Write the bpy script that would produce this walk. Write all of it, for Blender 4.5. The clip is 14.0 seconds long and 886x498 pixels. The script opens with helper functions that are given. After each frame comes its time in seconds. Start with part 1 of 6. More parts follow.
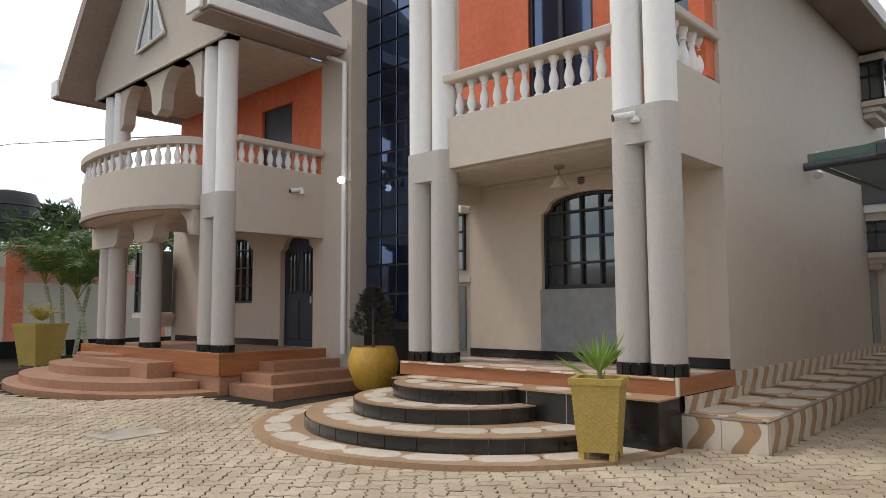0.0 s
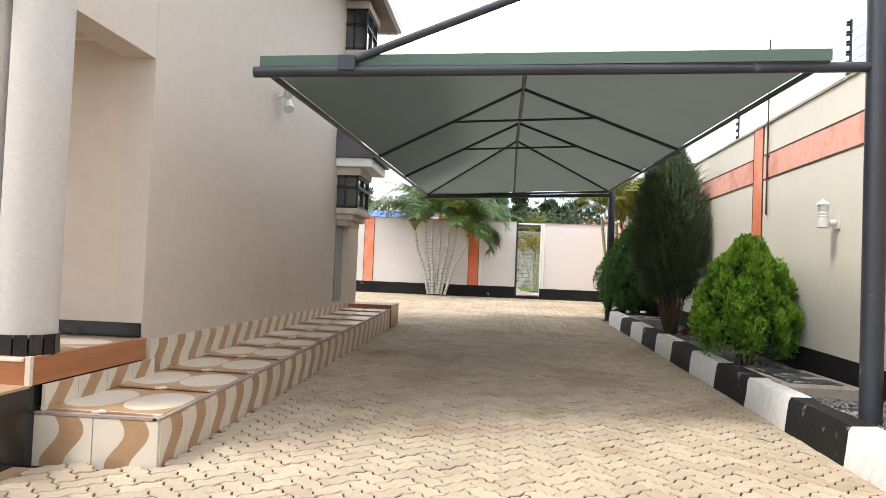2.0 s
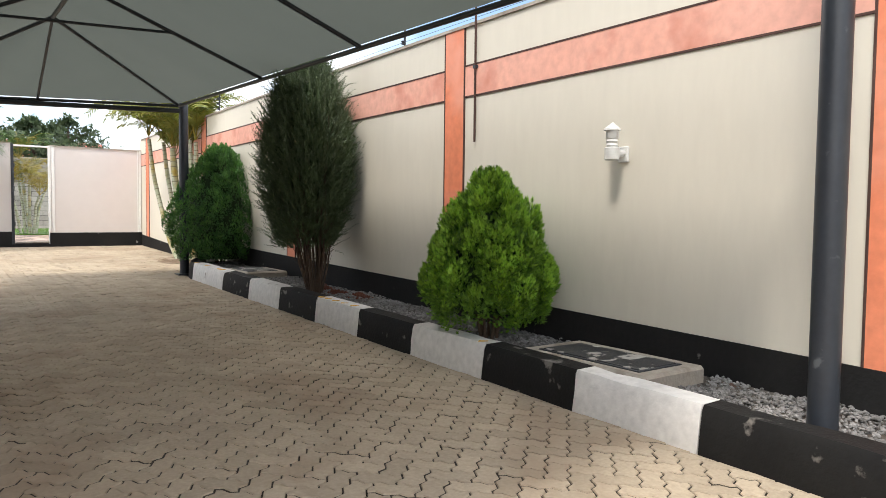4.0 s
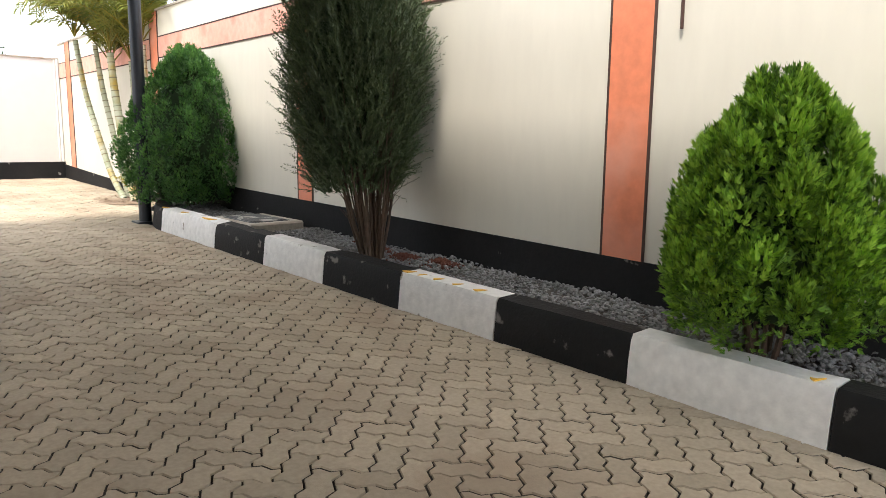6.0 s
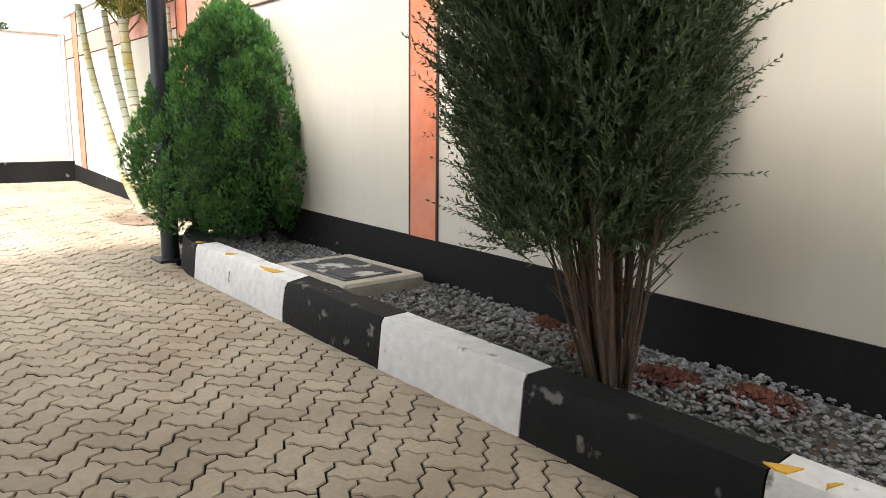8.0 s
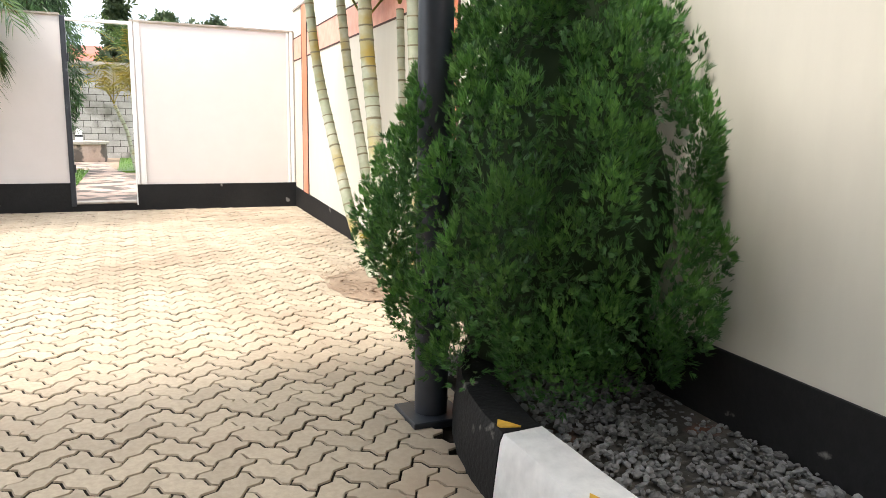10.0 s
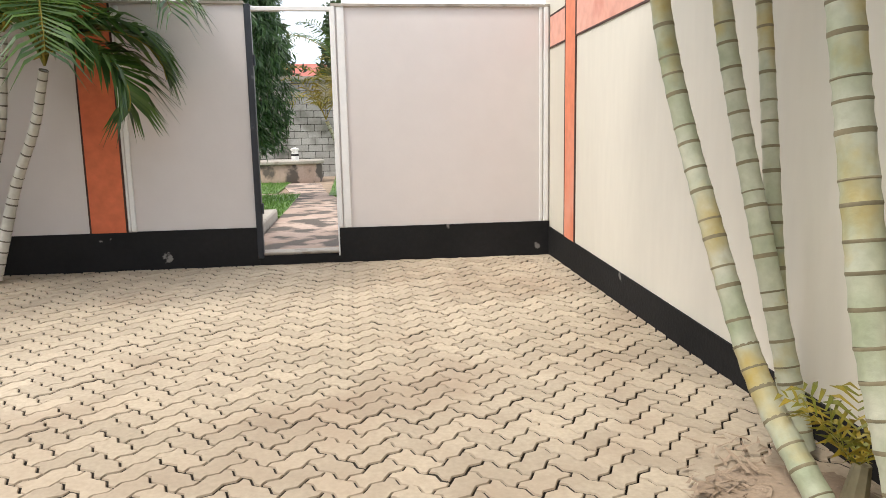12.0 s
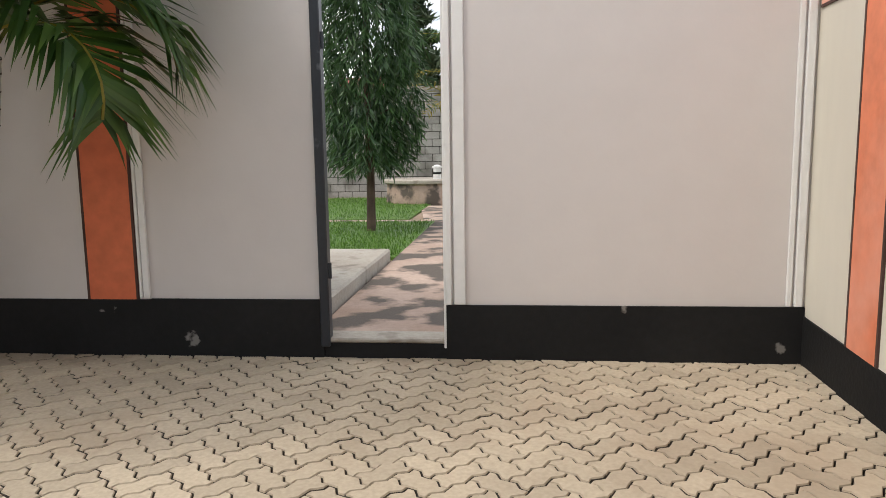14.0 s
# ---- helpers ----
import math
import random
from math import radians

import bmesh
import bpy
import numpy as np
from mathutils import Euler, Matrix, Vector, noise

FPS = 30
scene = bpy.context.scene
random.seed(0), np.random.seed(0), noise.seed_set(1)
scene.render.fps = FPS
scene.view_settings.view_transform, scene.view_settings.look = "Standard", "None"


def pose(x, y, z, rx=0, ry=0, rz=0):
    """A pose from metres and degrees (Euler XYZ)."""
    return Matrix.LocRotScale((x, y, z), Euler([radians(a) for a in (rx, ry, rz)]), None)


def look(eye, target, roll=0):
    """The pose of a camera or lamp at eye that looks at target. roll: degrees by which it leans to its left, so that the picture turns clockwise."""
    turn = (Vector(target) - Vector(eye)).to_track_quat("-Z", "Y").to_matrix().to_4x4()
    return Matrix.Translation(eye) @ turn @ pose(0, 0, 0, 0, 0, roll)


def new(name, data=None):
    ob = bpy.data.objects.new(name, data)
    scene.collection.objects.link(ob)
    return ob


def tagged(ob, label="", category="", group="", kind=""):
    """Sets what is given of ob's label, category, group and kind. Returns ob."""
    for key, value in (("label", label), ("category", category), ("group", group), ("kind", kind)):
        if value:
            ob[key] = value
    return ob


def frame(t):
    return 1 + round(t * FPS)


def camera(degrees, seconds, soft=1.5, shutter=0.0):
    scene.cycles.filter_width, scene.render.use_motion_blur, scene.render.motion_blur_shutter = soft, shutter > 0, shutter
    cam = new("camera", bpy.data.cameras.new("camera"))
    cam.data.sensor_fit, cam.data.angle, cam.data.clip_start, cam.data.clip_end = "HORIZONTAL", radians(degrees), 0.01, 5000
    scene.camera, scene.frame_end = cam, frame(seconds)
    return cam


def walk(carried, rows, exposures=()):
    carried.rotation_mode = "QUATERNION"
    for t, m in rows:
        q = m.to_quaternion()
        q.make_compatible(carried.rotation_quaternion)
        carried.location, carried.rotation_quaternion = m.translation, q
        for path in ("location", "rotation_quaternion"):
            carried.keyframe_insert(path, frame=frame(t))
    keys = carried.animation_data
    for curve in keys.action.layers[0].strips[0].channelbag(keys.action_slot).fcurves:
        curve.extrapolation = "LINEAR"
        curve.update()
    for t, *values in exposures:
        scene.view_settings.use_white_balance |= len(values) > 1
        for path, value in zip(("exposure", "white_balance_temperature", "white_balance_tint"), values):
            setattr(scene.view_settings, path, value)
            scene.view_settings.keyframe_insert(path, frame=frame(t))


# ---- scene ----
cam = camera(63.8, 14.0, soft=0.85)
PATH = [
    (0, (1.48, 3.077, 1.201), (0.117, 4.53, 1.371), -0.3),
    (0.5, (1.693, 3.65, 1.211), (0.339, 5.119, 1.31), -0.1),
    (1, (2.045, 3.872, 1.167), (0.853, 5.477, 1.242), 0.3),
    (1.5, (1.702, 4.678, 1.126), (0.947, 6.529, 1.189), -0.0),
    (2, (1.25, 5.326, 1.156), (1.08, 7.318, 1.22), 2.3),
    (2.5, (0.735, 6.365, 1.138), (1.069, 8.336, 1.209), 2.1),
    (3, (0.274, 7.323, 1.108), (1.022, 9.177, 1.164), 1.8),
    (3.2, (0.159, 7.601, 1.149), (1.022, 9.405, 1.182), 1.5),
    (5.5, (0.156, 11.153, 1.369), (1.473, 12.628, 1.068), 0.6),
    (6, (0.394, 11.878, 1.341), (1.714, 13.348, 1.031), 0.7),
    (6.5, (0.636, 12.614, 1.371), (1.962, 14.075, 1.044), 0.7),
    (7, (0.957, 13.42, 1.348), (2.283, 14.882, 1.027), 1.3),
    (7.5, (1.257, 14.197, 1.372), (2.564, 15.674, 1.04), 1.2),
    (8, (1.455, 14.861, 1.404), (2.724, 16.368, 1.061), 0.5),
    (8.5, (1.669, 15.645, 1.431), (2.875, 17.2, 1.074), -0.4),
    (9, (1.879, 16.443, 1.442), (2.98, 18.076, 1.096), 0.2),
    (11.5, (2.774, 20.752, 1.607), (3.112, 22.698, 1.291), -0.5),
    (12, (2.58, 21.497, 1.6), (2.826, 23.457, 1.29), -1.1),
    (12.5, (2.505, 22.223, 1.595), (2.644, 24.195, 1.297), -1.2),
    (13, (2.593, 22.978, 1.64), (2.598, 24.956, 1.342), -1.1),
    (13.5, (2.73, 23.577, 1.643), (2.624, 25.555, 1.365), -0.8),
    (14, (2.839, 24.242, 1.667), (2.649, 26.215, 1.401), -0.8),
]
EXPO = [(0, 0.15), (1.0, 0.25), (1.5, 0.95), (2.0, 1.26), (2.5, 1.12), (3.0, 0.95), (5.5, 1.62), (7.0, 1.9), (7.5, 2.0), (9.0, 1.92), (11.5, 1.05), (12.5, 0.78), (14, 0.5)]
walk(cam, [(t, look(eye, target, roll)) for t, eye, target, roll in PATH], EXPO)

# ---- sky and sun: bright broken cloud, soft sun from the south-west ----
SUN_AZ, SUN_EL = radians(240), radians(57)
world = bpy.data.worlds.new("world")
scene.world = world
world.use_nodes = True
wn, wl = world.node_tree.nodes, world.node_tree.links
sky = wn.new("ShaderNodeTexSky")
sky.sky_type, sky.sun_disc = "NISHITA", False
sky.sun_elevation, sky.sun_rotation = SUN_EL, SUN_AZ
bg = wn["Background"]
bg.inputs[1].default_value = 0.12
wl.new(sky.outputs[0], bg.inputs[0])
cloud = wn.new("ShaderNodeBackground")
wtc = wn.new("ShaderNodeTexCoord")
wmap = wn.new("ShaderNodeMapping")
wmap.inputs["Scale"].default_value = (1.0, 1.0, 2.6)
wnoise = wn.new("ShaderNodeTexNoise")
wnoise.inputs["Scale"].default_value, wnoise.inputs["Detail"].default_value = 2.3, 8
wr1 = wn.new("ShaderNodeValToRGB")
wr1.color_ramp.elements[0].position, wr1.color_ramp.elements[1].position = 0.36, 0.56
wr2 = wn.new("ShaderNodeValToRGB")
wr2.color_ramp.elements[0].color, wr2.color_ramp.elements[1].color = (0.52, 0.55, 0.60, 1), (1.0, 0.99, 0.98, 1)
wr2.color_ramp.elements[0].position, wr2.color_ramp.elements[1].position = 0.42, 0.60
wl.new(wtc.outputs["Generated"], wmap.inputs[0])
wl.new(wmap.outputs[0], wnoise.inputs["Vector"])
wl.new(wnoise.outputs[0], wr1.inputs[0])
wl.new(wnoise.outputs[0], wr2.inputs[0])
wl.new(wr2.outputs[0], cloud.inputs[0])
cloud.inputs[1].default_value = 1.5
wmix = wn.new("ShaderNodeMixShader")
wl.new(wr1.outputs[0], wmix.inputs[0])
wl.new(bg.outputs[0], wmix.inputs[1])
wl.new(cloud.outputs[0], wmix.inputs[2])
wl.new(wmix.outputs[0], wn["World Output"].inputs[0])
sun = new("sun", bpy.data.lights.new("sun", "SUN"))
sun.data.energy, sun.data.angle, sun.data.color = 1.4, radians(12), (1.0, 0.94, 0.85)
SUN_DIR = Vector((math.sin(SUN_AZ) * math.cos(SUN_EL), math.cos(SUN_AZ) * math.cos(SUN_EL), math.sin(SUN_EL)))
sun.matrix_world = look(SUN_DIR * 40, (0, 0, 0))


# ---- materials ----
def base_mat(name, rough=0.7, metal=0.0):
    m = bpy.data.materials.new(name)
    m.use_nodes = True
    b = m.node_tree.nodes["Principled BSDF"]
    b.inputs["Roughness"].default_value, b.inputs["Metallic"].default_value = rough, metal
    return m, m.node_tree.nodes, m.node_tree.links, b


def noise_ramp(n, l, vec, scale, lo, hi, c0, c1, detail=4):
    t = n.new("ShaderNodeTexNoise")
    t.inputs["Scale"].default_value, t.inputs["Detail"].default_value = scale, detail
    l.new(vec, t.inputs["Vector"])
    r = n.new("ShaderNodeValToRGB")
    r.color_ramp.elements[0].position, r.color_ramp.elements[1].position = lo, hi
    r.color_ramp.elements[0].color, r.color_ramp.elements[1].color = (*c0, 1), (*c1, 1)
    l.new(t.outputs[0], r.inputs[0])
    return t, r


def mixc(n, l, fac, a, b, kind="MIX"):
    m = n.new("ShaderNodeMix")
    m.data_type, m.blend_type = "RGBA", kind
    for v, i in ((fac, 0), (a, 6), (b, 7)):
        if isinstance(v, (int, float)):
            m.inputs[i].default_value = v
        elif isinstance(v, tuple):
            m.inputs[i].default_value = (*v, 1)
        else:
            l.new(v, m.inputs[i])
    return m.outputs[2]


def surf(name, c0, c1, big=0.8, small=30, rough=0.75, bump=0.15, bscale=60, metal=0.0, stain=None, stain_at=(0.6, 0.75), stain_scale=2.5, vary=0.0, dist=0.01, local=False, stretch=None, fine=0.14):
    """Two-scale colour, optional stain colour, bump, and a per-object shade."""
    m, n, l, b = base_mat(name, rough, metal)
    if local:
        vec = n.new("ShaderNodeTexCoord").outputs["Object"]
    else:
        vec = n.new("ShaderNodeNewGeometry").outputs["Position"]
    if stretch:
        mp = n.new("ShaderNodeMapping")
        mp.inputs["Scale"].default_value = stretch
        l.new(vec, mp.inputs[0])
        vec = mp.outputs[0]
    _, r1 = noise_ramp(n, l, vec, big, 0.3, 0.7, c0, c1)
    t2, r2 = noise_ramp(n, l, vec, small, 0.3, 0.75, (1 - fine,) * 3, (1 + fine * 0.5,) * 3)
    col = mixc(n, l, 1.0, r1.outputs[0], r2.outputs[0], "MULTIPLY")
    if stain:
        _, r3 = noise_ramp(n, l, vec, stain_scale, *stain_at, (0, 0, 0), (1, 1, 1), 7)
        col = mixc(n, l, r3.outputs[0], col, stain)
    if vary:
        oi = n.new("ShaderNodeObjectInfo")
        geo = n.new("ShaderNodeNewGeometry")
        ad = n.new("ShaderNodeMath")
        ad.operation = "ADD"
        l.new(oi.outputs["Random"], ad.inputs[0])
        l.new(geo.outputs["Random Per Island"], ad.inputs[1])
        fr = n.new("ShaderNodeMath")
        fr.operation = "FRACT"
        l.new(ad.outputs[0], fr.inputs[0])
        rr = n.new("ShaderNodeMapRange")
        rr.inputs["To Min"].default_value, rr.inputs["To Max"].default_value = 1 - vary, 1 + vary
        l.new(fr.outputs[0], rr.inputs[0])
        col = mixc(n, l, 1.0, col, rr.outputs[0], "MULTIPLY")
    l.new(col, b.inputs["Base Color"])
    if bump:
        t4 = n.new("ShaderNodeTexNoise")
        t4.inputs["Scale"].default_value, t4.inputs["Detail"].default_value = bscale, 5
        l.new(vec, t4.inputs["Vector"])
        bp = n.new("ShaderNodeBump")
        bp.inputs["Strength"].default_value, bp.inputs["Distance"].default_value = bump, dist
        l.new(t4.outputs[0], bp.inputs["Height"])
        l.new(bp.outputs[0], b.inputs["Normal"])
    return m


M = {}
M["paver"] = surf("paver_concrete", (0.38, 0.31, 0.225), (0.48, 0.40, 0.30), 0.5, 45, 0.85, 0.35, 160, stain=(0.30, 0.225, 0.16), stain_at=(0.5, 0.75), stain_scale=1.1, vary=0.10, dist=0.004)
M["sand"] = surf("joint_sand", (0.014, 0.011, 0.008), (0.035, 0.027, 0.019), 1.5, 60, 0.95, 0.3, 90)
M["joint"] = surf("joint_dirt", (0.045, 0.036, 0.027), (0.085, 0.068, 0.05), 1.5, 60, 0.95, 0.3, 90)
M["dirt"] = surf("dry_soil", (0.24, 0.17, 0.115), (0.36, 0.27, 0.19), 2, 40, 0.95, 0.5, 60)
M["bed_soil"] = surf("bed_soil", (0.05, 0.045, 0.04), (0.09, 0.075, 0.06), 2, 40, 0.95, 0.5, 60, stain=(0.16, 0.055, 0.03), stain_at=(0.62, 0.72))
M["redsoil"] = surf("red_soil", (0.10, 0.032, 0.02), (0.18, 0.06, 0.035), 5, 60, 0.95, 0.6, 80)
M["gravel"] = surf("gravel", (0.13, 0.125, 0.12), (0.24, 0.235, 0.23), 2, 90, 0.8, 0.3, 120, vary=0.4)
M["cream"] = surf("cream_wall_paint", (0.64, 0.60, 0.51), (0.68, 0.64, 0.55), 0.35, 8, 0.7, 0.03, 35, stain=(0.57, 0.52, 0.43), stain_at=(0.60, 1.2), stain_scale=0.5, fine=0.03, stretch=(1.6, 1.6, 0.35))
M["lilac"] = surf("white_panel_paint", (0.63, 0.585, 0.56), (0.67, 0.625, 0.60), 0.3, 6, 0.6, 0.08, 25, stain=(0.57, 0.50, 0.46), stain_at=(0.58, 1.2), stain_scale=0.45, fine=0.02)
M["orange"] = surf("orange_paint", (0.70, 0.205, 0.10), (0.78, 0.26, 0.14), 1.0, 12, 0.65, 0.12, 40, stain=(0.75, 0.34, 0.24), stain_at=(0.48, 0.72), stain_scale=1.4)
M["peach"] = surf("faded_orange_paint", (0.74, 0.36, 0.27), (0.80, 0.43, 0.34), 1.0, 12, 0.7, 0.12, 40, stain=(0.60, 0.24, 0.17), stain_at=(0.55, 0.72), stain_scale=2.2)
M["deeporange"] = surf("deep_orange_paint", (0.60, 0.13, 0.05), (0.68, 0.17, 0.07), 1.0, 12, 0.7, 0.1, 40)
M["black"] = surf("black_paint", (0.010, 0.010, 0.0105), (0.018, 0.0175, 0.0175), 1.2, 20, 0.75, 0.3, 40, stain=(0.20, 0.19, 0.175), stain_at=(0.70, 0.735), stain_scale=5)
M["groove"] = surf("dark_joint", (0.05, 0.025, 0.02), (0.09, 0.045, 0.035), 3, 40, 0.9, 0.3, 60)
M["kwhite"] = surf("white_kerb_paint", (0.70, 0.68, 0.65), (0.78, 0.765, 0.74), 1.2, 18, 0.65, 0.35, 45, stain=(0.22, 0.19, 0.155), stain_at=(0.66, 0.71), stain_scale=6)
M["kblack"] = surf("black_kerb_paint", (0.007, 0.007, 0.0075), (0.016, 0.0155, 0.015), 1.2, 18, 0.7, 0.4, 45, stain=(0.17, 0.16, 0.145), stain_at=(0.64, 0.70), stain_scale=7)
M["kyellow"] = surf("yellow_paint_fleck", (0.68, 0.36, 0.03), (0.75, 0.45, 0.06), 5, 40, 0.7, 0.3, 60)
M["concrete"] = surf("grey_concrete", (0.33, 0.29, 0.24), (0.44, 0.40, 0.34), 1.5, 30, 0.85, 0.4, 60, stain=(0.20, 0.165, 0.13), stain_at=(0.55, 0.7), stain_scale=4)
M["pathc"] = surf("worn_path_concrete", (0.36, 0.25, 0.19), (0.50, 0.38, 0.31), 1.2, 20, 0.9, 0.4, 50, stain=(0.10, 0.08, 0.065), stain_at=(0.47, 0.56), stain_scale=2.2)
M["cover"] = surf("iron_cover_paint", (0.02, 0.022, 0.026), (0.04, 0.042, 0.046), 4, 40, 0.5, 0.3, 80, stain=(0.45, 0.43, 0.40), stain_at=(0.565, 0.60), stain_scale=7)
M["block"] = surf("concrete_block", (0.26, 0.25, 0.225), (0.37, 0.355, 0.325), 1.2, 20, 0.9, 0.5, 40, stain=(0.12, 0.115, 0.095), stain_at=(0.52, 0.7), stain_scale=1.3, vary=0.12)
M["steel"] = surf("dark_painted_steel", (0.016, 0.020, 0.028), (0.028, 0.033, 0.042), 2, 30, 0.42, 0.05, 60, stain=(0.09, 0.10, 0.11), stain_at=(0.68, 0.74), stain_scale=8)
M["canopy"] = surf("green_shade_cloth", (0.078, 0.125, 0.098), (0.105, 0.15, 0.12), 0.5, 300, 0.9, 0.1, 400)
M["bark"] = surf("thin_bark", (0.06, 0.038, 0.026), (0.12, 0.08, 0.055), 4, 50, 0.9, 0.5, 80)
M["ptrunk"] = surf("palm_cane", (0.30, 0.34, 0.21), (0.50, 0.50, 0.39), 4.0, 25, 0.6, 0.25, 50, stain=(0.40, 0.29, 0.06), stain_at=(0.54, 0.70), stain_scale=2.8)
M["pring"] = surf("palm_ring", (0.15, 0.13, 0.075), (0.27, 0.23, 0.14), 6, 40, 0.8, 0.2, 60)
M["palecane"] = surf("pale_palm_cane", (0.46, 0.45, 0.39), (0.60, 0.58, 0.52), 3.0, 25, 0.7, 0.2, 50)
M["darkring"] = surf("dark_palm_ring", (0.07, 0.06, 0.045), (0.14, 0.12, 0.09), 6, 40, 0.8, 0.2, 60)
M["whiteplast"] = surf("white_plastic", (0.62, 0.62, 0.60), (0.70, 0.70, 0.68), 2, 30, 0.4, 0.03, 60)
M["whitepaint"] = surf("white_column_paint", (0.76, 0.75, 0.73), (0.80, 0.79, 0.77), 1, 15, 0.65, 0.2, 60, fine=0.04)
M["redroof"] = surf("red_roof_sheet", (0.36, 0.09, 0.06), (0.45, 0.13, 0.09), 2, 20, 0.6, 0.1, 30)
M["blue"] = surf("blue_tarpaulin", (0.03, 0.09, 0.34), (0.05, 0.13, 0.42), 3, 20, 0.5, 0.4, 8)


for q in ("black", "kblack", "sand", "paver"):
    M[q].node_tree.nodes["Principled BSDF"].inputs["Specular IOR Level"].default_value = 0.2


def leaf_mat(name, c0, c1, rough=0.5, sheen=0.0):
    m, n, l, b = base_mat(name, rough)
    geo = n.new("ShaderNodeNewGeometry")
    r = n.new("ShaderNodeValToRGB")
    r.color_ramp.elements[0].color, r.color_ramp.elements[1].color = (*c0, 1), (*c1, 1)
    l.new(geo.outputs["Random Per Island"], r.inputs[0])
    _, r2 = noise_ramp(n, l, geo.outputs["Position"], 4, 0.3, 0.7, (0.75, 0.75, 0.75), (1.15, 1.15, 1.0))
    col = mixc(n, l, 1.0, r.outputs[0], r2.outputs[0], "MULTIPLY")
    l.new(col, b.inputs["Base Color"])
    tr = n.new("ShaderNodeBsdfTranslucent")
    l.new(col, tr.inputs[0])
    mx = n.new("ShaderNodeMixShader")
    mx.inputs[0].default_value = 0.25
    l.new(b.outputs[0], mx.inputs[1])
    l.new(tr.outputs[0], mx.inputs[2])
    l.new(mx.outputs[0], n["Material Output"].inputs[0])
    return m


M["thuja"] = leaf_mat("bright_thuja_foliage", (0.05, 0.13, 0.014), (0.22, 0.42, 0.04))
M["thuja_tip"] = leaf_mat("young_thuja_foliage", (0.20, 0.42, 0.04), (0.40, 0.62, 0.08))
M["cypress_tip"] = leaf_mat("young_cypress_foliage", (0.07, 0.19, 0.04), (0.17, 0.36, 0.09))
# near-black green: the shade inside a shrub, put into its core's colour
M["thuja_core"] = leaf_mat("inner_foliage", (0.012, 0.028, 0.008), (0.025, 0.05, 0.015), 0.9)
M["cypress"] = leaf_mat("dark_cypress_foliage", (0.035, 0.11, 0.03), (0.10, 0.24, 0.065))
M["tall"] = leaf_mat("grey_green_foliage", (0.045, 0.075, 0.033), (0.13, 0.175, 0.085))
M["palmleaf"] = leaf_mat("palm_leaflet", (0.03, 0.08, 0.015), (0.10, 0.18, 0.035), 0.4)
M["fanleaf"] = leaf_mat("fan_palm_leaf", (0.10, 0.20, 0.03), (0.24, 0.38, 0.08), 0.45)
M["darkpine"] = leaf_mat("dark_brownish_needles", (0.025, 0.027, 0.02), (0.07, 0.065, 0.045), 0.7)
M["palmlight"] = leaf_mat("light_palm_leaflet", (0.09, 0.13, 0.015), (0.26, 0.27, 0.05), 0.45)
M["palmyellow"] = leaf_mat("yellowed_palm_leaflet", (0.16, 0.17, 0.02), (0.36, 0.26, 0.03), 0.5)
M["grass"] = leaf_mat("lawn_grass", (0.06, 0.14, 0.02), (0.15, 0.28, 0.045))
M["droop"] = leaf_mat("drooping_leaf", (0.02, 0.055, 0.018), (0.075, 0.15, 0.05), 0.35)
M["fartree"] = leaf_mat("far_foliage", (0.025, 0.05, 0.02), (0.07, 0.10, 0.045), 0.7)

mm, n_, l_, b_ = base_mat("shade_cloth", 0.85)
_, r_ = noise_ramp(n_, l_, n_.new("ShaderNodeNewGeometry").outputs["Position"], 1.2, 0.3, 0.7, (0.048, 0.058, 0.050), (0.064, 0.076, 0.066))
l_.new(r_.outputs[0], b_.inputs["Base Color"])
tr_ = n_.new("ShaderNodeBsdfTranslucent")
tr_.inputs[0].default_value = (0.098, 0.108, 0.094, 1)
mx_ = n_.new("ShaderNodeMixShader")
mx_.inputs[0].default_value = 0.5
l_.new(b_.outputs[0], mx_.inputs[1])
l_.new(tr_.outputs[0], mx_.inputs[2])
l_.new(mx_.outputs[0], n_["Material Output"].inputs[0])
M["cloth"] = mm


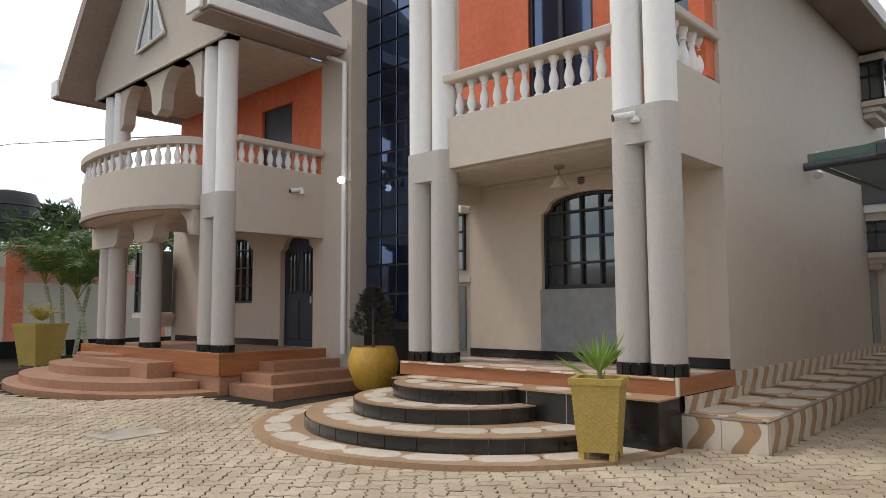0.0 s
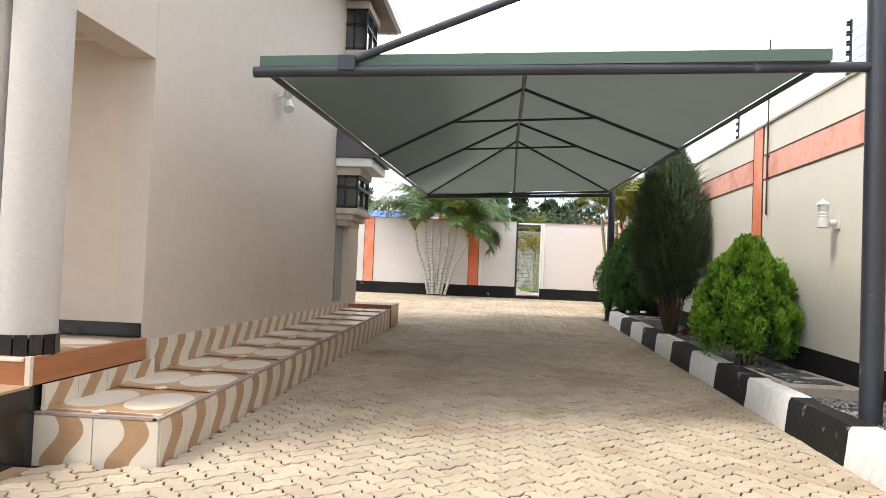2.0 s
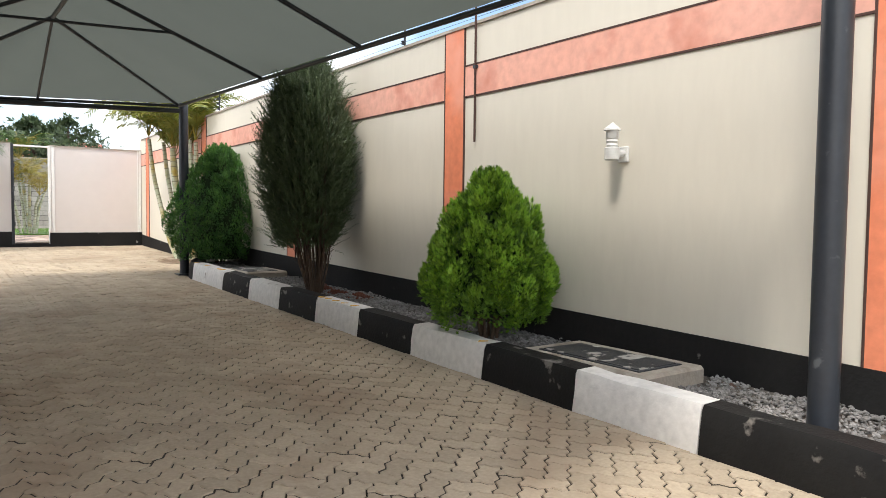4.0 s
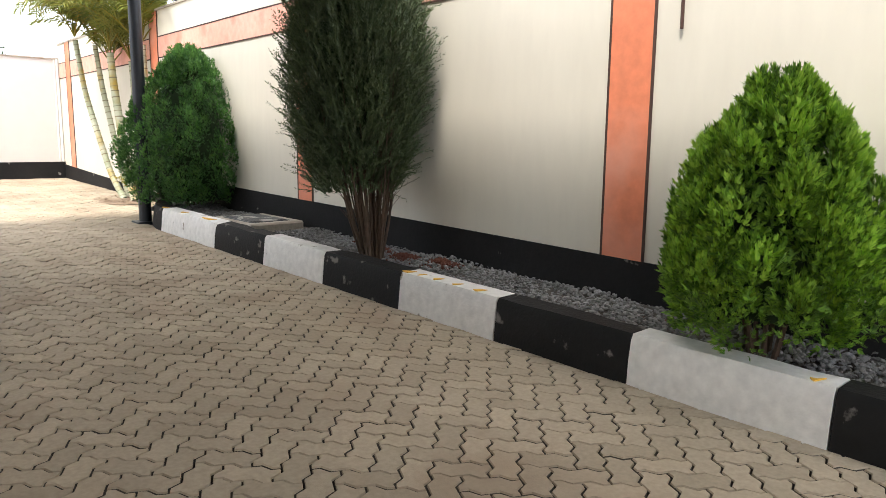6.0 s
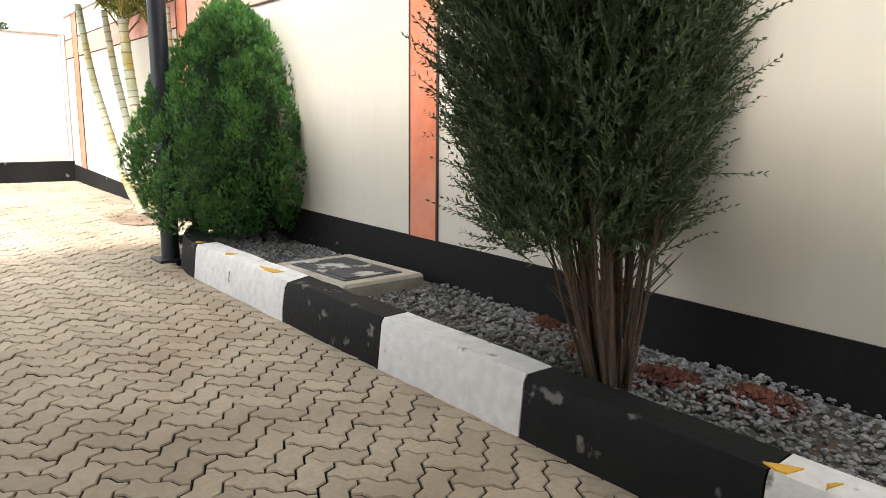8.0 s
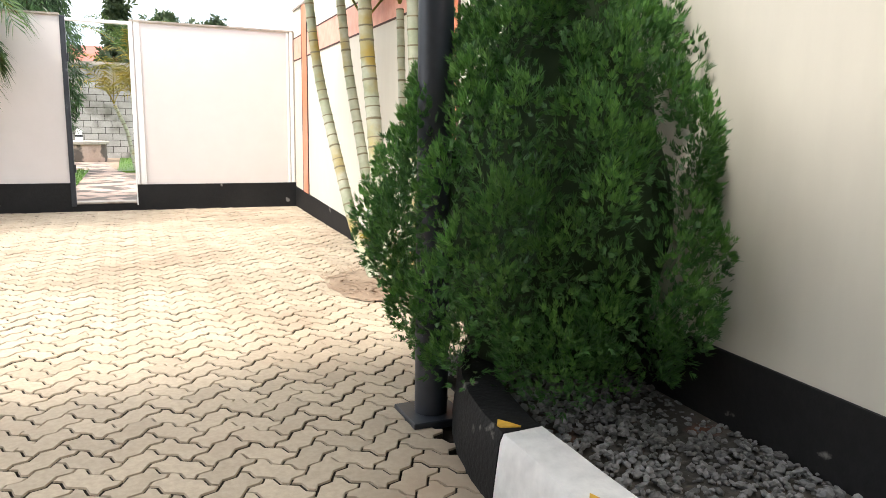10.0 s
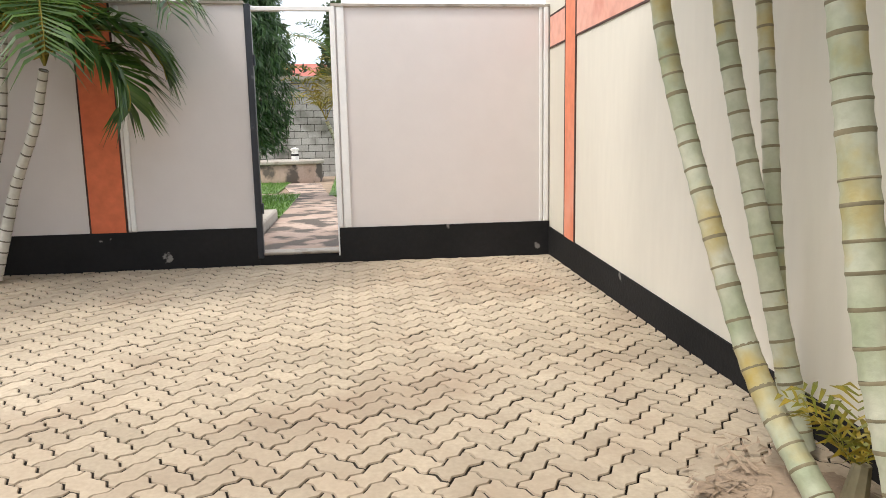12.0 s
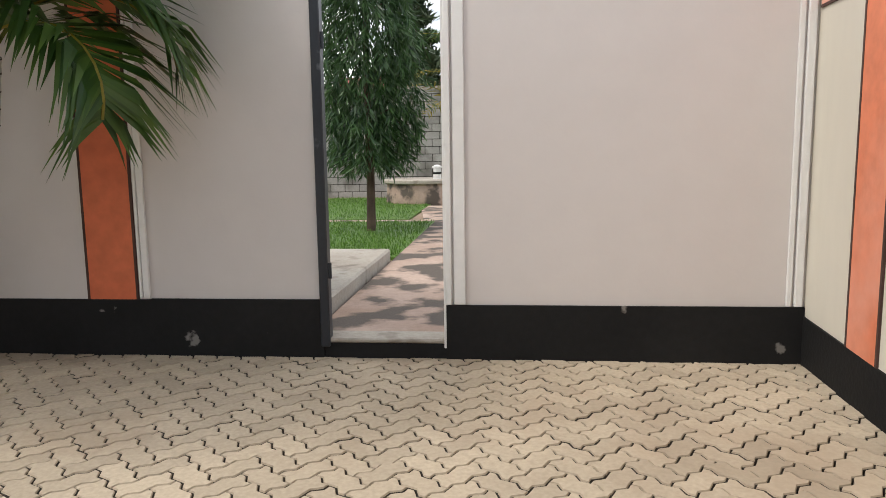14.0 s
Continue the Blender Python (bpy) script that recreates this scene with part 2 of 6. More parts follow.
# ---- mesh building ----
class Mesh:
    def __init__(self):
        self.v, self.f, self.mi = [], [], []

    def add(self, verts, faces, mi=0):
        o = len(self.v)
        self.v.extend(tuple(p) for p in verts)
        self.f.extend(tuple(i + o for i in f) for f in faces)
        self.mi.extend([mi] * len(faces))
        return self

    def box(self, x0, y0, z0, x1, y1, z1, b=0.0, mi=0):
        if b <= 0:
            v = [(x, y, z) for z in (z0, z1) for y in (y0, y1) for x in (x0, x1)]
            return self.add(v, [(0, 2, 3, 1), (4, 5, 7, 6), (0, 1, 5, 4), (2, 6, 7, 3), (0, 4, 6, 2), (1, 3, 7, 5)], mi)
        c = ((x0 + x1) / 2, (y0 + y1) / 2, (z0 + z1) / 2)
        h = (abs(x1 - x0) / 2, abs(y1 - y0) / 2, abs(z1 - z0) / 2)
        b = min(b, min(h) * 0.9)
        idx, v, f = {}, [], []
        S = (-1, 1)
        for sx in S:
            for sy in S:
                for sz in S:
                    for a in range(3):
                        idx[sx, sy, sz, a] = len(v)
                        v.append(tuple(c[i] + s * (h[i] - (0 if i == a else b)) for i, s in enumerate((sx, sy, sz))))
        for a in range(3):
            p, q = (a + 1) % 3, (a + 2) % 3
            for s in S:
                ring = []
                for u, w in ((-1, -1), (1, -1), (1, 1), (-1, 1)):
                    k = [0, 0, 0]
                    k[a], k[p], k[q] = s, u, w
                    ring.append(idx[(*k, a)])
                f.append(tuple(ring) if s > 0 else tuple(reversed(ring)))
            for u in S:
                for w in S:
                    k0, k1 = [0, 0, 0], [0, 0, 0]
                    k0[p], k0[q], k0[a] = u, w, -1
                    k1[p], k1[q], k1[a] = u, w, 1
                    ring = (idx[(*k0, p)], idx[(*k1, p)], idx[(*k1, q)], idx[(*k0, q)])
                    f.append(ring if u * w < 0 else tuple(reversed(ring)))
        for sx in S:
            for sy in S:
                for sz in S:
                    t = (idx[sx, sy, sz, 0], idx[sx, sy, sz, 1], idx[sx, sy, sz, 2])
                    f.append(t if sx * sy * sz > 0 else t[::-1])
        return self.add(v, f, mi)

    def tube(self, pts, radii, n=10, mi=0, cap=True):
        pts = [Vector(p) for p in pts]
        if not isinstance(radii, (list, tuple)):
            radii = [radii] * len(pts)
        v, f = [], []
        side = None
        for i, p in enumerate(pts):
            d = (pts[min(i + 1, len(pts) - 1)] - pts[max(i - 1, 0)]).normalized()
            if side is None:
                side = d.cross(Vector((0.13, 0.31, 0.94)) if abs(d.z) < 0.9 else Vector((1, 0, 0))).normalized()
            side = (side - d * side.dot(d)).normalized()
            up = d.cross(side)
            for k in range(n):
                a = 2 * math.pi * k / n
                v.append(p + (side * math.cos(a) + up * math.sin(a)) * radii[i])
        for i in range(len(pts) - 1):
            for k in range(n):
                f.append((i * n + k, i * n + (k + 1) % n, (i + 1) * n + (k + 1) % n, (i + 1) * n + k))
        if cap:
            f.append(tuple(reversed(range(n))))
            f.append(tuple(range((len(pts) - 1) * n, len(pts) * n)))
        return self.add(v, f, mi)

    def lathe(self, cx, cy, prof, n=24, mi=0):
        v = [(cx + r * math.cos(2 * math.pi * k / n), cy + r * math.sin(2 * math.pi * k / n), z) for r, z in prof for k in range(n)]
        f = [(i * n + k, i * n + (k + 1) % n, (i + 1) * n + (k + 1) % n, (i + 1) * n + k) for i in range(len(prof) - 1) for k in range(n)]
        f += [tuple(reversed(range(n))), tuple(range((len(prof) - 1) * n, len(prof) * n))]
        return self.add(v, f, mi)

    def prism(self, poly, z0, z1, mi=0):
        """poly: (x, y) counter-clockwise; z0, z1 numbers or functions of (x, y)."""
        lo = [(x, y, z0(x, y) if callable(z0) else z0) for x, y in poly]
        hi = [(x, y, z1(x, y) if callable(z1) else z1) for x, y in poly]
        k = len(poly)
        f = [tuple(reversed(range(k))), tuple(range(k, 2 * k))] + [(i, (i + 1) % k, k + (i + 1) % k, k + i) for i in range(k)]
        return self.add(lo + hi, f, mi)

    def slab(self, poly, axis, a, b, mi=0):
        """poly in the plane across axis ('x': (y, z), 'y': (x, z)), pulled from a to b."""
        put = (lambda p, c: (c, p[0], p[1])) if axis == "x" else (lambda p, c: (p[0], c, p[1]))
        k = len(poly)
        f = [tuple(range(k)), tuple(reversed(range(k, 2 * k)))] + [(i, k + i, k + (i + 1) % k, (i + 1) % k) for i in range(k)]
        return self.add([put(p, a) for p in poly] + [put(p, b) for p in poly], f, mi)

    def mesh(self, name, mats, smooth=False, fix=True):
        me = bpy.data.meshes.new(name)
        me.from_pydata(self.v, [], self.f)
        for m in mats if isinstance(mats, (list, tuple)) else [mats]:
            me.materials.append(m)
        me.polygons.foreach_set("material_index", self.mi)
        if fix and len(self.f) < 20000:
            bm = bmesh.new()
            bm.from_mesh(me)
            bmesh.ops.recalc_face_normals(bm, faces=bm.faces)
            bm.to_mesh(me)
            bm.free()
        if smooth:
            me.polygons.foreach_set("use_smooth", [True] * len(me.polygons))
            me.set_sharp_from_angle(angle=radians(40))
        return me


def part(name, ms, mats, parent=None, label="", smooth=False, fix=True):
    ob = new(name, ms.mesh(name, mats, smooth, fix) if isinstance(ms, Mesh) else ms)
    if parent is not None:
        ob.parent = parent
        ob.matrix_parent_inverse = Matrix.Translation(-Vector(parent.location))
    if label:
        tagged(ob, label)
    return ob


def thing(name, x, y, z, label, category, group="", kind=""):
    ob = new(name)
    ob.location = (x, y, z)
    ob.empty_display_size = 0.1
    return tagged(ob, label, category, group, kind)


def solid(name, ms, mats, label, category, group="", kind="", smooth=False):
    return tagged(part(name, ms, mats, None, "", smooth), label, category, group, kind)


def Box(*a, b=0.0):
    return Mesh().box(*a, b=b)


SL = 0.02


def gz(y):
    return max(-0.16, min(0.40, SL * (y - 9.0)))


rng = np.random.default_rng(7)
R = random.Random(11)

# ---- ground ----
ys = [-400, 1.0, 9, 29.0, 400]
g = Mesh()
for i in range(len(ys) - 1):
    z0, z1 = gz(ys[i]) - 0.035, gz(ys[i + 1]) - 0.035
    g.add([(-400, ys[i], z0), (400, ys[i], z0), (400, ys[i + 1], z1), (-400, ys[i + 1], z1)], [(0, 1, 2, 3)])
solid("ground", g, M["sand"], "sandy ground under the block paving", "ground", kind="structure")


def wx(y):
    return 4.42 + max(0.0, y - 19.5) * 0.0165


def bandtop(y):
    return 0.45 + 0.0235 * (y - 10) if y < 21.5 else 0.655 + 0.047 * (y - 28)


# ---- boundary wall along the drive ----
def wall_piece(name, y0, y1, z0, z1, out, m, parent=None, label="", thick=0.0):
    """A strip of the boundary wall, standing `out` proud of its face."""
    seg = sorted({y0, y1, *[y for y in (19.5,) if y0 < y < y1]})
    ms = Mesh()
    for a, b in zip(seg, seg[1:]):
        za0, za1 = (z0(a), z0(b)) if callable(z0) else (z0, z0)
        zb0, zb1 = (z1(a), z1(b)) if callable(z1) else (z1, z1)
        xa, xb = wx(a) - out, wx(b) - out
        t = thick or out
        ms.add([(xa, a, za0), (xb, b, za1), (xb, b, zb1), (xa, a, zb0), (xa + t, a, za0), (xb + t, b, za1), (xb + t, b, zb1), (xa + t, a, zb0)],
               [(0, 3, 2, 1), (4, 5, 6, 7), (0, 1, 5, 4), (3, 7, 6, 2), (0, 4, 7, 3), (1, 2, 6, 5)])
    return part(name, ms, m, parent, label)


WTOP = 3.12
wall_east = tagged(wall_piece("wall_east", -8, 28.75, -0.4, WTOP, 0.0, M["cream"], thick=0.2), "cream rendered boundary wall with orange bands", "wall", kind="structure")
for a, b in ((-8, 21.49), (21.51, 28.54)):
    wall_piece("plinth", a, b, -0.3, bandtop, 0.012, M["black"], wall_east, "flaking black painted wall base")
strips = [(10.325, 10.645), (14.41, 14.735), (18.44, 18.73), (22.76, 23.08), (27.66, 27.98), (6.2, 6.52), (2.1, 2.42)]
for y0, y1 in strips:
    wall_piece("pilaster", y0, y1, bandtop, WTOP, 0.010, M["orange"], wall_east, "salmon orange painted pilaster strip")
    for y in (y0, y1):
        wall_piece("joint", y - 0.008, y + 0.008, bandtop, WTOP, 0.013, M["groove"], wall_east, "dark cut joint")
edges = sorted([-8] + [e for s in strips for e in s] + [28.54])
for a, b in zip(edges[0::2], edges[1::2]):
    wall_piece("band", a + 0.01, b - 0.01, 2.45, 2.75, 0.006, M["peach"], wall_east, "faded peach painted band")
    for z in (2.45, 2.75):
        wall_piece("joint", a + 0.01, b - 0.01, z - 0.008, z + 0.008, 0.009, M["groove"], wall_east, "dark cut joint")
wall_piece("coping", -8, 28.54, WTOP, WTOP + 0.03, 0.02, M["concrete"], wall_east, "weathered wall top", thick=0.24)

# conduit on the wall
c = thing("conduit", 4.4, 14.22, 2.0, "thin rusty brown conduit fixed to the boundary wall", "pipe")
part("pipe", Mesh().tube([(4.395, 14.22, 2.0), (4.395, 14.22, 3.2), (4.40, 14.22, 4.15)], 0.011, 8), M["groove"], c)
part("bracket", Box(4.38, 14.20, 2.7, 4.42, 14.24, 2.73), M["steel"], c)


def fence_post(y, h):
    f = thing("fence_post", wx(y) + 0.08, y, WTOP + 0.03, "black electric fence post on the wall top", "fence post", "electric fence posts")
    x = wx(y) + 0.08
    part("post", Mesh().tube([(x, y, WTOP + 0.0), (x, y, WTOP + h)], 0.013, 8), M["steel"], f)
    for i in range(6):
        z = WTOP + 0.1 + i * (h - 0.14) / 5
        part("insulator", Mesh().lathe(x - 0.025, y, [(0.008, z - 0.025), (0.024, z - 0.015), (0.014, z), (0.024, z + 0.015), (0.008, z + 0.025)], 8), M["steel"], f, "black ribbed insulator")


for y in (6.0, 9.2, 12.4, 15.65, 18.9, 22.2, 25.4):
    fence_post(y, 0.62)
for i in range(5):
    z = WTOP + 0.1 + i * 0.48 / 5
    solid("fence_wire", Mesh().tube([(wx(y) + 0.055, y, z - (0.012 if k % 2 else 0)) for k, y in enumerate((3, 6, 9.2, 12.4, 15.65, 18.9, 22.2, 25.4, 28))], 0.0025, 4), M["steel"], "thin electric fence wire above the wall", "wire", "electric fence wires")

# wall lantern
lx, ly = 4.42, 12.40
L = thing("wall_lamp", lx, ly, 1.75, "white plastic lantern lamp on the boundary wall", "wall lamp")
part("back_plate", Box(lx - 0.02, ly - 0.05, 1.71, lx, ly + 0.05, 1.83, b=0.006), M["whiteplast"], L)
part("arm", Mesh().tube([(lx - 0.02, ly, 1.78), (lx - 0.09, ly, 1.77)], 0.03, 10), M["whiteplast"], L)
part("base", Mesh().lathe(lx - 0.14, ly, [(0.05, 1.72), (0.056, 1.725), (0.056, 1.81), (0.05, 1.815)], 18), M["whiteplast"], L, smooth=True)
part("diffuser", Mesh().lathe(lx - 0.14, ly, [(0.04, 1.815), (0.046, 1.83), (0.04, 1.845), (0.046, 1.86), (0.04, 1.875), (0.048, 1.89), (0.048, 1.94)], 18), M["whiteplast"], L, "ribbed clear diffuser rings", smooth=True)
part("cap", Mesh().lathe(lx - 0.14, ly, [(0.062, 1.94), (0.058, 1.955), (0.004, 2.0)], 18), M["whiteplast"], L, "white conical cap")

# ---- planting bed: kerb blocks, soil, gravel ----
KX = 3.465
kb = [21.15, 20.20, 18.77, 17.74, 16.74, 15.75, 14.81, 13.86, 12.88, 11.95, 11.03, 10.08, 9.10, 8.12, 7.13, 6.14, 5.15, 4.16, 3.17, 2.2]


def kerb_block(y0, y1, col, bend=0.0):
    g0, g1 = gz(y0), gz(y1)
    ms = Mesh()
    n = max(2, int(abs(y0 - y1) / 0.16))
    prof = [(0.0, -0.1), (-0.02, 0.0), (-0.006, 0.13), (0.006, 0.232), (0.022, 0.262), (0.175, 0.266), (0.19, 0.25), (0.19, -0.1)]
    v, f = [], []
    k = len(prof)
    for i in range(n + 1):
        s = i / n
        y = y1 + (y0 - y1) * s + (0.004 if i == 0 else -0.004 if i == n else 0)
        cx = KX + (bend * (s ** 2) if bend else 0)
        for px, pz in prof:
            w = noise.noise((px * 9 + 3, y * 5, pz * 9)) * 0.008
            chip = 0.0
            if pz > 0.2:
                chip = -max(0.0, noise.noise((y * 11, px * 7, 4.2)) - 0.25) * 0.05
            v.append((cx + px + w, y, gz(y) + pz + chip))
    for i in range(n):
        for j in range(k - 1):
            f.append((i * k + j, i * k + j + 1, (i + 1) * k + j + 1, (i + 1) * k + j))
    f.append(tuple(range(k)))
    f.append(tuple(n * k + j for j in reversed(range(k))))
    ms.add(v, f)
    word = "white" if col == "kwhite" else "black"
    return solid("kerb_block", ms, M[col], "%s painted concrete kerb block, chipped, beside the gravel bed" % word, "kerb", "striped kerb blocks", smooth=True)


kerb_block(kb[0], kb[1], "kblack", bend=0.30)
for i in range(1, len(kb) - 1):
    kerb_block(kb[i], kb[i + 1], "kwhite" if i % 2 else "kblack")
for y0, y1 in ((20.30, 20.22), (19.75, 19.66), (19.2, 18.95), (15.78, 15.68), (15.45, 15.39), (15.25, 15.2), (15.05, 14.98), (13.0, 12.95), (15.6, 15.57)):
    z = gz(y0) + 0.2655
    pts = [(KX + 0.04 + R.random() * 0.02, y0), (KX + 0.06 + R.random() * 0.03, (y0 + y1) / 2), (KX + 0.10, y1), (KX + 0.03, y1 + 0.02), (KX + 0.025, (y0 + y1) / 2)]
    solid("paint_fleck", Mesh().prism(pts, lambda x, y: gz(y) + 0.262, lambda x, y: gz(y) + 0.2685), M["kyellow"], "fleck of old yellow paint on the kerb", "paint fleck", "yellow paint flecks")

bed = Mesh()
n = 60
for i in range(n):
    y0, y1 = 2.7 + i * 18.6 / n, 2.7 + (i + 1) * 18.6 / n
    bed.add([(3.6, y0, gz(y0) + 0.15), (4.44, y0, gz(y0) + 0.17), (4.44, y1, gz(y1) + 0.17), (3.6, y1, gz(y1) + 0.15)], [(0, 1, 2, 3)])
solid("bed_soil", bed, M["bed_soil"], "dark soil of the planting bed behind the kerb", "soil", kind="structure")

SLABS = ((18.38, 19.27), (11.55, 12.68))


def gravel_field(count):
    ico = [(0, 0, 1), (0.9, 0, 0.3), (0.28, 0.85, 0.3), (-0.72, 0.53, 0.3), (-0.72, -0.53, 0.3), (0.28, -0.85, 0.3), (0.7, 0.5, -0.5), (-0.3, 0.8, -0.5), (-0.8, 0, -0.5), (-0.3, -0.8, -0.5), (0.7, -0.5, -0.5)]
    fc = [(0, 1, 2), (0, 2, 3), (0, 3, 4), (0, 4, 5), (0, 5, 1), (1, 6, 2), (2, 6, 7), (2, 7, 3), (3, 7, 8), (3, 8, 4), (4, 8, 9), (4, 9, 5), (5, 9, 10), (5, 10, 1), (1, 10, 6)]
    ms = Mesh()
    P = np.array(ico)
    for _ in range(count):
        y = 7.0 + 14.2 * R.random()
        x = 3.64 + 0.78 * R.random()
        if any(a < y < b for a, b in SLABS) and x > 3.66:
            continue
        s = R.uniform(0.007, 0.018)
        a = R.random() * 6.28
        q = P * (s * R.uniform(0.8, 1.5), s, s * R.uniform(0.5, 0.9)) * (1 + 0.3 * (rng.random((11, 1)) - 0.5))
        ca, sa = math.cos(a), math.sin(a)
        tl = R.uniform(-0.5, 0.5)
        z = q[:, 2] + q[:, 0] * tl
        hump = 0.03 * noise.noise((x * 3, y * 2, 0))
        zz = gz(y) + 0.165 + hump + R.random() * 0.022
        ms.add(np.column_stack((x + q[:, 0] * ca - q[:, 1] * sa, y + q[:, 0] * sa + q[:, 1] * ca, zz + z)).tolist(), fc)
    return ms


part_g = part("gravel", gravel_field(21000), M["gravel"], None, fix=False)
tagged(part_g, "crushed grey gravel stones filling the planting bed", "gravel", kind="stuff")
for (x, y, r) in ((4.2, 16.15, 0.16), (4.15, 16.95, 0.14), (4.28, 17.35, 0.11), (4.1, 16.5, 0.18)):
    ms = Mesh()
    for _ in range(420):
        a, q = R.random() * 6.283, abs(R.gauss(0, 0.5))
        cx, cy, c = x + r * q * math.cos(a), y + 1.3 * r * q * math.sin(a), R.uniform(0.006, 0.02)
        cz = gz(y) + 0.165 + 0.055 * math.exp(-2.2 * q * q) * R.uniform(0.4, 1.0)
        if cx > 4.37:
            continue
        o = [Vector(d) * c * R.uniform(0.6, 1.3) for d in ((1, 0, 0), (0, 1, 0), (-1, 0, 0), (0, -1, 0), (0, 0, 1), (0, 0, -1))]
        ms.add([(cx + w.x, cy + w.y, cz + w.z) for w in o], [(0, 1, 4), (1, 2, 4), (2, 3, 4), (3, 0, 4), (1, 0, 5), (2, 1, 5), (3, 2, 5), (0, 3, 5)])
    solid("soil_heap", ms, M["redsoil"], "small heap of red soil on the gravel", "soil heap", "red soil heaps", kind="stuff")

for (y0, y1) in SLABS:
    z = gz((y0 + y1) / 2)
    s = thing("manhole", 3.95, (y0 + y1) / 2, z + 0.1, "concrete manhole slab with a peeling black cover in the gravel bed", "manhole", "manholes in the bed")
    part("slab", Box(3.66, y0, z + 0.05, 4.27, y1, z + 0.265, b=0.02), M["concrete"], s, "grey concrete surround")
    part("frame", Mesh().box(3.72, y0 + 0.1, z + 0.2, 4.16, y1 - 0.12, z + 0.272, b=0.004), M["steel"], s)
    part("cover", Box(3.745, y0 + 0.125, z + 0.22, 4.135, y1 - 0.145, z + 0.278, b=0.004), M["cover"], s, "black cover with peeling paint")

# ---- back wall with the open gateway ----
BY = 28.56
wall_north = solid("wall_north", Mesh().box(-22, BY, -0.2, 0.52, BY + 0.18, 2.86).box(0.52, BY + 0.005, -0.2, 1.64, BY + 0.18, 2.86).box(2.44, BY + 0.005, -0.2, 4.60, BY + 0.18, 2.84), M["lilac"], "pale rendered cross wall with an open gateway", "wall", kind="structure")
for x0, x1 in ((-3.35, -3.03), (0.11, 0.44), (-8, -7.68), (-13, -12.68)):
    part("pilaster", Box(x0, BY - 0.010, 0.76, x1, BY, 2.86), M["orange"] if x0 != 0.11 else M["deeporange"], wall_north, "orange painted pilaster strip")
    for x in (x0, x1):
        part("joint", Box(x - 0.008, BY - 0.013, 0.76, x + 0.008, BY - 0.001, 2.86), M["groove"], wall_north)
for x0, x1, zt in ((-22, 0.53, 0.76), (0.53, 1.655, 0.765), (2.44, 4.58, 0.735)):
    part("plinth", Box(x0, BY - 0.014, 0.2, x1, BY + 0.003, zt), M["black"], wall_north, "black painted wall base")
for x0, x1, d in ((0.455, 0.475, 0.012), (0.485, 0.525, 0.02), (2.44, 2.475, 0.022), (2.49, 2.56, 0.014), (4.46, 4.49, 0.014), (4.505, 4.55, 0.022)):
    part("moulding", Box(x0, BY - d, 0.77 if x0 < 2 else 0.738, x1, BY + 0.004, 2.84, b=0.004), M["whitepaint"], wall_north, "white vertical moulding")
part("coping", Box(-22, BY - 0.02, 2.86, 1.64, BY + 0.2, 2.885), M["concrete"], wall_north)
part("coping", Box(2.44, BY - 0.02, 2.84, 4.56, BY + 0.2, 2.865), M["concrete"], wall_north)
gate = thing("gate_frame", 1.68, BY, 0.5, "dark steel gate frame standing in the open gateway", "gate frame")
part("jamb", Box(1.64, BY - 0.02, 0.46, 1.70, BY + 0.06, 2.86, b=0.006), M["steel"], gate)
part("jamb", Box(2.425, BY - 0.01, 0.46, 2.44, BY + 0.1, 2.84), M["whitepaint"], gate, "pale jamb")
part("head", Box(1.64, BY, 2.80, 2.44, BY + 0.05, 2.84, b=0.006), M["whitepaint"], gate, "pale head bar")
for z in (0.9, 2.3):
    part("hinge", Mesh().tube([(1.71, BY - 0.005, z), (1.71, BY - 0.005, z + 0.1)], 0.012, 8), M["steel"], gate)
part("plinth", Box(1.655, BY - 0.004, 0.2, 2.44, BY + 0.003, 0.485), M["black"], wall_north)
solid("threshold", Box(1.655, BY - 0.008, 0.487, 2.44, BY + 0.2, 0.515, b=0.008), M["concrete"], "worn concrete threshold of the gateway", "threshold", kind="structure")

# ---- garden beyond the gateway ----
solid("garden_ground", Mesh().box(-9, 28.76, 0.2, 9, 60, 0.44), M["dirt"], "bare soil of the back garden", "ground", kind="structure")
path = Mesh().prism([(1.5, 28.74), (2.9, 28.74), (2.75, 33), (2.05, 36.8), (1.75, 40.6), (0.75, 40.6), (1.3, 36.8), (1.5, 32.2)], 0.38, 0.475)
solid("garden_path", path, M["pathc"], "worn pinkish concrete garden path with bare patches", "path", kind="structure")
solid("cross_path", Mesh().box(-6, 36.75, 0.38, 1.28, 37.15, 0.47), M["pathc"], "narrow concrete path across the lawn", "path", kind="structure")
sl = Box(-1.5, 28.78, 0.4, 1.47, 32.2, 0.60, b=0.02)
solid("concrete_apron", sl, M["concrete"], "stained low concrete slab beside the path", "slab")


def lawn(x0, x1, y0, y1, count):
    ms = Mesh().prism([(x0, y0), (x1, y0), (x1, y1), (x0, y1)], 0.40, 0.478)
    b = Mesh()
    for _ in range(count):
        x, y = R.uniform(x0, x1), R.uniform(y0, y1)
        h, w, a = R.uniform(0.035, 0.085), R.uniform(0.004, 0.009), R.random() * 6.28
        lx_, ly_ = R.uniform(-0.03, 0.03), R.uniform(-0.03, 0.03)
        b.add([(x - w * math.cos(a), y - w * math.sin(a), 0.47), (x + w * math.cos(a), y + w * math.sin(a), 0.47), (x + lx_, y + ly_, 0.47 + h)], [(0, 1, 2)])
    o = solid("lawn", ms, M["grass"], "short green lawn in the back garden", "lawn", kind="structure")
    tagged(part("grass", b, M["grass"], None, fix=False), "short green grass blades of the lawn", "grass", kind="stuff")


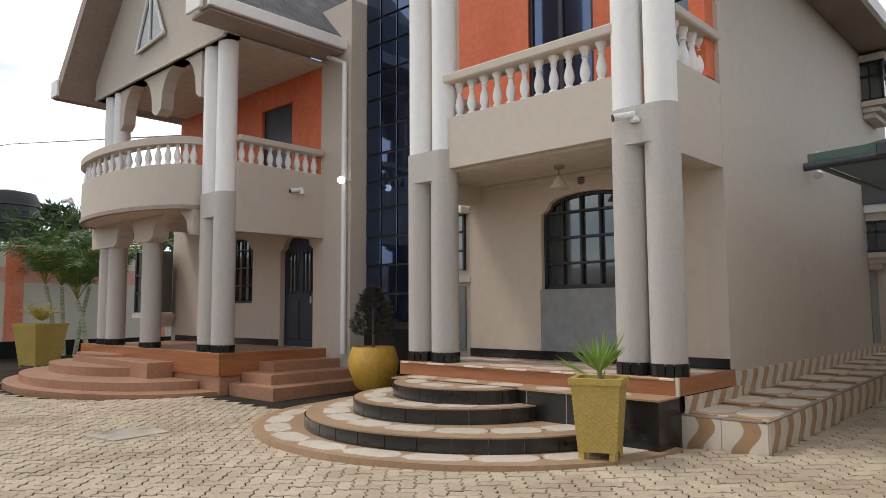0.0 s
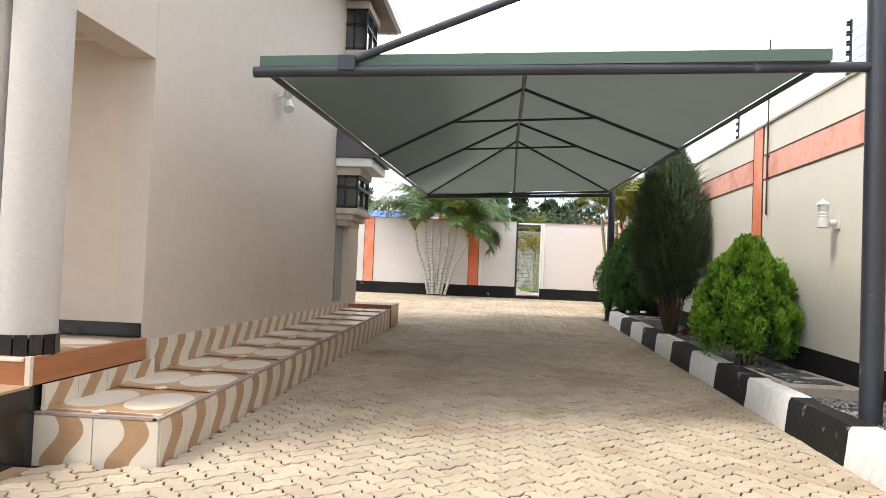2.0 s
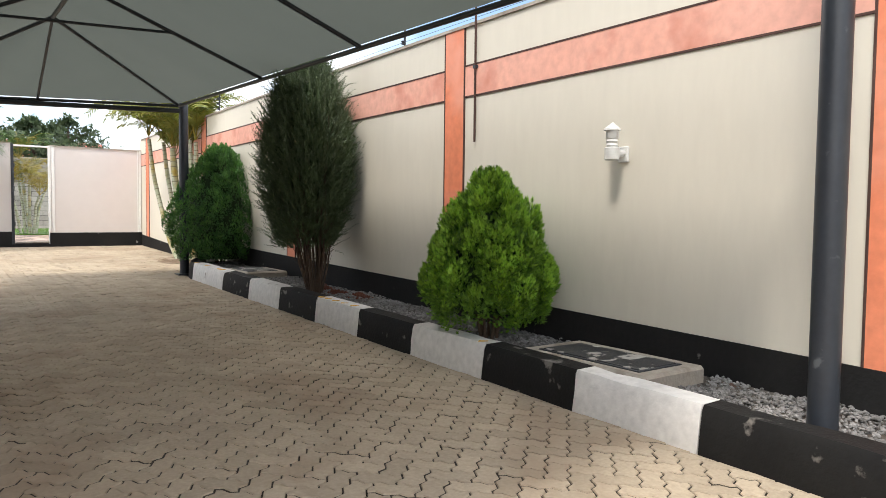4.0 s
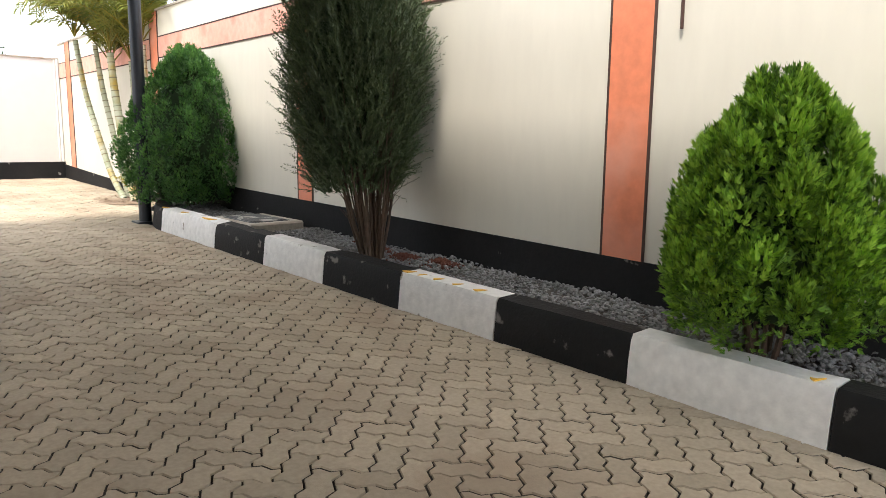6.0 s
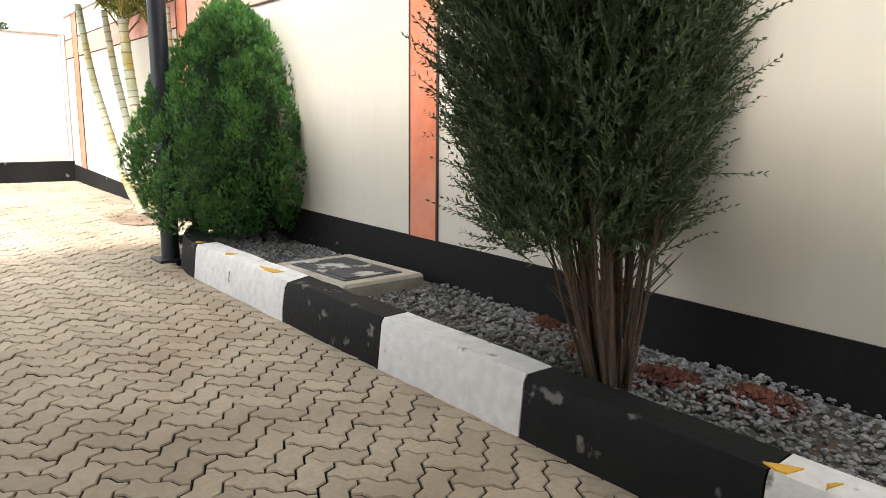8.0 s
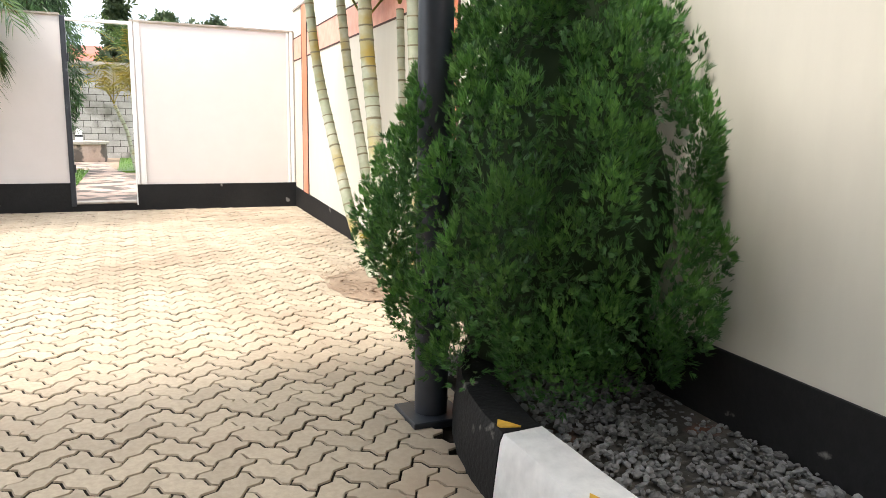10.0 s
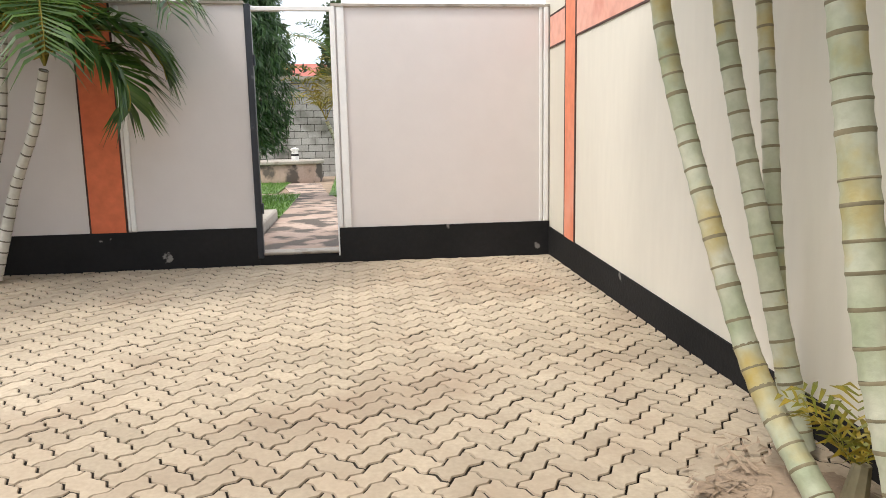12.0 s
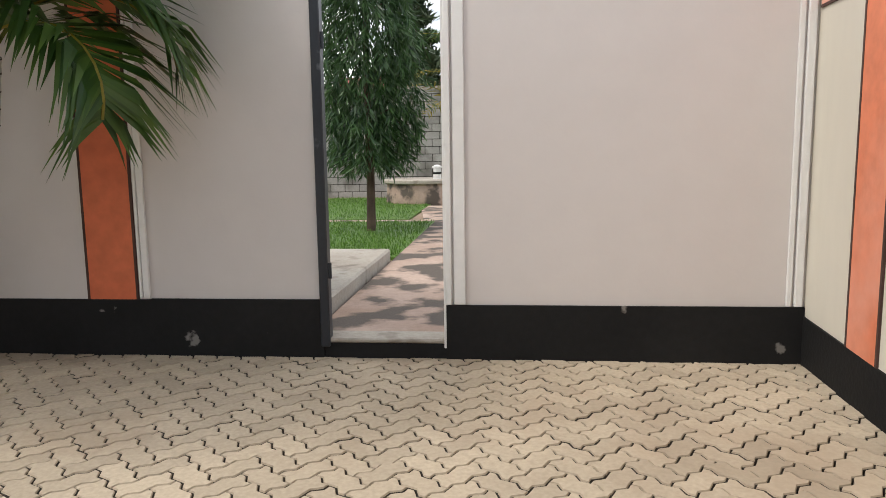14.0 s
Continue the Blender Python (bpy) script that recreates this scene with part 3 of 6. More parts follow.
lawn(-4, 1.5, 32.35, 36.72, 15000)
lawn(-4, 0.95, 37.18, 43.6, 9000)
lawn(2.1, 6, 36.2, 43.6, 3000)

wp = thing("well", 0.75, 42.0, 0.45, "low round concrete well head with a slab top", "well")
part("ring", Mesh().lathe(0.75, 42.0, [(1.0, 0.42), (1.02, 0.5), (1.0, 0.92), (0.98, 0.95)], 32), M["pathc"], wp, smooth=True)
part("lid", Mesh().lathe(0.75, 42.0, [(1.06, 0.95), (1.08, 0.97), (1.08, 1.03), (1.05, 1.05)], 32), M["concrete"], wp, "grey concrete slab lid", smooth=True)
bo = thing("bollard", 1.05, 41.6, 1.05, "short black and white painted post on the well", "post")
part("shaft", Mesh().lathe(1.05, 41.6, [(0.1, 1.04), (0.1, 1.16), (0.09, 1.18), (0.09, 1.32)], 14), M["kwhite"], bo)
part("stripe", Mesh().lathe(1.05, 41.6, [(0.104, 1.17), (0.104, 1.22)], 14), M["kblack"], bo)
part("top", Mesh().lathe(1.05, 41.6, [(0.12, 1.32), (0.12, 1.36), (0.03, 1.40)], 14), M["kwhite"], bo)

FY = 44.5
wall_garden = solid("wall_garden", Mesh().box(-9, FY + 0.02, 0.3, 9, FY + 0.2, 3.45), M["sand"], "bare concrete block garden wall", "wall", kind="structure")
part("coping", Box(-9, FY - 0.03, 3.45, 9, FY + 0.24, 3.55), M["concrete"], wall_garden)
blk = Mesh().box(-0.205, -0.01, -0.098, 0.205, 0.02, 0.098, b=0.006).mesh("block", M["block"])
for r in range(15):
    for cix in range(16):
        o = part("block", blk, None, None)
        o.parent = wall_garden
        o.location = (-3.2 + cix * 0.425 + (0.21 if r % 2 else 0), FY + R.uniform(0, 0.008), 0.50 + r * 0.21)
rest = Mesh()
for r in range(15):
    for cix in list(range(-14, 0)) + list(range(16, 28)):
        x, z = -3.2 + cix * 0.425 + (0.21 if r % 2 else 0), 0.50 + r * 0.21
        rest.box(x - 0.205, FY - 0.01, z - 0.098, x + 0.205, FY + 0.02, z + 0.098)
part("blocks", rest, M["block"], wall_garden)["kind"] = "stuff"


# ---- plants ----
def unit(v):
    return v / np.maximum(np.linalg.norm(v, axis=-1, keepdims=True), 1e-9)


def diamonds(p, d, w, length, width):
    """Flat pointed leaflets from p along d, with their width along w (arrays)."""
    k = len(p)
    L_, W_ = length[:, None], width[:, None]
    v = np.stack((p, p + d * L_ * 0.45 + w * W_, p + d * L_, p + d * L_ * 0.45 - w * W_), 1).reshape(-1, 3)
    f = np.arange(4 * k).reshape(k, 4)
    return v, f


def leaf_mesh(name, v, f, m):
    me = bpy.data.meshes.new(name)
    me.from_pydata(v.tolist(), [], f.tolist())
    me.materials.append(m)
    return me


def sprays(p, d, fan, length, width, spread):
    """At each p a flat fan of leaflets about d."""
    k = len(p)
    side = unit(np.cross(d, rng.normal(size=(k, 3))))
    P, D, Wd, Ls, Ws = [], [], [], [], []
    nor = np.cross(d, side)
    for j in range(fan):
        s = (j / (fan - 1) - 0.5) * 2
        a = s * spread + rng.normal(size=k) * 0.12
        dj = unit(d * np.cos(a)[:, None] + side * np.sin(a)[:, None] + nor * (rng.normal(size=(k, 1)) * 0.15))
        P.append(p + d * (length * 0.35 * (1 - abs(s)))[:, None])
        D.append(dj)
        Wd.append(unit(np.cross(dj, nor)))
        Ls.append(length * (1 - 0.35 * abs(s)) * rng.uniform(0.7, 1.1, k))
        Ws.append(width * rng.uniform(0.7, 1.2, k))
    return diamonds(np.concatenate(P), np.concatenate(D), np.concatenate(Wd), np.concatenate(Ls), np.concatenate(Ws))


def blob(center, radii, seed, amp=0.2, n=14, m=20):
    v, f = [], []
    for i in range(n + 1):
        th = math.pi * i / n
        for j in range(m):
            ph = 2 * math.pi * j / m
            q = Vector((math.sin(th) * math.cos(ph), math.sin(th) * math.sin(ph), math.cos(th)))
            k = 1 + amp * noise.noise(q * 2.2 + Vector((seed, 0, 0)))
            v.append((center[0] + q.x * radii[0] * k, center[1] + q.y * radii[1] * k, center[2] + q.z * radii[2] * k))
    for i in range(n):
        for j in range(m):
            f.append((i * m + j, (i + 1) * m + j, (i + 1) * m + (j + 1) % m, i * m + (j + 1) % m))
    return Mesh().add(v, f)


def conifer(x, y, z0, H, prof, lobes, per, m, tip, label, leaf=(0.06, 0.011), lobe_r=0.15, squash=1.0, xmax=4.38, low=0.18):
    """A clipped-looking conifer made of leafy lobes over a profile r(h)."""
    t = thing("conifer_shrub", x, y, z0, label, "shrub", "conifers in the bed")
    tr = Mesh()
    for i in range(7):
        a = i * 0.9
        r = 0.05
        tr.tube([(x + r * math.cos(a), y + r * math.sin(a), z0 - 0.05), (x + 2.2 * r * math.cos(a), y + 2.2 * r * math.sin(a), z0 + 0.25), (x + 4.5 * r * math.cos(a), y + 4.5 * r * math.sin(a), z0 + 0.6)], [0.016, 0.012, 0.006], 6)
    part("trunk", tr, M["bark"], t)
    P, D, Q = [], [], []
    for i in range(lobes):
        h = low + (0.97 - low) * ((i + 0.5) / lobes) ** 1.15
        a = i * 2.399963 + R.uniform(-0.25, 0.25)
        r = prof(h) * R.uniform(0.80, 1.10)
        lr = lobe_r * R.uniform(0.75, 1.25) * (0.55 + 0.45 * min(1, prof(h) / 0.4))
        c = np.array([r * math.cos(a) * squash, r * math.sin(a), h * H])
        out = np.array([math.cos(a), math.sin(a), 0.45])
        q = unit(rng.normal(size=(per, 3)) + out * 0.9)
        P.append(c + q * lr * rng.uniform(0.6, 1.0, (per, 1)) * np.array([0.9, 0.9, 1.45]))
        Q.append(np.maximum(q @ (out / 1.1), 0) + 0.3 * q[:, 2])
        D.append(unit(q * 0.8 + np.array([0, 0, 0.75]) + rng.normal(size=(per, 3)) * 0.25))
    P, D, Q = np.concatenate(P), np.concatenate(D), np.concatenate(Q)
    P += np.array([x, y, z0])
    keep = (P[:, 0] < xmax) & (P[:, 2] > z0 + 0.1)
    P, D, Q = P[keep], D[keep], Q[keep]
    young = Q > rng.uniform(0.65, 1.15, len(Q))
    for nm, sel, mm in (("foliage", ~young, m), ("young_foliage", young, tip)):
        k = int(sel.sum())
        v, f = sprays(P[sel], D[sel], 8, rng.uniform(0.7, 1.3, k) * leaf[0], rng.uniform(0.8, 1.2, k) * leaf[1], 0.7)
        v[:, 0] = np.minimum(v[:, 0], 4.405)
        part(nm, leaf_mesh(nm, v, f, mm), None, t, "" if nm == "foliage" else "lighter young tips")
    # solid dark core, coloured as the shade in the gaps between lobes
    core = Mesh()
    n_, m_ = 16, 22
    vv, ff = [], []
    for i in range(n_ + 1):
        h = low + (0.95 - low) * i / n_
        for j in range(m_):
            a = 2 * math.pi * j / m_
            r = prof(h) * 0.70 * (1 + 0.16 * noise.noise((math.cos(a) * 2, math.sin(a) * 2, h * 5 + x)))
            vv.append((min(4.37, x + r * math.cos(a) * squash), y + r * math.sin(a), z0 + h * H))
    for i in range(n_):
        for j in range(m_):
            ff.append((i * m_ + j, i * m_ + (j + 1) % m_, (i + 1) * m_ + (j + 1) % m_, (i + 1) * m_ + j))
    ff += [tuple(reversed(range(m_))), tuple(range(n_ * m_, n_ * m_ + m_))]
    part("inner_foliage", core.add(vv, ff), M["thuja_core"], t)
    return t


def prof_round(h):
    return 0.455 * max(0.03, min(1.0, 0.72 + 1.5 * (h - 0.15)) if h < 0.34 else (1 - ((h - 0.34) / 0.68) ** 1.75))


def prof_cone(h):
    return 0.80 * max(0.03, min(1.0, 0.75 + 1.3 * (h - 0.1)) if h < 0.3 else (1 - ((h - 0.3) / 0.72) ** 1.6))


conifer(3.92, 13.38, gz(13.2) + 0.17, 1.34, prof_round, 84, 260, M["thuja"], M["thuja_tip"], "bright green rounded thuja shrub in the gravel bed", leaf=(0.040, 0.0046), lobe_r=0.145, squash=0.95)
conifer(4.12, 20.90, gz(20.5) + 0.16, 2.02, prof_cone, 230, 150, M["cypress"], M["cypress_tip"], "dark green cone-shaped cypress shrub beside a steel post", leaf=(0.036, 0.0032), lobe_r=0.135, squash=0.95, xmax=4.45, low=0.06)


def tall_shrub(x, y, z0):
    t = thing("tall_shrub", x, y, z0, "tall grey-green feathery shrub on many bare stems", "shrub")
    for i in range(46):
        a = i * 2.4 + R.random()
        lean = R.uniform(0.05, 0.50)
        r0 = R.uniform(0.01, 0.085)
        b = Vector((x + r0 * math.cos(a), y + r0 * math.sin(a), z0 - 0.05))
        pts, rad = [b], [R.uniform(0.006, 0.013)]
        H = R.uniform(1.7, 2.5)
        for s in (0.2, 0.4, 0.6, 0.8, 1.0):
            w = 0.06 * noise.noise((i * 1.7, s * 4, 1))
            rr = lean * (s ** 0.8) * (1 if s < 0.7 else 0.95)
            pts.append(b + Vector((rr * math.cos(a) * 0.9 + w, rr * math.sin(a) + w + 0.2 * s, H * s)))
            rad.append(rad[0] * (1 - 0.8 * s))
        stem = Mesh().tube(pts, rad, 6)
        for s in (0.2, 0.27, 0.34, 0.42):
            k = int(s * 5)
            p = pts[k].lerp(pts[k + 1], s * 5 - k)
            q = a + R.uniform(-1.2, 1.2)
            l = R.uniform(0.08, 0.24)
            stem.tube([p, p + Vector((math.cos(q) * l * 0.6, math.sin(q) * l * 0.6, l * 0.7))], [0.004, 0.0015], 4)
        part("stem", stem, M["bark"], t)

    n = 8200
    h = rng.uniform(0.0, 1.0, n) ** 0.85
    zc = z0 + 0.52 + h * 2.28
    pr = 0.57 * np.sin(np.pi * np.clip(0.15 + 0.82 * h, 0, 1)) ** 0.7
    a = rng.uniform(0, 2 * np.pi, n)
    r = pr * np.sqrt(rng.uniform(0.25, 1.0, n))
    P = np.stack((x + r * np.cos(a) * 0.9, y + 0.22 + r * np.sin(a), zc), 1)
    P = P[P[:, 0] < 4.36]
    k = len(P)
    rel = P - np.array([x, y + 0.15, z0 + 0.9])
    D = unit(rel * np.array([1.0, 1.0, 0.25]) + np.array([0, 0, 0.55]) + rng.normal(size=(k, 3)) * 0.22)
    tw = Mesh()
    V, F, off = [], [], 0
    length = rng.uniform(0.11, 0.31, k)
    for j in range(11):
        s = (j + 1) / 11
        for sg in (-1, 1):
            side = unit(np.cross(D, rng.normal(size=(k, 3))))
            base = P + D * (length * s)[:, None]
            dj = unit(D * 0.8 + side * 0.75 * sg)
            v, f = diamonds(base, dj, unit(np.cross(dj, D)), rng.uniform(0.028, 0.048, k) * (1.15 - 0.5 * s), rng.uniform(0.0034, 0.0056, k))
            V.append(v)
            F.append(f + off)
            off += len(v)
    v, f = diamonds(P, D, unit(np.cross(D, rng.normal(size=(k, 3)))), length * 1.08, np.full(k, 0.0035))
    V.append(v)
    F.append(f + off)
    v, f = np.concatenate(V), np.concatenate(F)
    v[:, 0] = np.minimum(v[:, 0], 4.40)
    part("foliage", leaf_mesh("foliage", v, f, M["tall"]), None, t)
    # dark blob painted as shade deep in the crown, stops see-through
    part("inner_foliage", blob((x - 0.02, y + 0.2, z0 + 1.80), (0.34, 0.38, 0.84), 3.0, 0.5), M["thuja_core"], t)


tall_shrub(3.85, 16.60, gz(16.6) + 0.17)


def frond(ms, base, az, el, length, droop, leaf_len, pairs=26, width=0.016, seed=0):
    """A feather palm leaf: bowed rib with two ranks of drooping leaflets. Returns rib points."""
    pts = [Vector(base)]
    e = el
    n = 12
    for i in range(n):
        d = Vector((math.cos(az) * math.cos(e), math.sin(az) * math.cos(e), math.sin(e)))
        pts.append(pts[-1] + d * (length / n))
        e -= droop / n * (0.5 + 1.2 * i / n)
    for i in range(pairs):
        s = 0.16 + 0.84 * i / (pairs - 1)
        k = min(n - 1, int(s * n))
        p = pts[k].lerp(pts[k + 1], s * n - k)
        d = (pts[k + 1] - pts[k]).normalized()
        side = d.cross(Vector((0, 0, 1))).normalized()
        up = side.cross(d)
        ll = leaf_len * (0.45 + 0.55 * math.sin(math.pi * min(1, 0.12 + s * 0.86))) * R.uniform(0.85, 1.1)
        for sg in (-1, 1):
            ld = (side * sg * 0.85 + d * 0.62 + up * R.uniform(0.0, 0.35)).normalized()
            a = p + ld * ll * 0.5
            b = p + ld * ll * 0.95 + Vector((0, 0, -ll * R.uniform(0.15, 0.45)))
            w = d * width * R.uniform(0.8, 1.2)
            ms.add([p - w * 0.4, p + w * 0.4, a + w, a - w, b], [(0, 1, 2, 3), (3, 2, 4)])
    return pts


def cane(ms, pts, r0, r1):
    """A ringed palm stem; slot 1 marks the leaf scars."""
    P = [Vector(p) for p in pts]
    tot = sum((b - a).length for a, b in zip(P, P[1:]))
    k = max(4, int(tot / 0.10))
    cut = [0.0] + [(i + R.uniform(-0.28, 0.28)) / k for i in range(1, k)] + [1.0]

    def at(s):
        L_ = s * tot
        for a, b in zip(P, P[1:]):
            seg = (b - a).length
            if L_ <= seg + 1e-6:
                return a.lerp(b, min(1, L_ / seg))
            L_ -= seg
        return P[-1]

    def curve(s):
        return (at(max(0, s - 0.06)) + at(s) + at(min(1, s + 0.06))) / 3

    for i in range(k):
        s0, s1 = cut[i], cut[i + 1]
        ra, rb = r0 + (r1 - r0) * s0, r0 + (r1 - r0) * s1
        c0, c1 = curve(s0), curve(s1)
        ms.tube([c0, c0.lerp(c1, 0.5), c0.lerp(c1, 0.88)], [ra * 1.03, ra * 0.96, rb * 1.02], 10, 0, cap=False)
        ms.tube([c0.lerp(c1, 0.88), c0.lerp(c1, 0.94), c1], [rb * 1.02, rb * 1.055, rb * 1.03], 10, 1, cap=False)


def palm(name, x, y, z, label, canes, leaf_m, group="", fr=6, flen=1.5, droop=1.5, el=1.15, leaf_len=0.42, crown_r=None, pairs=26, cane_m=None):
    t = thing("palm", x, y, z, label, "palm", group)
    for pts, r0, r1 in canes:
        ms = Mesh()
        cane(ms, pts, r0, r1)
        part("trunk", ms, cane_m or [M["ptrunk"], M["pring"]], t, smooth=True, fix=False)
        top = Vector(pts[-1])
        a0 = R.random() * 6.28
        ribs = Mesh()
        for i in range(fr):
            lf = Mesh()
            az = a0 + i * 2.4
            rp = frond(lf, top, az, el + R.uniform(-0.35, 0.25), flen * R.uniform(0.8, 1.15), droop * R.uniform(0.8, 1.25), leaf_len, pairs)
            part("frond", lf, leaf_m if not (i == fr - 1 and R.random() < 0.5) else M["palmyellow"], t, fix=False)
            ribs.tube(rp, [0.012 - 0.0008 * q for q in range(len(rp))], 5)
        part("rib", ribs, M["palmyellow"], t, "yellow-green leaf ribs")
    return t


# palm clump at the east wall, past the canopy
pz = gz(23.2)
palm("palm", 4.1, 23.2, pz, "tall clump of ringed green palm canes beside the wall", [
    ([(4.13, 23.50, pz), (4.07, 23.92, 0.66), (3.95, 24.32, 1.60), (3.88, 24.42, 2.05), (3.81, 24.5, 2.85)], 0.050, 0.038),
    ([(4.34, 23.98, pz), (4.27, 24.17, 0.98), (4.22, 24.36, 1.60), (4.16, 24.45, 2.1), (4.10, 24.5, 2.80)], 0.050, 0.038),
    ([(4.38, 24.14, pz), (4.36, 24.28, 1.0), (4.36, 24.44, 1.98), (4.34, 24.5, 2.45)], 0.040, 0.032),
    ([(4.17, 23.16, pz), (4.11, 23.38, 0.96), (4.10, 23.52, 1.64), (4.07, 23.58, 2.1), (4.05, 23.6, 2.6)], 0.066, 0.052),
    ([(4.35, 23.22, pz), (4.33, 23.18, 1.0), (4.31, 23.15, 1.62), (4.26, 23.15, 2.75)], 0.052, 0.042),
    ([(4.39, 23.34, pz), (4.38, 23.10, 1.2), (4.37, 23.05, 1.75), (4.35, 23.05, 2.7)], 0.052, 0.042),
    ([(4.36, 23.5, pz), (4.38, 23.6, 1.4), (4.38, 23.7, 2.5)], 0.034, 0.03),
], M["palmlight"], fr=8, flen=1.6, droop=1.75, el=1.22, leaf_len=0.46, pairs=30)
# scrubby base of the clump
for (x, y, s) in ((4.27, 23.62, 1.0),):
    t = thing("palm_shoot", x, y, gz(y), "small yellow-green palm shoot at the foot of the clump", "palm shoot", "palm shoots")
    lf = Mesh()
    for i in range(7):
        frond(lf, (x, y, gz(y) + 0.12), i * 2.4, 1.2, 0.34 * s, 1.0, 0.16, 9, 0.010)
    part("frond", lf, M["palmyellow"], t, fix=False)
    part("stub", Mesh().tube([(x, y, gz(y) - 0.02), (x + 0.03, y, gz(y) + 0.16)], [0.05, 0.03], 8), M["pring"], t)
lit = Mesh()
for _ in range(420):
    a, r = R.random() * 6.28, 0.55 * R.random() ** 0.7
    x, y = 4.10 + r * math.cos(a) * 0.75, 23.5 + 1.2 * r * math.sin(a)
    if x > 4.4:
        continue
    l_, w_, b = R.uniform(0.02, 0.11), R.uniform(0.004, 0.012), R.random() * 6.28
    dx, dy = math.cos(b), math.sin(b)
    z = gz(y) + 0.012 + R.random() * 0.03
    lit.add([(x - dy * w_, y + dx * w_, z), (x + dx * l_, y + dy * l_, z + R.uniform(-0.01, 0.03)), (x + dy * w_, y - dx * w_, z + 0.004)], [(0, 1, 2)])
tagged(part("leaf_litter", lit, M["dirt"], None, fix=False), "dry leaf litter around the palm clump", "leaf litter", kind="stuff")
ms = Mesh()
k = 20
ms.add([(4.1, 23.5, gz(23.5) + 0.05)] + [(min(4.43, 4.1 + 0.38 * (1 + 0.25 * noise.noise((math.cos(a) * 2, math.sin(a) * 2, 5))) * math.cos(a)), 23.5 + 0.60 * (1 + 0.25 * noise.noise((math.cos(a) * 2, math.sin(a) * 2, 9))) * math.sin(a), gz(23.5)) for a in [2 * math.pi * j / k for j in range(k)]], [(0, 1 + j, 1 + (j + 1) % k) for j in range(k)])
solid("planting_hole", ms, M["dirt"], "patch of dry soil round the palm canes", "soil", kind="structure")

# palm clump at the back wall
bz = gz(28.2)
canes = []
for i, (bx_, tx, tz, by_, ty) in enumerate(((-1.12, -1.62, 2.45, 28.2, 28.1), (-1.05, -1.30, 2.7, 28.25, 28.2), (-0.98, -1.08, 2.9, 28.15, 28.0), (-0.9, -0.80, 2.8, 28.22, 28.2), (-0.82, -0.50, 2.75, 28.15, 28.0), (-0.74, -0.28, 2.55, 28.2, 28.1), (-0.62, 0.10, 2.25, 28.2, 27.9))):
    canes.append(([(bx_, by_, bz), (bx_ * 0.62 + tx * 0.38, by_, bz + 0.9), (bx_ * 0.25 + tx * 0.75, (by_ + ty) / 2, 1.75), (tx, ty, tz)], 0.052, 0.036))
palm("palm", -0.85, 28.2, bz, "clump of pale ringed palm stems against the back wall", canes, M["palmleaf"], fr=11, flen=2.1, droop=1.9, el=1.15, leaf_len=0.66, pairs=40, cane_m=[M["palecane"], M["darkring"]])
# one low frond hanging before the gateway panel
hf = thing("hanging_frond", 0.02, 27.9, 2.25, "dark green palm frond hanging low before the wall", "palm frond")
for az, el, ln in ((-0.25, 0.35, 1.15), (0.2, 0.7, 1.3)):
    lf = Mesh()
    rp = frond(lf, (0.02, 27.9, 2.3), az, el, ln, 2.3, 0.66, 60, 0.028)
    tagged(part("frond", lf, M["palmleaf"], hf, fix=False), kind="stuff")
    part("rib", Mesh().tube(rp, 0.010, 5), M["palmyellow"], hf)

# garden palms beyond the gateway
canes = [([(2.75 + dx, 36.5 + dy, 0.45), (2.75 + dx * 1.6, 36.5 + dy * 1.6, 1.4), (2.75 + dx * 2.6, 36.5 + dy * 2.6, 2.0 + 0.3 * math.sin(i * 2))], 0.05, 0.04) for i, (dx, dy) in enumerate(((-0.25, 0), (-0.1, 0.2), (0.1, -0.2), (0.2, 0.15), (0.0, -0.1)))]
palm("palm", 2.75, 36.5, 0.45, "yellow-green garden palm clump beyond the gateway", canes, M["palmyellow"], fr=5, flen=1.5, droop=1.6, leaf_len=0.45, pairs=18)
palm("palm", 2.75, 36.6, 0.45, "green garden palm fronds beyond the gateway", [([(2.8, 36.7, 0.45), (2.6, 36.8, 2.2), (2.5, 36.8, 3.0)], 0.06, 0.05)], M["palmleaf"], fr=9, flen=1.7, droop=1.5, leaf_len=0.45, pairs=20)

# weeping tree in the garden
tx, ty = 0.66, 35.2
t = thing("weeping_tree", tx, ty, 0.45, "slender tree with a column of drooping dark leaves", "tree")
part("trunk", Mesh().tube([(tx, ty, 0.4), (tx + 0.01, ty, 1.4), (tx - 0.01, ty, 3.0), (tx, ty, 6.6)], [0.075, 0.06, 0.05, 0.015], 10), M["bark"], t)
br = Mesh()
n = 2500
h = rng.uniform(0, 1, n)
a = rng.uniform(0, 6.283, n)
r = (0.30 + 0.42 * np.sin(np.pi * np.clip(0.2 + h * 0.75, 0, 1))) * np.sqrt(rng.uniform(0.1, 1, n)) * (1 + 0.25 * np.sin(a * 3 + h * 9))
P = np.stack((tx + r * np.cos(a), ty + r * np.sin(a), 1.62 + h * 5.2), 1)
D = unit(np.stack((np.cos(a) * 0.45, np.sin(a) * 0.45, -np.ones(n)), 1) + rng.normal(size=(n, 3)) * 0.18)
V, F, off = [], [], 0
for j in range(9):
    side = unit(np.cross(D, rng.normal(size=(n, 3))))
    dj = unit(D * 0.9 + side * 0.55)
    v, f = diamonds(P + D * 0.035 * j, dj, unit(np.cross(dj, rng.normal(size=(n, 3)))), rng.uniform(0.13, 0.24, n), rng.uniform(0.010, 0.017, n))
    V.append(v)
    F.append(f + off)
    off += len(v)
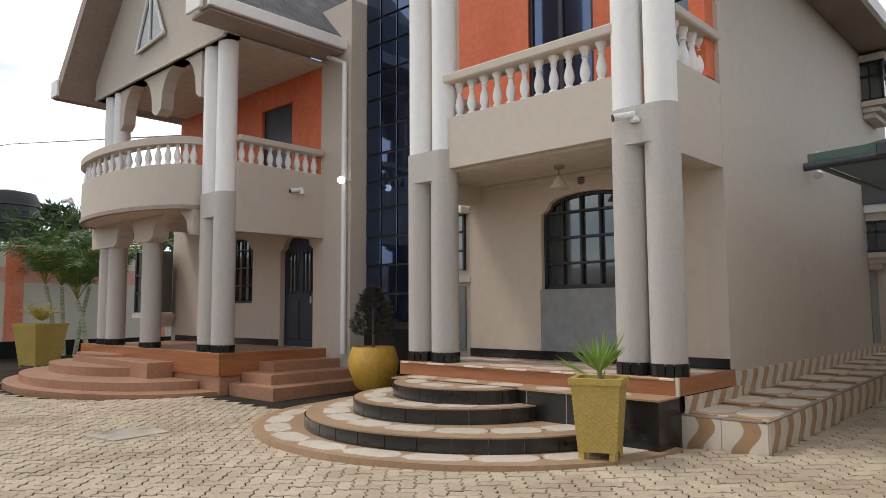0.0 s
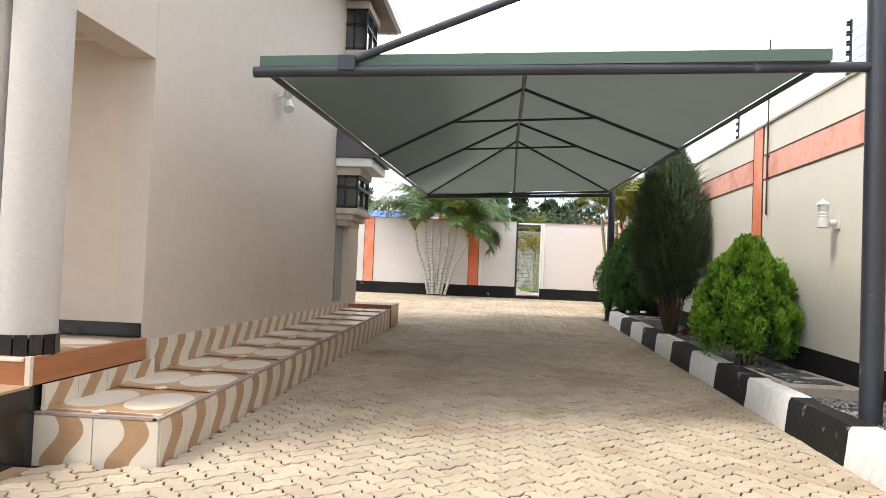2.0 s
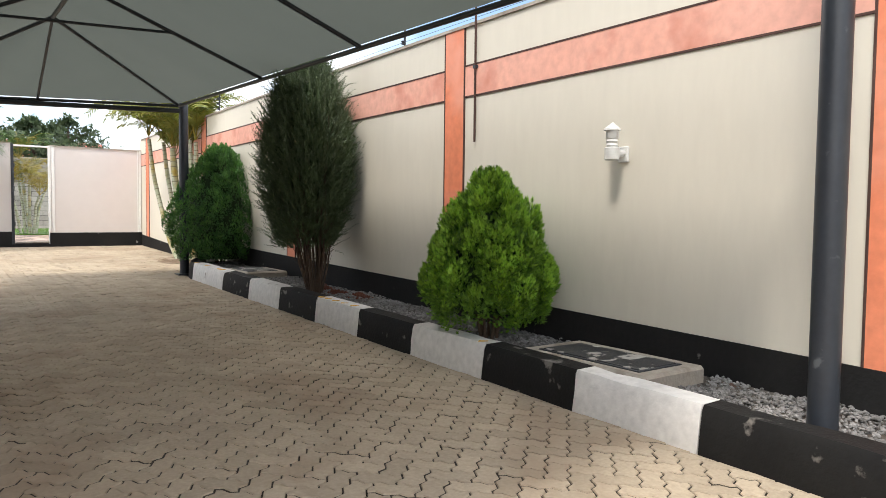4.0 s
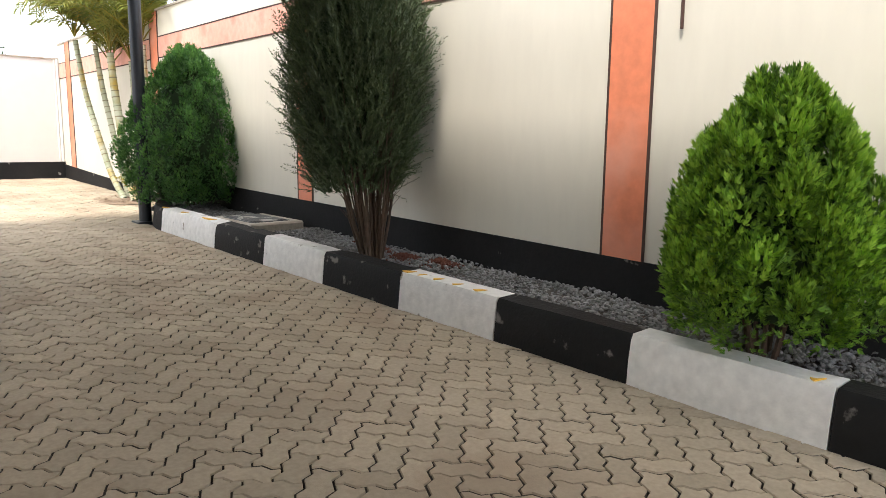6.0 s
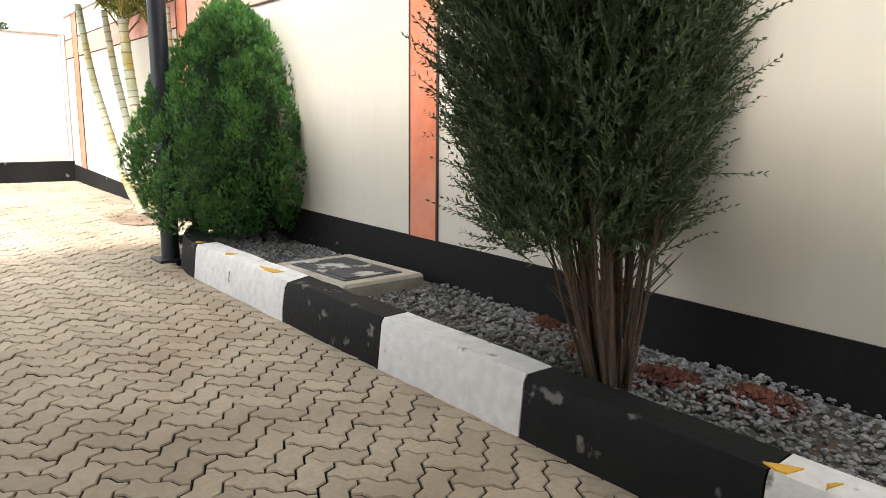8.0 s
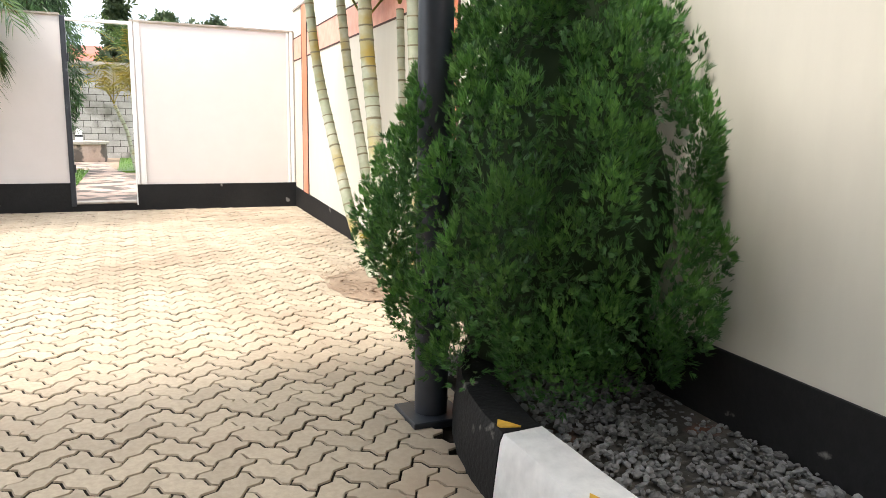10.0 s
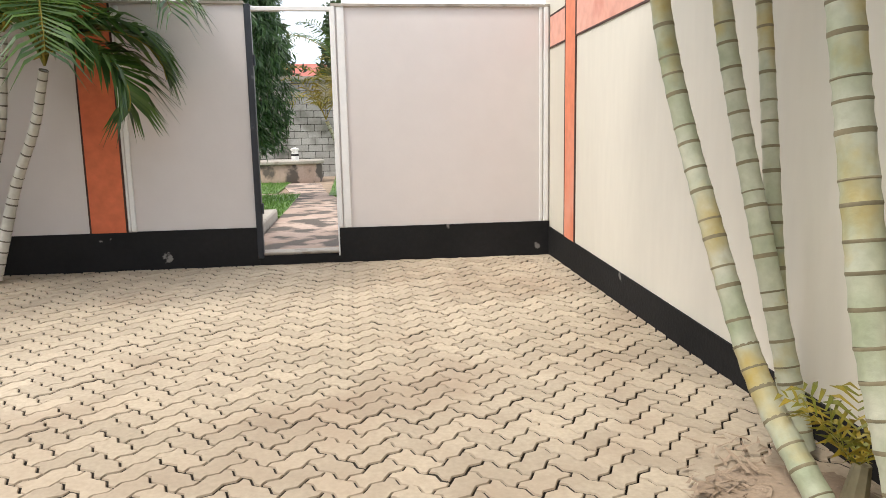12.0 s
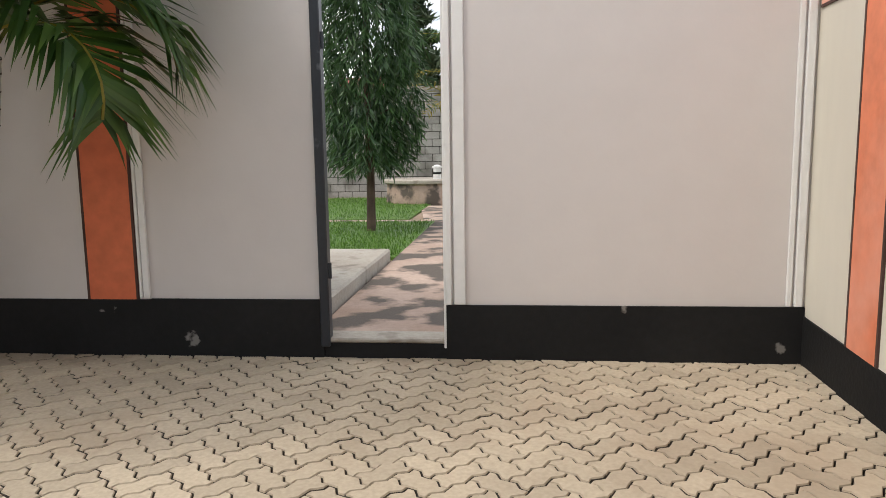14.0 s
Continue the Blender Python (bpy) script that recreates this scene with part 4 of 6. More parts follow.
part("crown", leaf_mesh("crown", np.concatenate(V), np.concatenate(F), M["droop"]), None, t)
for zz in (2.2, 3.0, 3.8, 4.6):
    part("limb", Mesh().tube([(tx, ty, zz), (tx + 0.3, ty + 0.1, zz + 0.15), (tx + 0.5, ty + 0.15, zz - 0.1)], [0.02, 0.014, 0.006], 5), M["bark"], t)
    part("limb", Mesh().tube([(tx, ty, zz + 0.3), (tx - 0.3, ty - 0.12, zz + 0.42), (tx - 0.5, ty - 0.2, zz + 0.2)], [0.02, 0.014, 0.006], 5), M["bark"], t)



def far_tree(x, y, z0, H, r, crown0, label, count=1300, leaf=0.35, conic=False):
    t = thing("tree", x, y, z0, label, "tree", "trees beyond the walls")
    part("trunk", Mesh().tube([(x, y, z0 - 0.3), (x + 0.1, y, z0 + H * 0.5), (x, y, z0 + H * 0.95)], [0.03 * H, 0.02 * H, 0.006 * H], 8), M["bark"], t)
    lm = Mesh()
    cl = []
    for i in range(16):
        a = i * 2.4
        hh = crown0 + (1 - crown0) * (i + 0.5) / 16
        rr = r * ((1.05 - hh) if conic else math.sin(math.pi * min(0.98, 0.15 + 0.8 * (hh - crown0) / (1 - crown0))))
        p = Vector((x + rr * 0.7 * math.cos(a), y + rr * 0.7 * math.sin(a), z0 + H * hh))
        part("limb", Mesh().tube([(x, y, z0 + H * (hh - 0.1)), p], [0.008 * H, 0.003 * H], 5), M["bark"], t)
        cl.append((p, max(0.25, rr * 0.55)))
    P = np.concatenate([np.array(p) + rng.normal(size=(count // 16, 3)) * (s * np.array([0.55, 0.55, 0.35])) for p, s in cl])
    D = unit(rng.normal(size=P.shape) + np.array([0, 0, 0.3]))
    v, f = sprays(P, D, 4, rng.uniform(0.6, 1.2, len(P)) * leaf, np.full(len(P), leaf * 0.16), 0.9)
    part("crown", leaf_mesh("crown", v, f, M["fartree"]), None, t)


far_tree(-1.5, 58, 0.4, 9.5, 2.2, 0.35, "dark distant tree beyond the garden wall", 1500, 0.5, True)
far_tree(2.2, 52, 0.4, 6.5, 1.5, 0.4, "dark distant tree beyond the garden wall", 1300, 0.4, True)
far_tree(6.5, 55, 0.4, 6.0, 2.4, 0.3, "green distant tree beyond the garden wall")
far_tree(-6.5, 40, 0.4, 5.2, 1.8, 0.3, "green tree behind the back wall")
far_tree(-12, 45, 0.4, 6.0, 2.4, 0.3, "green tree behind the back wall")
far_tree(3.9, 47, 0.4, 5.0, 1.8, 0.4, "green tree behind the back wall")

hs = thing("far_house", 1.5, 64, 0.4, "distant low house with a red sheet roof", "house")
part("wall", Box(-6, 62, 0.3, 9, 68, 4.3), M["cream"], hs)
part("roof", Mesh().slab([(61.2, 4.3), (68.8, 4.3), (65, 6.0)], "x", -7, 10), M["redroof"], hs, "red corrugated roof")
tp = thing("tarpaulin", -3.3, 30.5, 2.7, "blue tarpaulin sheet on poles behind the back wall", "tarpaulin")
ms = Mesh()
for i in range(8):
    for j in range(3):
        pass
cols, rows_ = 10, 4
vv = [(-5.2 + 4.0 * i / cols, 29.6 + 1.6 * j / rows_, 2.95 + 0.35 * (j / rows_) + 0.10 * noise.noise((i * 0.7, j * 0.9, 2))) for j in range(rows_ + 1) for i in range(cols + 1)]
ff = [(j * (cols + 1) + i, j * (cols + 1) + i + 1, (j + 1) * (cols + 1) + i + 1, (j + 1) * (cols + 1) + i) for j in range(rows_) for i in range(cols)]
part("sheet", ms.add(vv, ff), M["blue"], tp, fix=False)
for x in (-5.1, -1.3):
    part("pole", Mesh().tube([(x, 29.7, 0.3), (x, 29.7, 3.0)], 0.03, 8), M["steel"], tp)

# ---- car canopy ----
cn = thing("canopy", 1.4, 15.7, 2.7, "dark green shade-cloth car canopy on a black steel frame", "canopy")
CX0, CX1, CY0, CY1, RX = -0.49, 3.48, 10.2, 21.0, 1.43


def ez(y, x=1.43):
    """Height of the eave frame, which rises up the drive and towards the wall."""
    return 2.54 + 0.028 * (y - CY0) + 0.05 * (x - CX0)


def fy(x):
    """Line of the front eave, slightly askew to the drive."""
    return CY0 + 0.08 * (x - CX0)


def rz(y):
    return ez(y) + 0.87


RY0, RY1 = 13.3, 19.2


def sheet_panel(ps, name="cloth_panel"):
    ms = Mesh()
    n = 8
    a, b, c, d = [Vector(p) for p in ps]
    vv = []
    for i in range(n + 1):
        for j in range(n + 1):
            u, w = i / n, j / n
            p = a.lerp(b, u).lerp(d.lerp(c, u), w)
            sag = 0.06 * math.sin(math.pi * u) * math.sin(math.pi * w)
            vv.append(p - Vector((0, 0, sag - 0.035)))
    ms.add(vv, [(i * (n + 1) + j, (i + 1) * (n + 1) + j, (i + 1) * (n + 1) + j + 1, i * (n + 1) + j + 1) for i in range(n) for j in range(n)])
    return part(name, ms, M["cloth"], cn, smooth=True, fix=False)


def eave(x, y):
    y = fy(x) if y == CY0 else y
    return (x, y, ez(y, x))


TR = [14.8, 17.3]
stations = [RY0] + TR + [RY1]
for y0, y1 in zip(stations, stations[1:]):
    e0 = CY0 if y0 == RY0 else y0
    e1 = CY1 if y1 == RY1 else y1
    for ex in (CX0, CX1):
        sheet_panel([(RX, y0, rz(y0)), (RX, y1, rz(y1)), eave(ex, e1), eave(ex, e0)])
for yr, ye in ((RY0, CY0), (RY1, CY1)):
    sheet_panel([(RX, yr, rz(yr)), (RX, yr, rz(yr)), eave(CX0, ye), eave(RX, ye)])
    sheet_panel([(RX, yr, rz(yr)), (RX, yr, rz(yr)), eave(RX, ye), eave(CX1, ye)])
va, vb = Vector(eave(CX0 - 0.02, CY0)), Vector(eave(CX1 + 0.02, CY0))
part("valance", Mesh().add([va + Vector((0, dy, dz)) for dy in (-0.034, -0.026) for dz in (0, 0.085)] + [vb + Vector((0, dy, dz)) for dy in (-0.034, -0.026) for dz in (0, 0.085)],
                           [(0, 4, 5, 1), (2, 3, 7, 6), (0, 2, 6, 4), (1, 5, 7, 3), (0, 1, 3, 2), (4, 6, 7, 5)]), M["canopy"], cn, "green valance strip")


def rod(a, b, r, name, label=""):
    part(name, Mesh().tube([a, b], r, 10), M["steel"], cn, label, smooth=True)


for ex in (CX0, CX1):
    rod(eave(ex, CY0), eave(ex, CY1), 0.024, "eave_rail")
for ye in (CY0, CY1):
    rod(eave(CX0, ye), eave(CX1, ye), 0.022, "eave_rail")
rod((RX, RY0, rz(RY0)), (RX, RY1, rz(RY1)), 0.026, "ridge")
for y in TR:
    h = 0.52
    tie = []
    for ex in (CX0, CX1):
        top, foot = Vector((RX, y, rz(y))), Vector(eave(ex, y))
        rod(tuple(top), tuple(foot), 0.022, "rafter")
        tie.append(tuple(foot.lerp(top, h)))
    rod(tie[0], tie[1], 0.016, "tie")
for yr, ye in ((RY0, CY0), (RY1, CY1)):
    for ex in (CX0, CX1, RX):
        rod((RX, yr, rz(yr)), eave(ex, ye), 0.022 if ex != RX else 0.018, "hip_rafter")
for px, py, by, zl, zr in ((3.85, 10.58, 10.17, 2.50, 2.735), (3.55, 21.0, 21.0, 2.80, 2.96)):
    part("post", Mesh().tube([(px, py, gz(py) - 0.1), (px, py, zr + 1.6 if py < 15 else zr + 0.12)], 0.075, 18), M["steel"], cn, "black steel post", smooth=True)
    part("base_plate", Box(px - 0.13, py - 0.13, gz(py) - 0.02, px + 0.13, py + 0.13, gz(py) + 0.018, b=0.004), M["steel"], cn)
    part("beam", Mesh().tube([(CX0 - 0.05, by - 0.03, zl), (px, py, zr)], 0.038, 14), M["steel"], cn, "black steel cantilever beam", smooth=True)
rod((0.11, 10.20, 2.60), (3.85, 10.58, 4.25), 0.030, "stay")
part("bracket", Box(0.05, 10.15, 2.53, 0.17, 10.23, 2.64, b=0.006), M["steel"], cn)
for k in range(4):
    part("brace", Mesh().tube([(-0.49 + 0.19 * k, 21.0, 2.80 + 0.008 * k), (-0.40 + 0.19 * k, 21.0, 2.86 + 0.008 * k)], 0.012, 6), M["steel"], cn)

# ---- block paving (herringbone, 45 degrees to the drive) ----
PW = 0.1125
C45 = math.sqrt(0.5)


def lattice(u, v):
    """Paving lattice to the plan."""
    return (u - v) * C45 * PW + 1.0, (u + v) * C45 * PW + 14.0


def edge_pts(p, q):
    """Zigzag points from lattice corner p to its neighbour q (shared by both blocks)."""
    rev = (q[0] + q[1]) < (p[0] + p[1])
    a, b = (q, p) if rev else (p, q)
    du, dv = b[0] - a[0], b[1] - a[1]
    nu, nv = -dv, du
    A = 0.105
    pts = [(a[0] + du * 0.30 + nu * A, a[1] + dv * 0.30 + nv * A), (a[0] + du * 0.70 - nu * A, a[1] + dv * 0.70 - nv * A)]
    return pts[::-1] if rev else pts


def outline(cu, cv, wu, wv):
    corners = [(cu + i, cv) for i in range(wu)] + [(cu + wu, cv + j) for j in range(wv)] + [(cu + wu - i, cv + wv) for i in range(wu)] + [(cu, cv + wv - j) for j in range(wv)]
    pts = []
    for i, p in enumerate(corners):
        q = corners[(i + 1) % len(corners)]
        pts.append(p)
        pts += edge_pts(p, q)
    return pts


def inset(pts, cx, cy, d):
    out = []
    k = len(pts)
    for i in range(k):
        a, b, c = pts[i - 1], pts[i], pts[(i + 1) % k]
        e1, e2 = (b[0] - a[0], b[1] - a[1]), (c[0] - b[0], c[1] - b[1])
        n1 = (-e1[1], e1[0])
        n2 = (-e2[1], e2[0])
        l1, l2 = math.hypot(*n1), math.hypot(*n2)
        nx, ny = n1[0] / l1 + n2[0] / l2, n1[1] / l1 + n2[1] / l2
        l3 = math.hypot(nx, ny) or 1
        out.append((b[0] + nx / l3 * d, b[1] + ny / l3 * d))
    return out


SHAPES = {}
for key, (wu, wv) in (("h", (2, 1)), ("v", (1, 2))):
    o = outline(0, 0, wu, wv)
    SHAPES[key] = (inset(o, 0, 0, 0.040), inset(o, 0, 0, 0.072), wu, wv)


def inside(x, y):
    if y < 3.4 or y > 28.68 or x > wx(y) + 0.12 or x < -13:
        return False
    if y < 21.0 and x > 3.57:
        return False
    if y > 9.18 and y < 18.3 and x < -0.66:
        return False
    if y > 18.3 and x < -6:
        return False
    if y <= 9.18 and ((x + 3.7) / 2.36) ** 2 + ((y - 9.0) / 2.1) ** 2 < 1:
        return False
    if 8.74 < y < 18.3 and -6.0 < x < -1.39:
        return False
    if x < -6.0 and 8.2 < y < 18.3:
        return False
    if ((x + 11.1) / 2.8) ** 2 + ((y - 8.3) / 1.75) ** 2 < 1:
        return False
    return True


def paver_geo(key, u, v, jz, tilt, cx=0.0, cy=0.0, cz=0.0):
    lo, top, wu, wv = SHAPES[key]
    k = len(lo)
    vs = []
    for ring, dz in ((lo, -0.03), (lo, -0.007), (top, 0.0)):
        for a, b in ring:
            x, y = lattice(u + a, v + b)
            vs.append((x - cx, y - cy, gz(y) + dz + jz + tilt[0] * (a - wu / 2) + tilt[1] * (b - wv / 2) - cz))
    fs = [tuple(range(2 * k, 3 * k))]
    for r in range(2):
        fs += [(r * k + i, r * k + (i + 1) % k, (r + 1) * k + (i + 1) % k, (r + 1) * k + i) for i in range(k)]
    return vs, fs


def lay(ms, vs, fs):
    """Add one block; its sides take the dark joint material."""
    k = (len(fs) - 1) // 2
    ms.add(vs, [fs[0]] + fs[k + 1:])
    return ms.add(vs[:2 * k], fs[1:k + 1], 1)


PAVER_MATS = [M["paver"], M["joint"]]
paving = solid("paving", Mesh().box(-0.5, 14.0, gz(14) - 0.06, 3.3, 17.0, gz(14) - 0.045), M["sand"], "sandy bed of the interlocking block paving on the drive", "paving", kind="structure")
rest = Mesh()
near = 0
pv = {}
for key in SHAPES:
    vs, fs = paver_geo(key, 0, 0, 0, (0, 0))
    x0, y0 = lattice(0, 0)
    z0 = gz(y0)
    pm = lay(Mesh(), [(a - x0, b - y0, c - z0) for a, b, c in vs], fs)
    pv[key] = pm.mesh("paver", PAVER_MATS, fix=False)
for r in range(-260, 260):
    for cidx in range(-260, 260):
        d = (cidx - r) % 4
        if d == 0:
            key, u, v = "h", cidx, r
        elif d == 3:
            key, u, v = "v", cidx, r
        else:
            continue
        x, y = lattice(u + (1 if key == "h" else 0.5), v + (1 if key == "v" else 0.5))
        if not inside(x, y):
            continue
        jz = R.uniform(-0.0035, 0.003)
        if 0.6 < x < 3.25 and 14.3 < y < 17.0 and near < 300:
            near += 1
            o = new("paver", pv[key])
            o.parent = paving
            lx_, ly_ = lattice(u, v)
            o.location = (lx_, ly_, gz(ly_) + jz)
        else:
            lay(rest, *paver_geo(key, u, v, jz, (R.uniform(-0.002, 0.002), R.uniform(-0.002, 0.002))))
tagged(part("pavers", rest, PAVER_MATS, paving, fix=False), kind="stuff")

# ---- house ----
M["render"] = surf("taupe_house_render", (0.49, 0.43, 0.36), (0.52, 0.455, 0.385), 0.25, 9, 0.8, 0.3, 60, stain=(0.34, 0.29, 0.235), stain_at=(0.62, 1.2), stain_scale=0.5, fine=0.05)
M["pink"] = surf("pale_porch_render", (0.53, 0.445, 0.36), (0.55, 0.465, 0.38), 0.3, 9, 0.8, 0.2, 60, fine=0.05)
M["column"] = surf("grey_column_render", (0.44, 0.41, 0.38), (0.47, 0.44, 0.41), 0.5, 25, 0.85, 0.5, 70, fine=0.06)
M["greypanel"] = surf("grey_panel_paint", (0.20, 0.205, 0.205), (0.235, 0.24, 0.24), 0.6, 10, 0.6, 0.1, 30)
M["soffit"] = surf("soffit_paint", (0.52, 0.46, 0.39), (0.57, 0.51, 0.44), 0.5, 8, 0.7, 0.1, 30)
M["blacktile"] = surf("black_glazed_tile", (0.012, 0.012, 0.013), (0.022, 0.021, 0.021), 1.5, 20, 0.18, 0.04, 30)
M["wood"] = surf("wood_pattern_tile", (0.27, 0.095, 0.035), (0.40, 0.165, 0.07), 2.0, 14, 0.35, 0.06, 30, stretch=(0.6, 0.6, 9))
M["terra"] = surf("terracotta_tile", (0.33, 0.17, 0.10), (0.42, 0.23, 0.145), 1.0, 16, 0.4, 0.06, 30, stain=(0.25, 0.125, 0.075), stain_at=(0.55, 0.8))
M["creamtile"] = surf("cream_tile", (0.58, 0.51, 0.42), (0.66, 0.59, 0.50), 1.2, 12, 0.35, 0.05, 30)
M["frame"] = surf("black_window_steel", (0.012, 0.013, 0.016), (0.022, 0.023, 0.027), 2, 20, 0.45, 0.05, 40)
M["navy"] = surf("navy_door_paint", (0.010, 0.016, 0.030), (0.017, 0.025, 0.045), 1, 12, 0.4, 0.06, 30)
M["shingle"] = surf("grey_roof_shingle", (0.055, 0.055, 0.06), (0.11, 0.11, 0.115), 1.5, 18, 0.8, 0.4, 40, vary=0.25)
M["brownwood"] = surf("soffit_board", (0.28, 0.215, 0.18), (0.34, 0.27, 0.23), 1.0, 14, 0.7, 0.15, 40)
M["wicker"] = surf("yellow_wicker", (0.44, 0.32, 0.075), (0.53, 0.40, 0.12), 1.5, 30, 0.55, 0.3, 90)
M["yellowpot"] = surf("yellow_glazed_pot", (0.55, 0.30, 0.03), (0.64, 0.38, 0.06), 1.5, 14, 0.45, 0.08, 40, stain=(0.42, 0.22, 0.04), stain_at=(0.58, 0.8))
M["tank"] = surf("black_tank_plastic", (0.012, 0.012, 0.013), (0.02, 0.02, 0.02), 1, 10, 0.5, 0.05, 30)
mm, n_, l_, b_ = base_mat("blue_mirror_glass", 0.05, 0.9)
_, r_ = noise_ramp(n_, l_, n_.new("ShaderNodeNewGeometry").outputs["Position"], 0.8, 0.3, 0.7, (0.05, 0.075, 0.14), (0.075, 0.105, 0.18))
l_.new(r_.outputs[0], b_.inputs["Base Color"])
M["blueglass"] = mm
mm, n_, l_, b_ = base_mat("dark_window_glass", 0.06, 0.75)
_, r_ = noise_ramp(n_, l_, n_.new("ShaderNodeNewGeometry").outputs["Position"], 1.2, 0.3, 0.7, (0.10, 0.115, 0.12), (0.16, 0.175, 0.18))
l_.new(r_.outputs[0], b_.inputs["Base Color"])
M["glass"] = mm


def tile_pattern(name, kind):
    """Cream tile with tan shapes; object coordinates, one tile an object."""
    m, n, l, b = base_mat(name, 0.35)
    tc = n.new("ShaderNodeTexCoord")
    sep = n.new("ShaderNodeSeparateXYZ")
    l.new(tc.outputs["Object"], sep.inputs[0])

    def mth(op, a, c=None, d=None):
        q = n.new("ShaderNodeMath")
        q.operation = op
        for i, v in enumerate((a, c, d)):
            if v is None:
                continue
            if isinstance(v, (int, float)):
                q.inputs[i].default_value = v
            else:
                l.new(v, q.inputs[i])
        return q.outputs[0]

    if kind == "band":
        s = mth("ADD", sep.outputs[0], sep.outputs[1])
        bend = mth("MULTIPLY", mth("SINE", mth("MULTIPLY", sep.outputs[2], 16.0)), 0.055)
        fac = mth("LESS_THAN", mth("ABSOLUTE", mth("SUBTRACT", s, bend)), 0.072)
    else:
        ex = mth("POWER", mth("ABSOLUTE", mth("DIVIDE", sep.outputs[0], 0.30)), 2.6)
        ey = mth("POWER", mth("ABSOLUTE", mth("DIVIDE", sep.outputs[1], 0.185)), 1.6)
        e = mth("ADD", ex, ey)
        fac = mth("MULTIPLY", mth("GREATER_THAN", e, 0.9), mth("LESS_THAN", e, 2.3))
    nz, r1 = noise_ramp(n, l, n.new("ShaderNodeNewGeometry").outputs["Position"], 3, 0.3, 0.7, (0.58, 0.51, 0.42), (0.66, 0.59, 0.50))
    _, r2 = noise_ramp(n, l, n.new("ShaderNodeNewGeometry").outputs["Position"], 5, 0.3, 0.7, (0.33, 0.20, 0.105), (0.42, 0.27, 0.155))
    l.new(mixc(n, l, fac, r1.outputs[0], r2.outputs[0]), b.inputs["Base Color"])
    return m


M["tband"] = tile_pattern("band_pattern_tile", "band")
M["thex"] = tile_pattern("hexagon_pattern_tile", "hex")

HX, FY0, DZ = -1.378, 10.373, 0.585
house = thing("house", -5, 12, 0.0, "two-storey taupe rendered house with columned porches and balconies", "house")
wall_s = part("wall", Mesh().box(HX - 0.22, FY0, 0.0, HX, 18.0, 5.6), M["render"], house)
part("wall", Box(-9.0, 17.85, 0, HX - 0.22, 18.05, 5.6), M["render"], house)


def arch(x0, x1, zs, zt, n=10, sh=0.10):
    """Top outline of a shouldered arch, left to right."""
    pts = [(x0, zs), (x0 + sh * 0.3, zs), (x0 + sh, zs + 0.06)]
    for i in range(n + 1):
        a = math.pi * (1 - i / n)
        pts.append(((x0 + x1) / 2 + ((x1 - x0) / 2 - sh) * math.cos(a), zs + 0.06 + (zt - zs - 0.06) * math.sin(a) ** 0.8))
    pts += [(x1 - sh, zs + 0.06), (x1 - sh * 0.3, zs), (x1, zs)]
    return pts


def arched_wall(x0, x1, z0, z1, y0, y1, holes, m, parent):
    """A wall facing south with shouldered-arch holes (a, b, sill, spring, top)."""
    xs = x0
    for a, b, sill, zs, zt in holes:
        part("wall", Box(xs, y0, z0, a, y1, z1), m, parent)
        if sill > z0:
            part("wall", Box(a, y0, z0, b, y1, sill), m, parent)
        top = arch(a, b, zs, zt)
        k = len(top) // 2
        part("wall", Mesh().slab([(a, z1)] + top[:k + 1] + [(top[k][0], z1)], "y", y0, y1), m, parent)
        part("wall", Mesh().slab([(top[k][0], z1)] + top[k:] + [(b, z1)], "y", y0, y1), m, parent)
        xs = b
    part("wall", Box(xs, y0, z0, x1, y1, z1), m, parent)


def arched_window(a, b, sill, zs, zt, y, cols, rows, parent, name="window"):
    w = part(name, Mesh().box(a, y + 0.06, sill, b, y + 0.075, zt + 0.02), M["glass"], parent, "dark reflective glass behind black steel bars")
    part("frame", Mesh().box(a, y, sill, b, y + 0.06, sill + 0.05).box(a, y, sill, a + 0.04, y + 0.06, zs).box(b - 0.04, y, sill, b, y + 0.06, zs), M["frame"], w)
    t = arch(a, b, zs, zt)
    part("arch_bar", Mesh().tube([(x, y + 0.03, z - 0.02) for x, z in t], 0.022, 6), M["frame"], w)
    for i in range(1, cols):
        x = a + (b - a) * i / cols
        zc = max(z for (xa, z) in t if abs(xa - x) < (b - a) * 0.2)
        part("bar", Box(x - 0.012, y + 0.01, sill, x + 0.012, y + 0.05, zc), M["frame"], w)
    for j in range(1, rows):
        z = sill + (zs - sill) * j / (rows - 1)
        part("bar", Box(a, y + 0.012, z - 0.014, b, y + 0.048, z + 0.014), M["frame"], w)
    return w


# porch 1 front wall with the arched window and grey panel
arched_wall(-4.85, HX - 0.22, 0.3, 2.95, FY0, FY0 + 0.22, [(-3.68, -2.36, 1.445, 2.39, 2.61)], M["pink"], house)
arched_window(-3.68, -2.36, 1.445, 2.39, 2.61, FY0 + 0.06, 5, 4, house)
part("panel", Box(-3.70, FY0 - 0.012, 0.69, -2.34, FY0 + 0.01, 1.445), M["greypanel"], house, "flat grey painted panel under the window")
part("skirting", Box(-4.85, FY0 - 0.02, DZ, HX - 0.005, FY0 - 0.002, 0.69), M["blacktile"], house, "black tile skirting")
vt = part("vent", Mesh().tube([(-3.08, FY0 - 0.01, 2.74), (-3.08, FY0 + 0.002, 2.74)], 0.055, 16), M["brownwood"], house, "small round wall vent")
for k in range(4):
    part("slat", Box(-3.12, FY0 - 0.016, 2.70 + k * 0.022, -3.04, FY0 - 0.009, 2.71 + k * 0.022), M["frame"], vt)
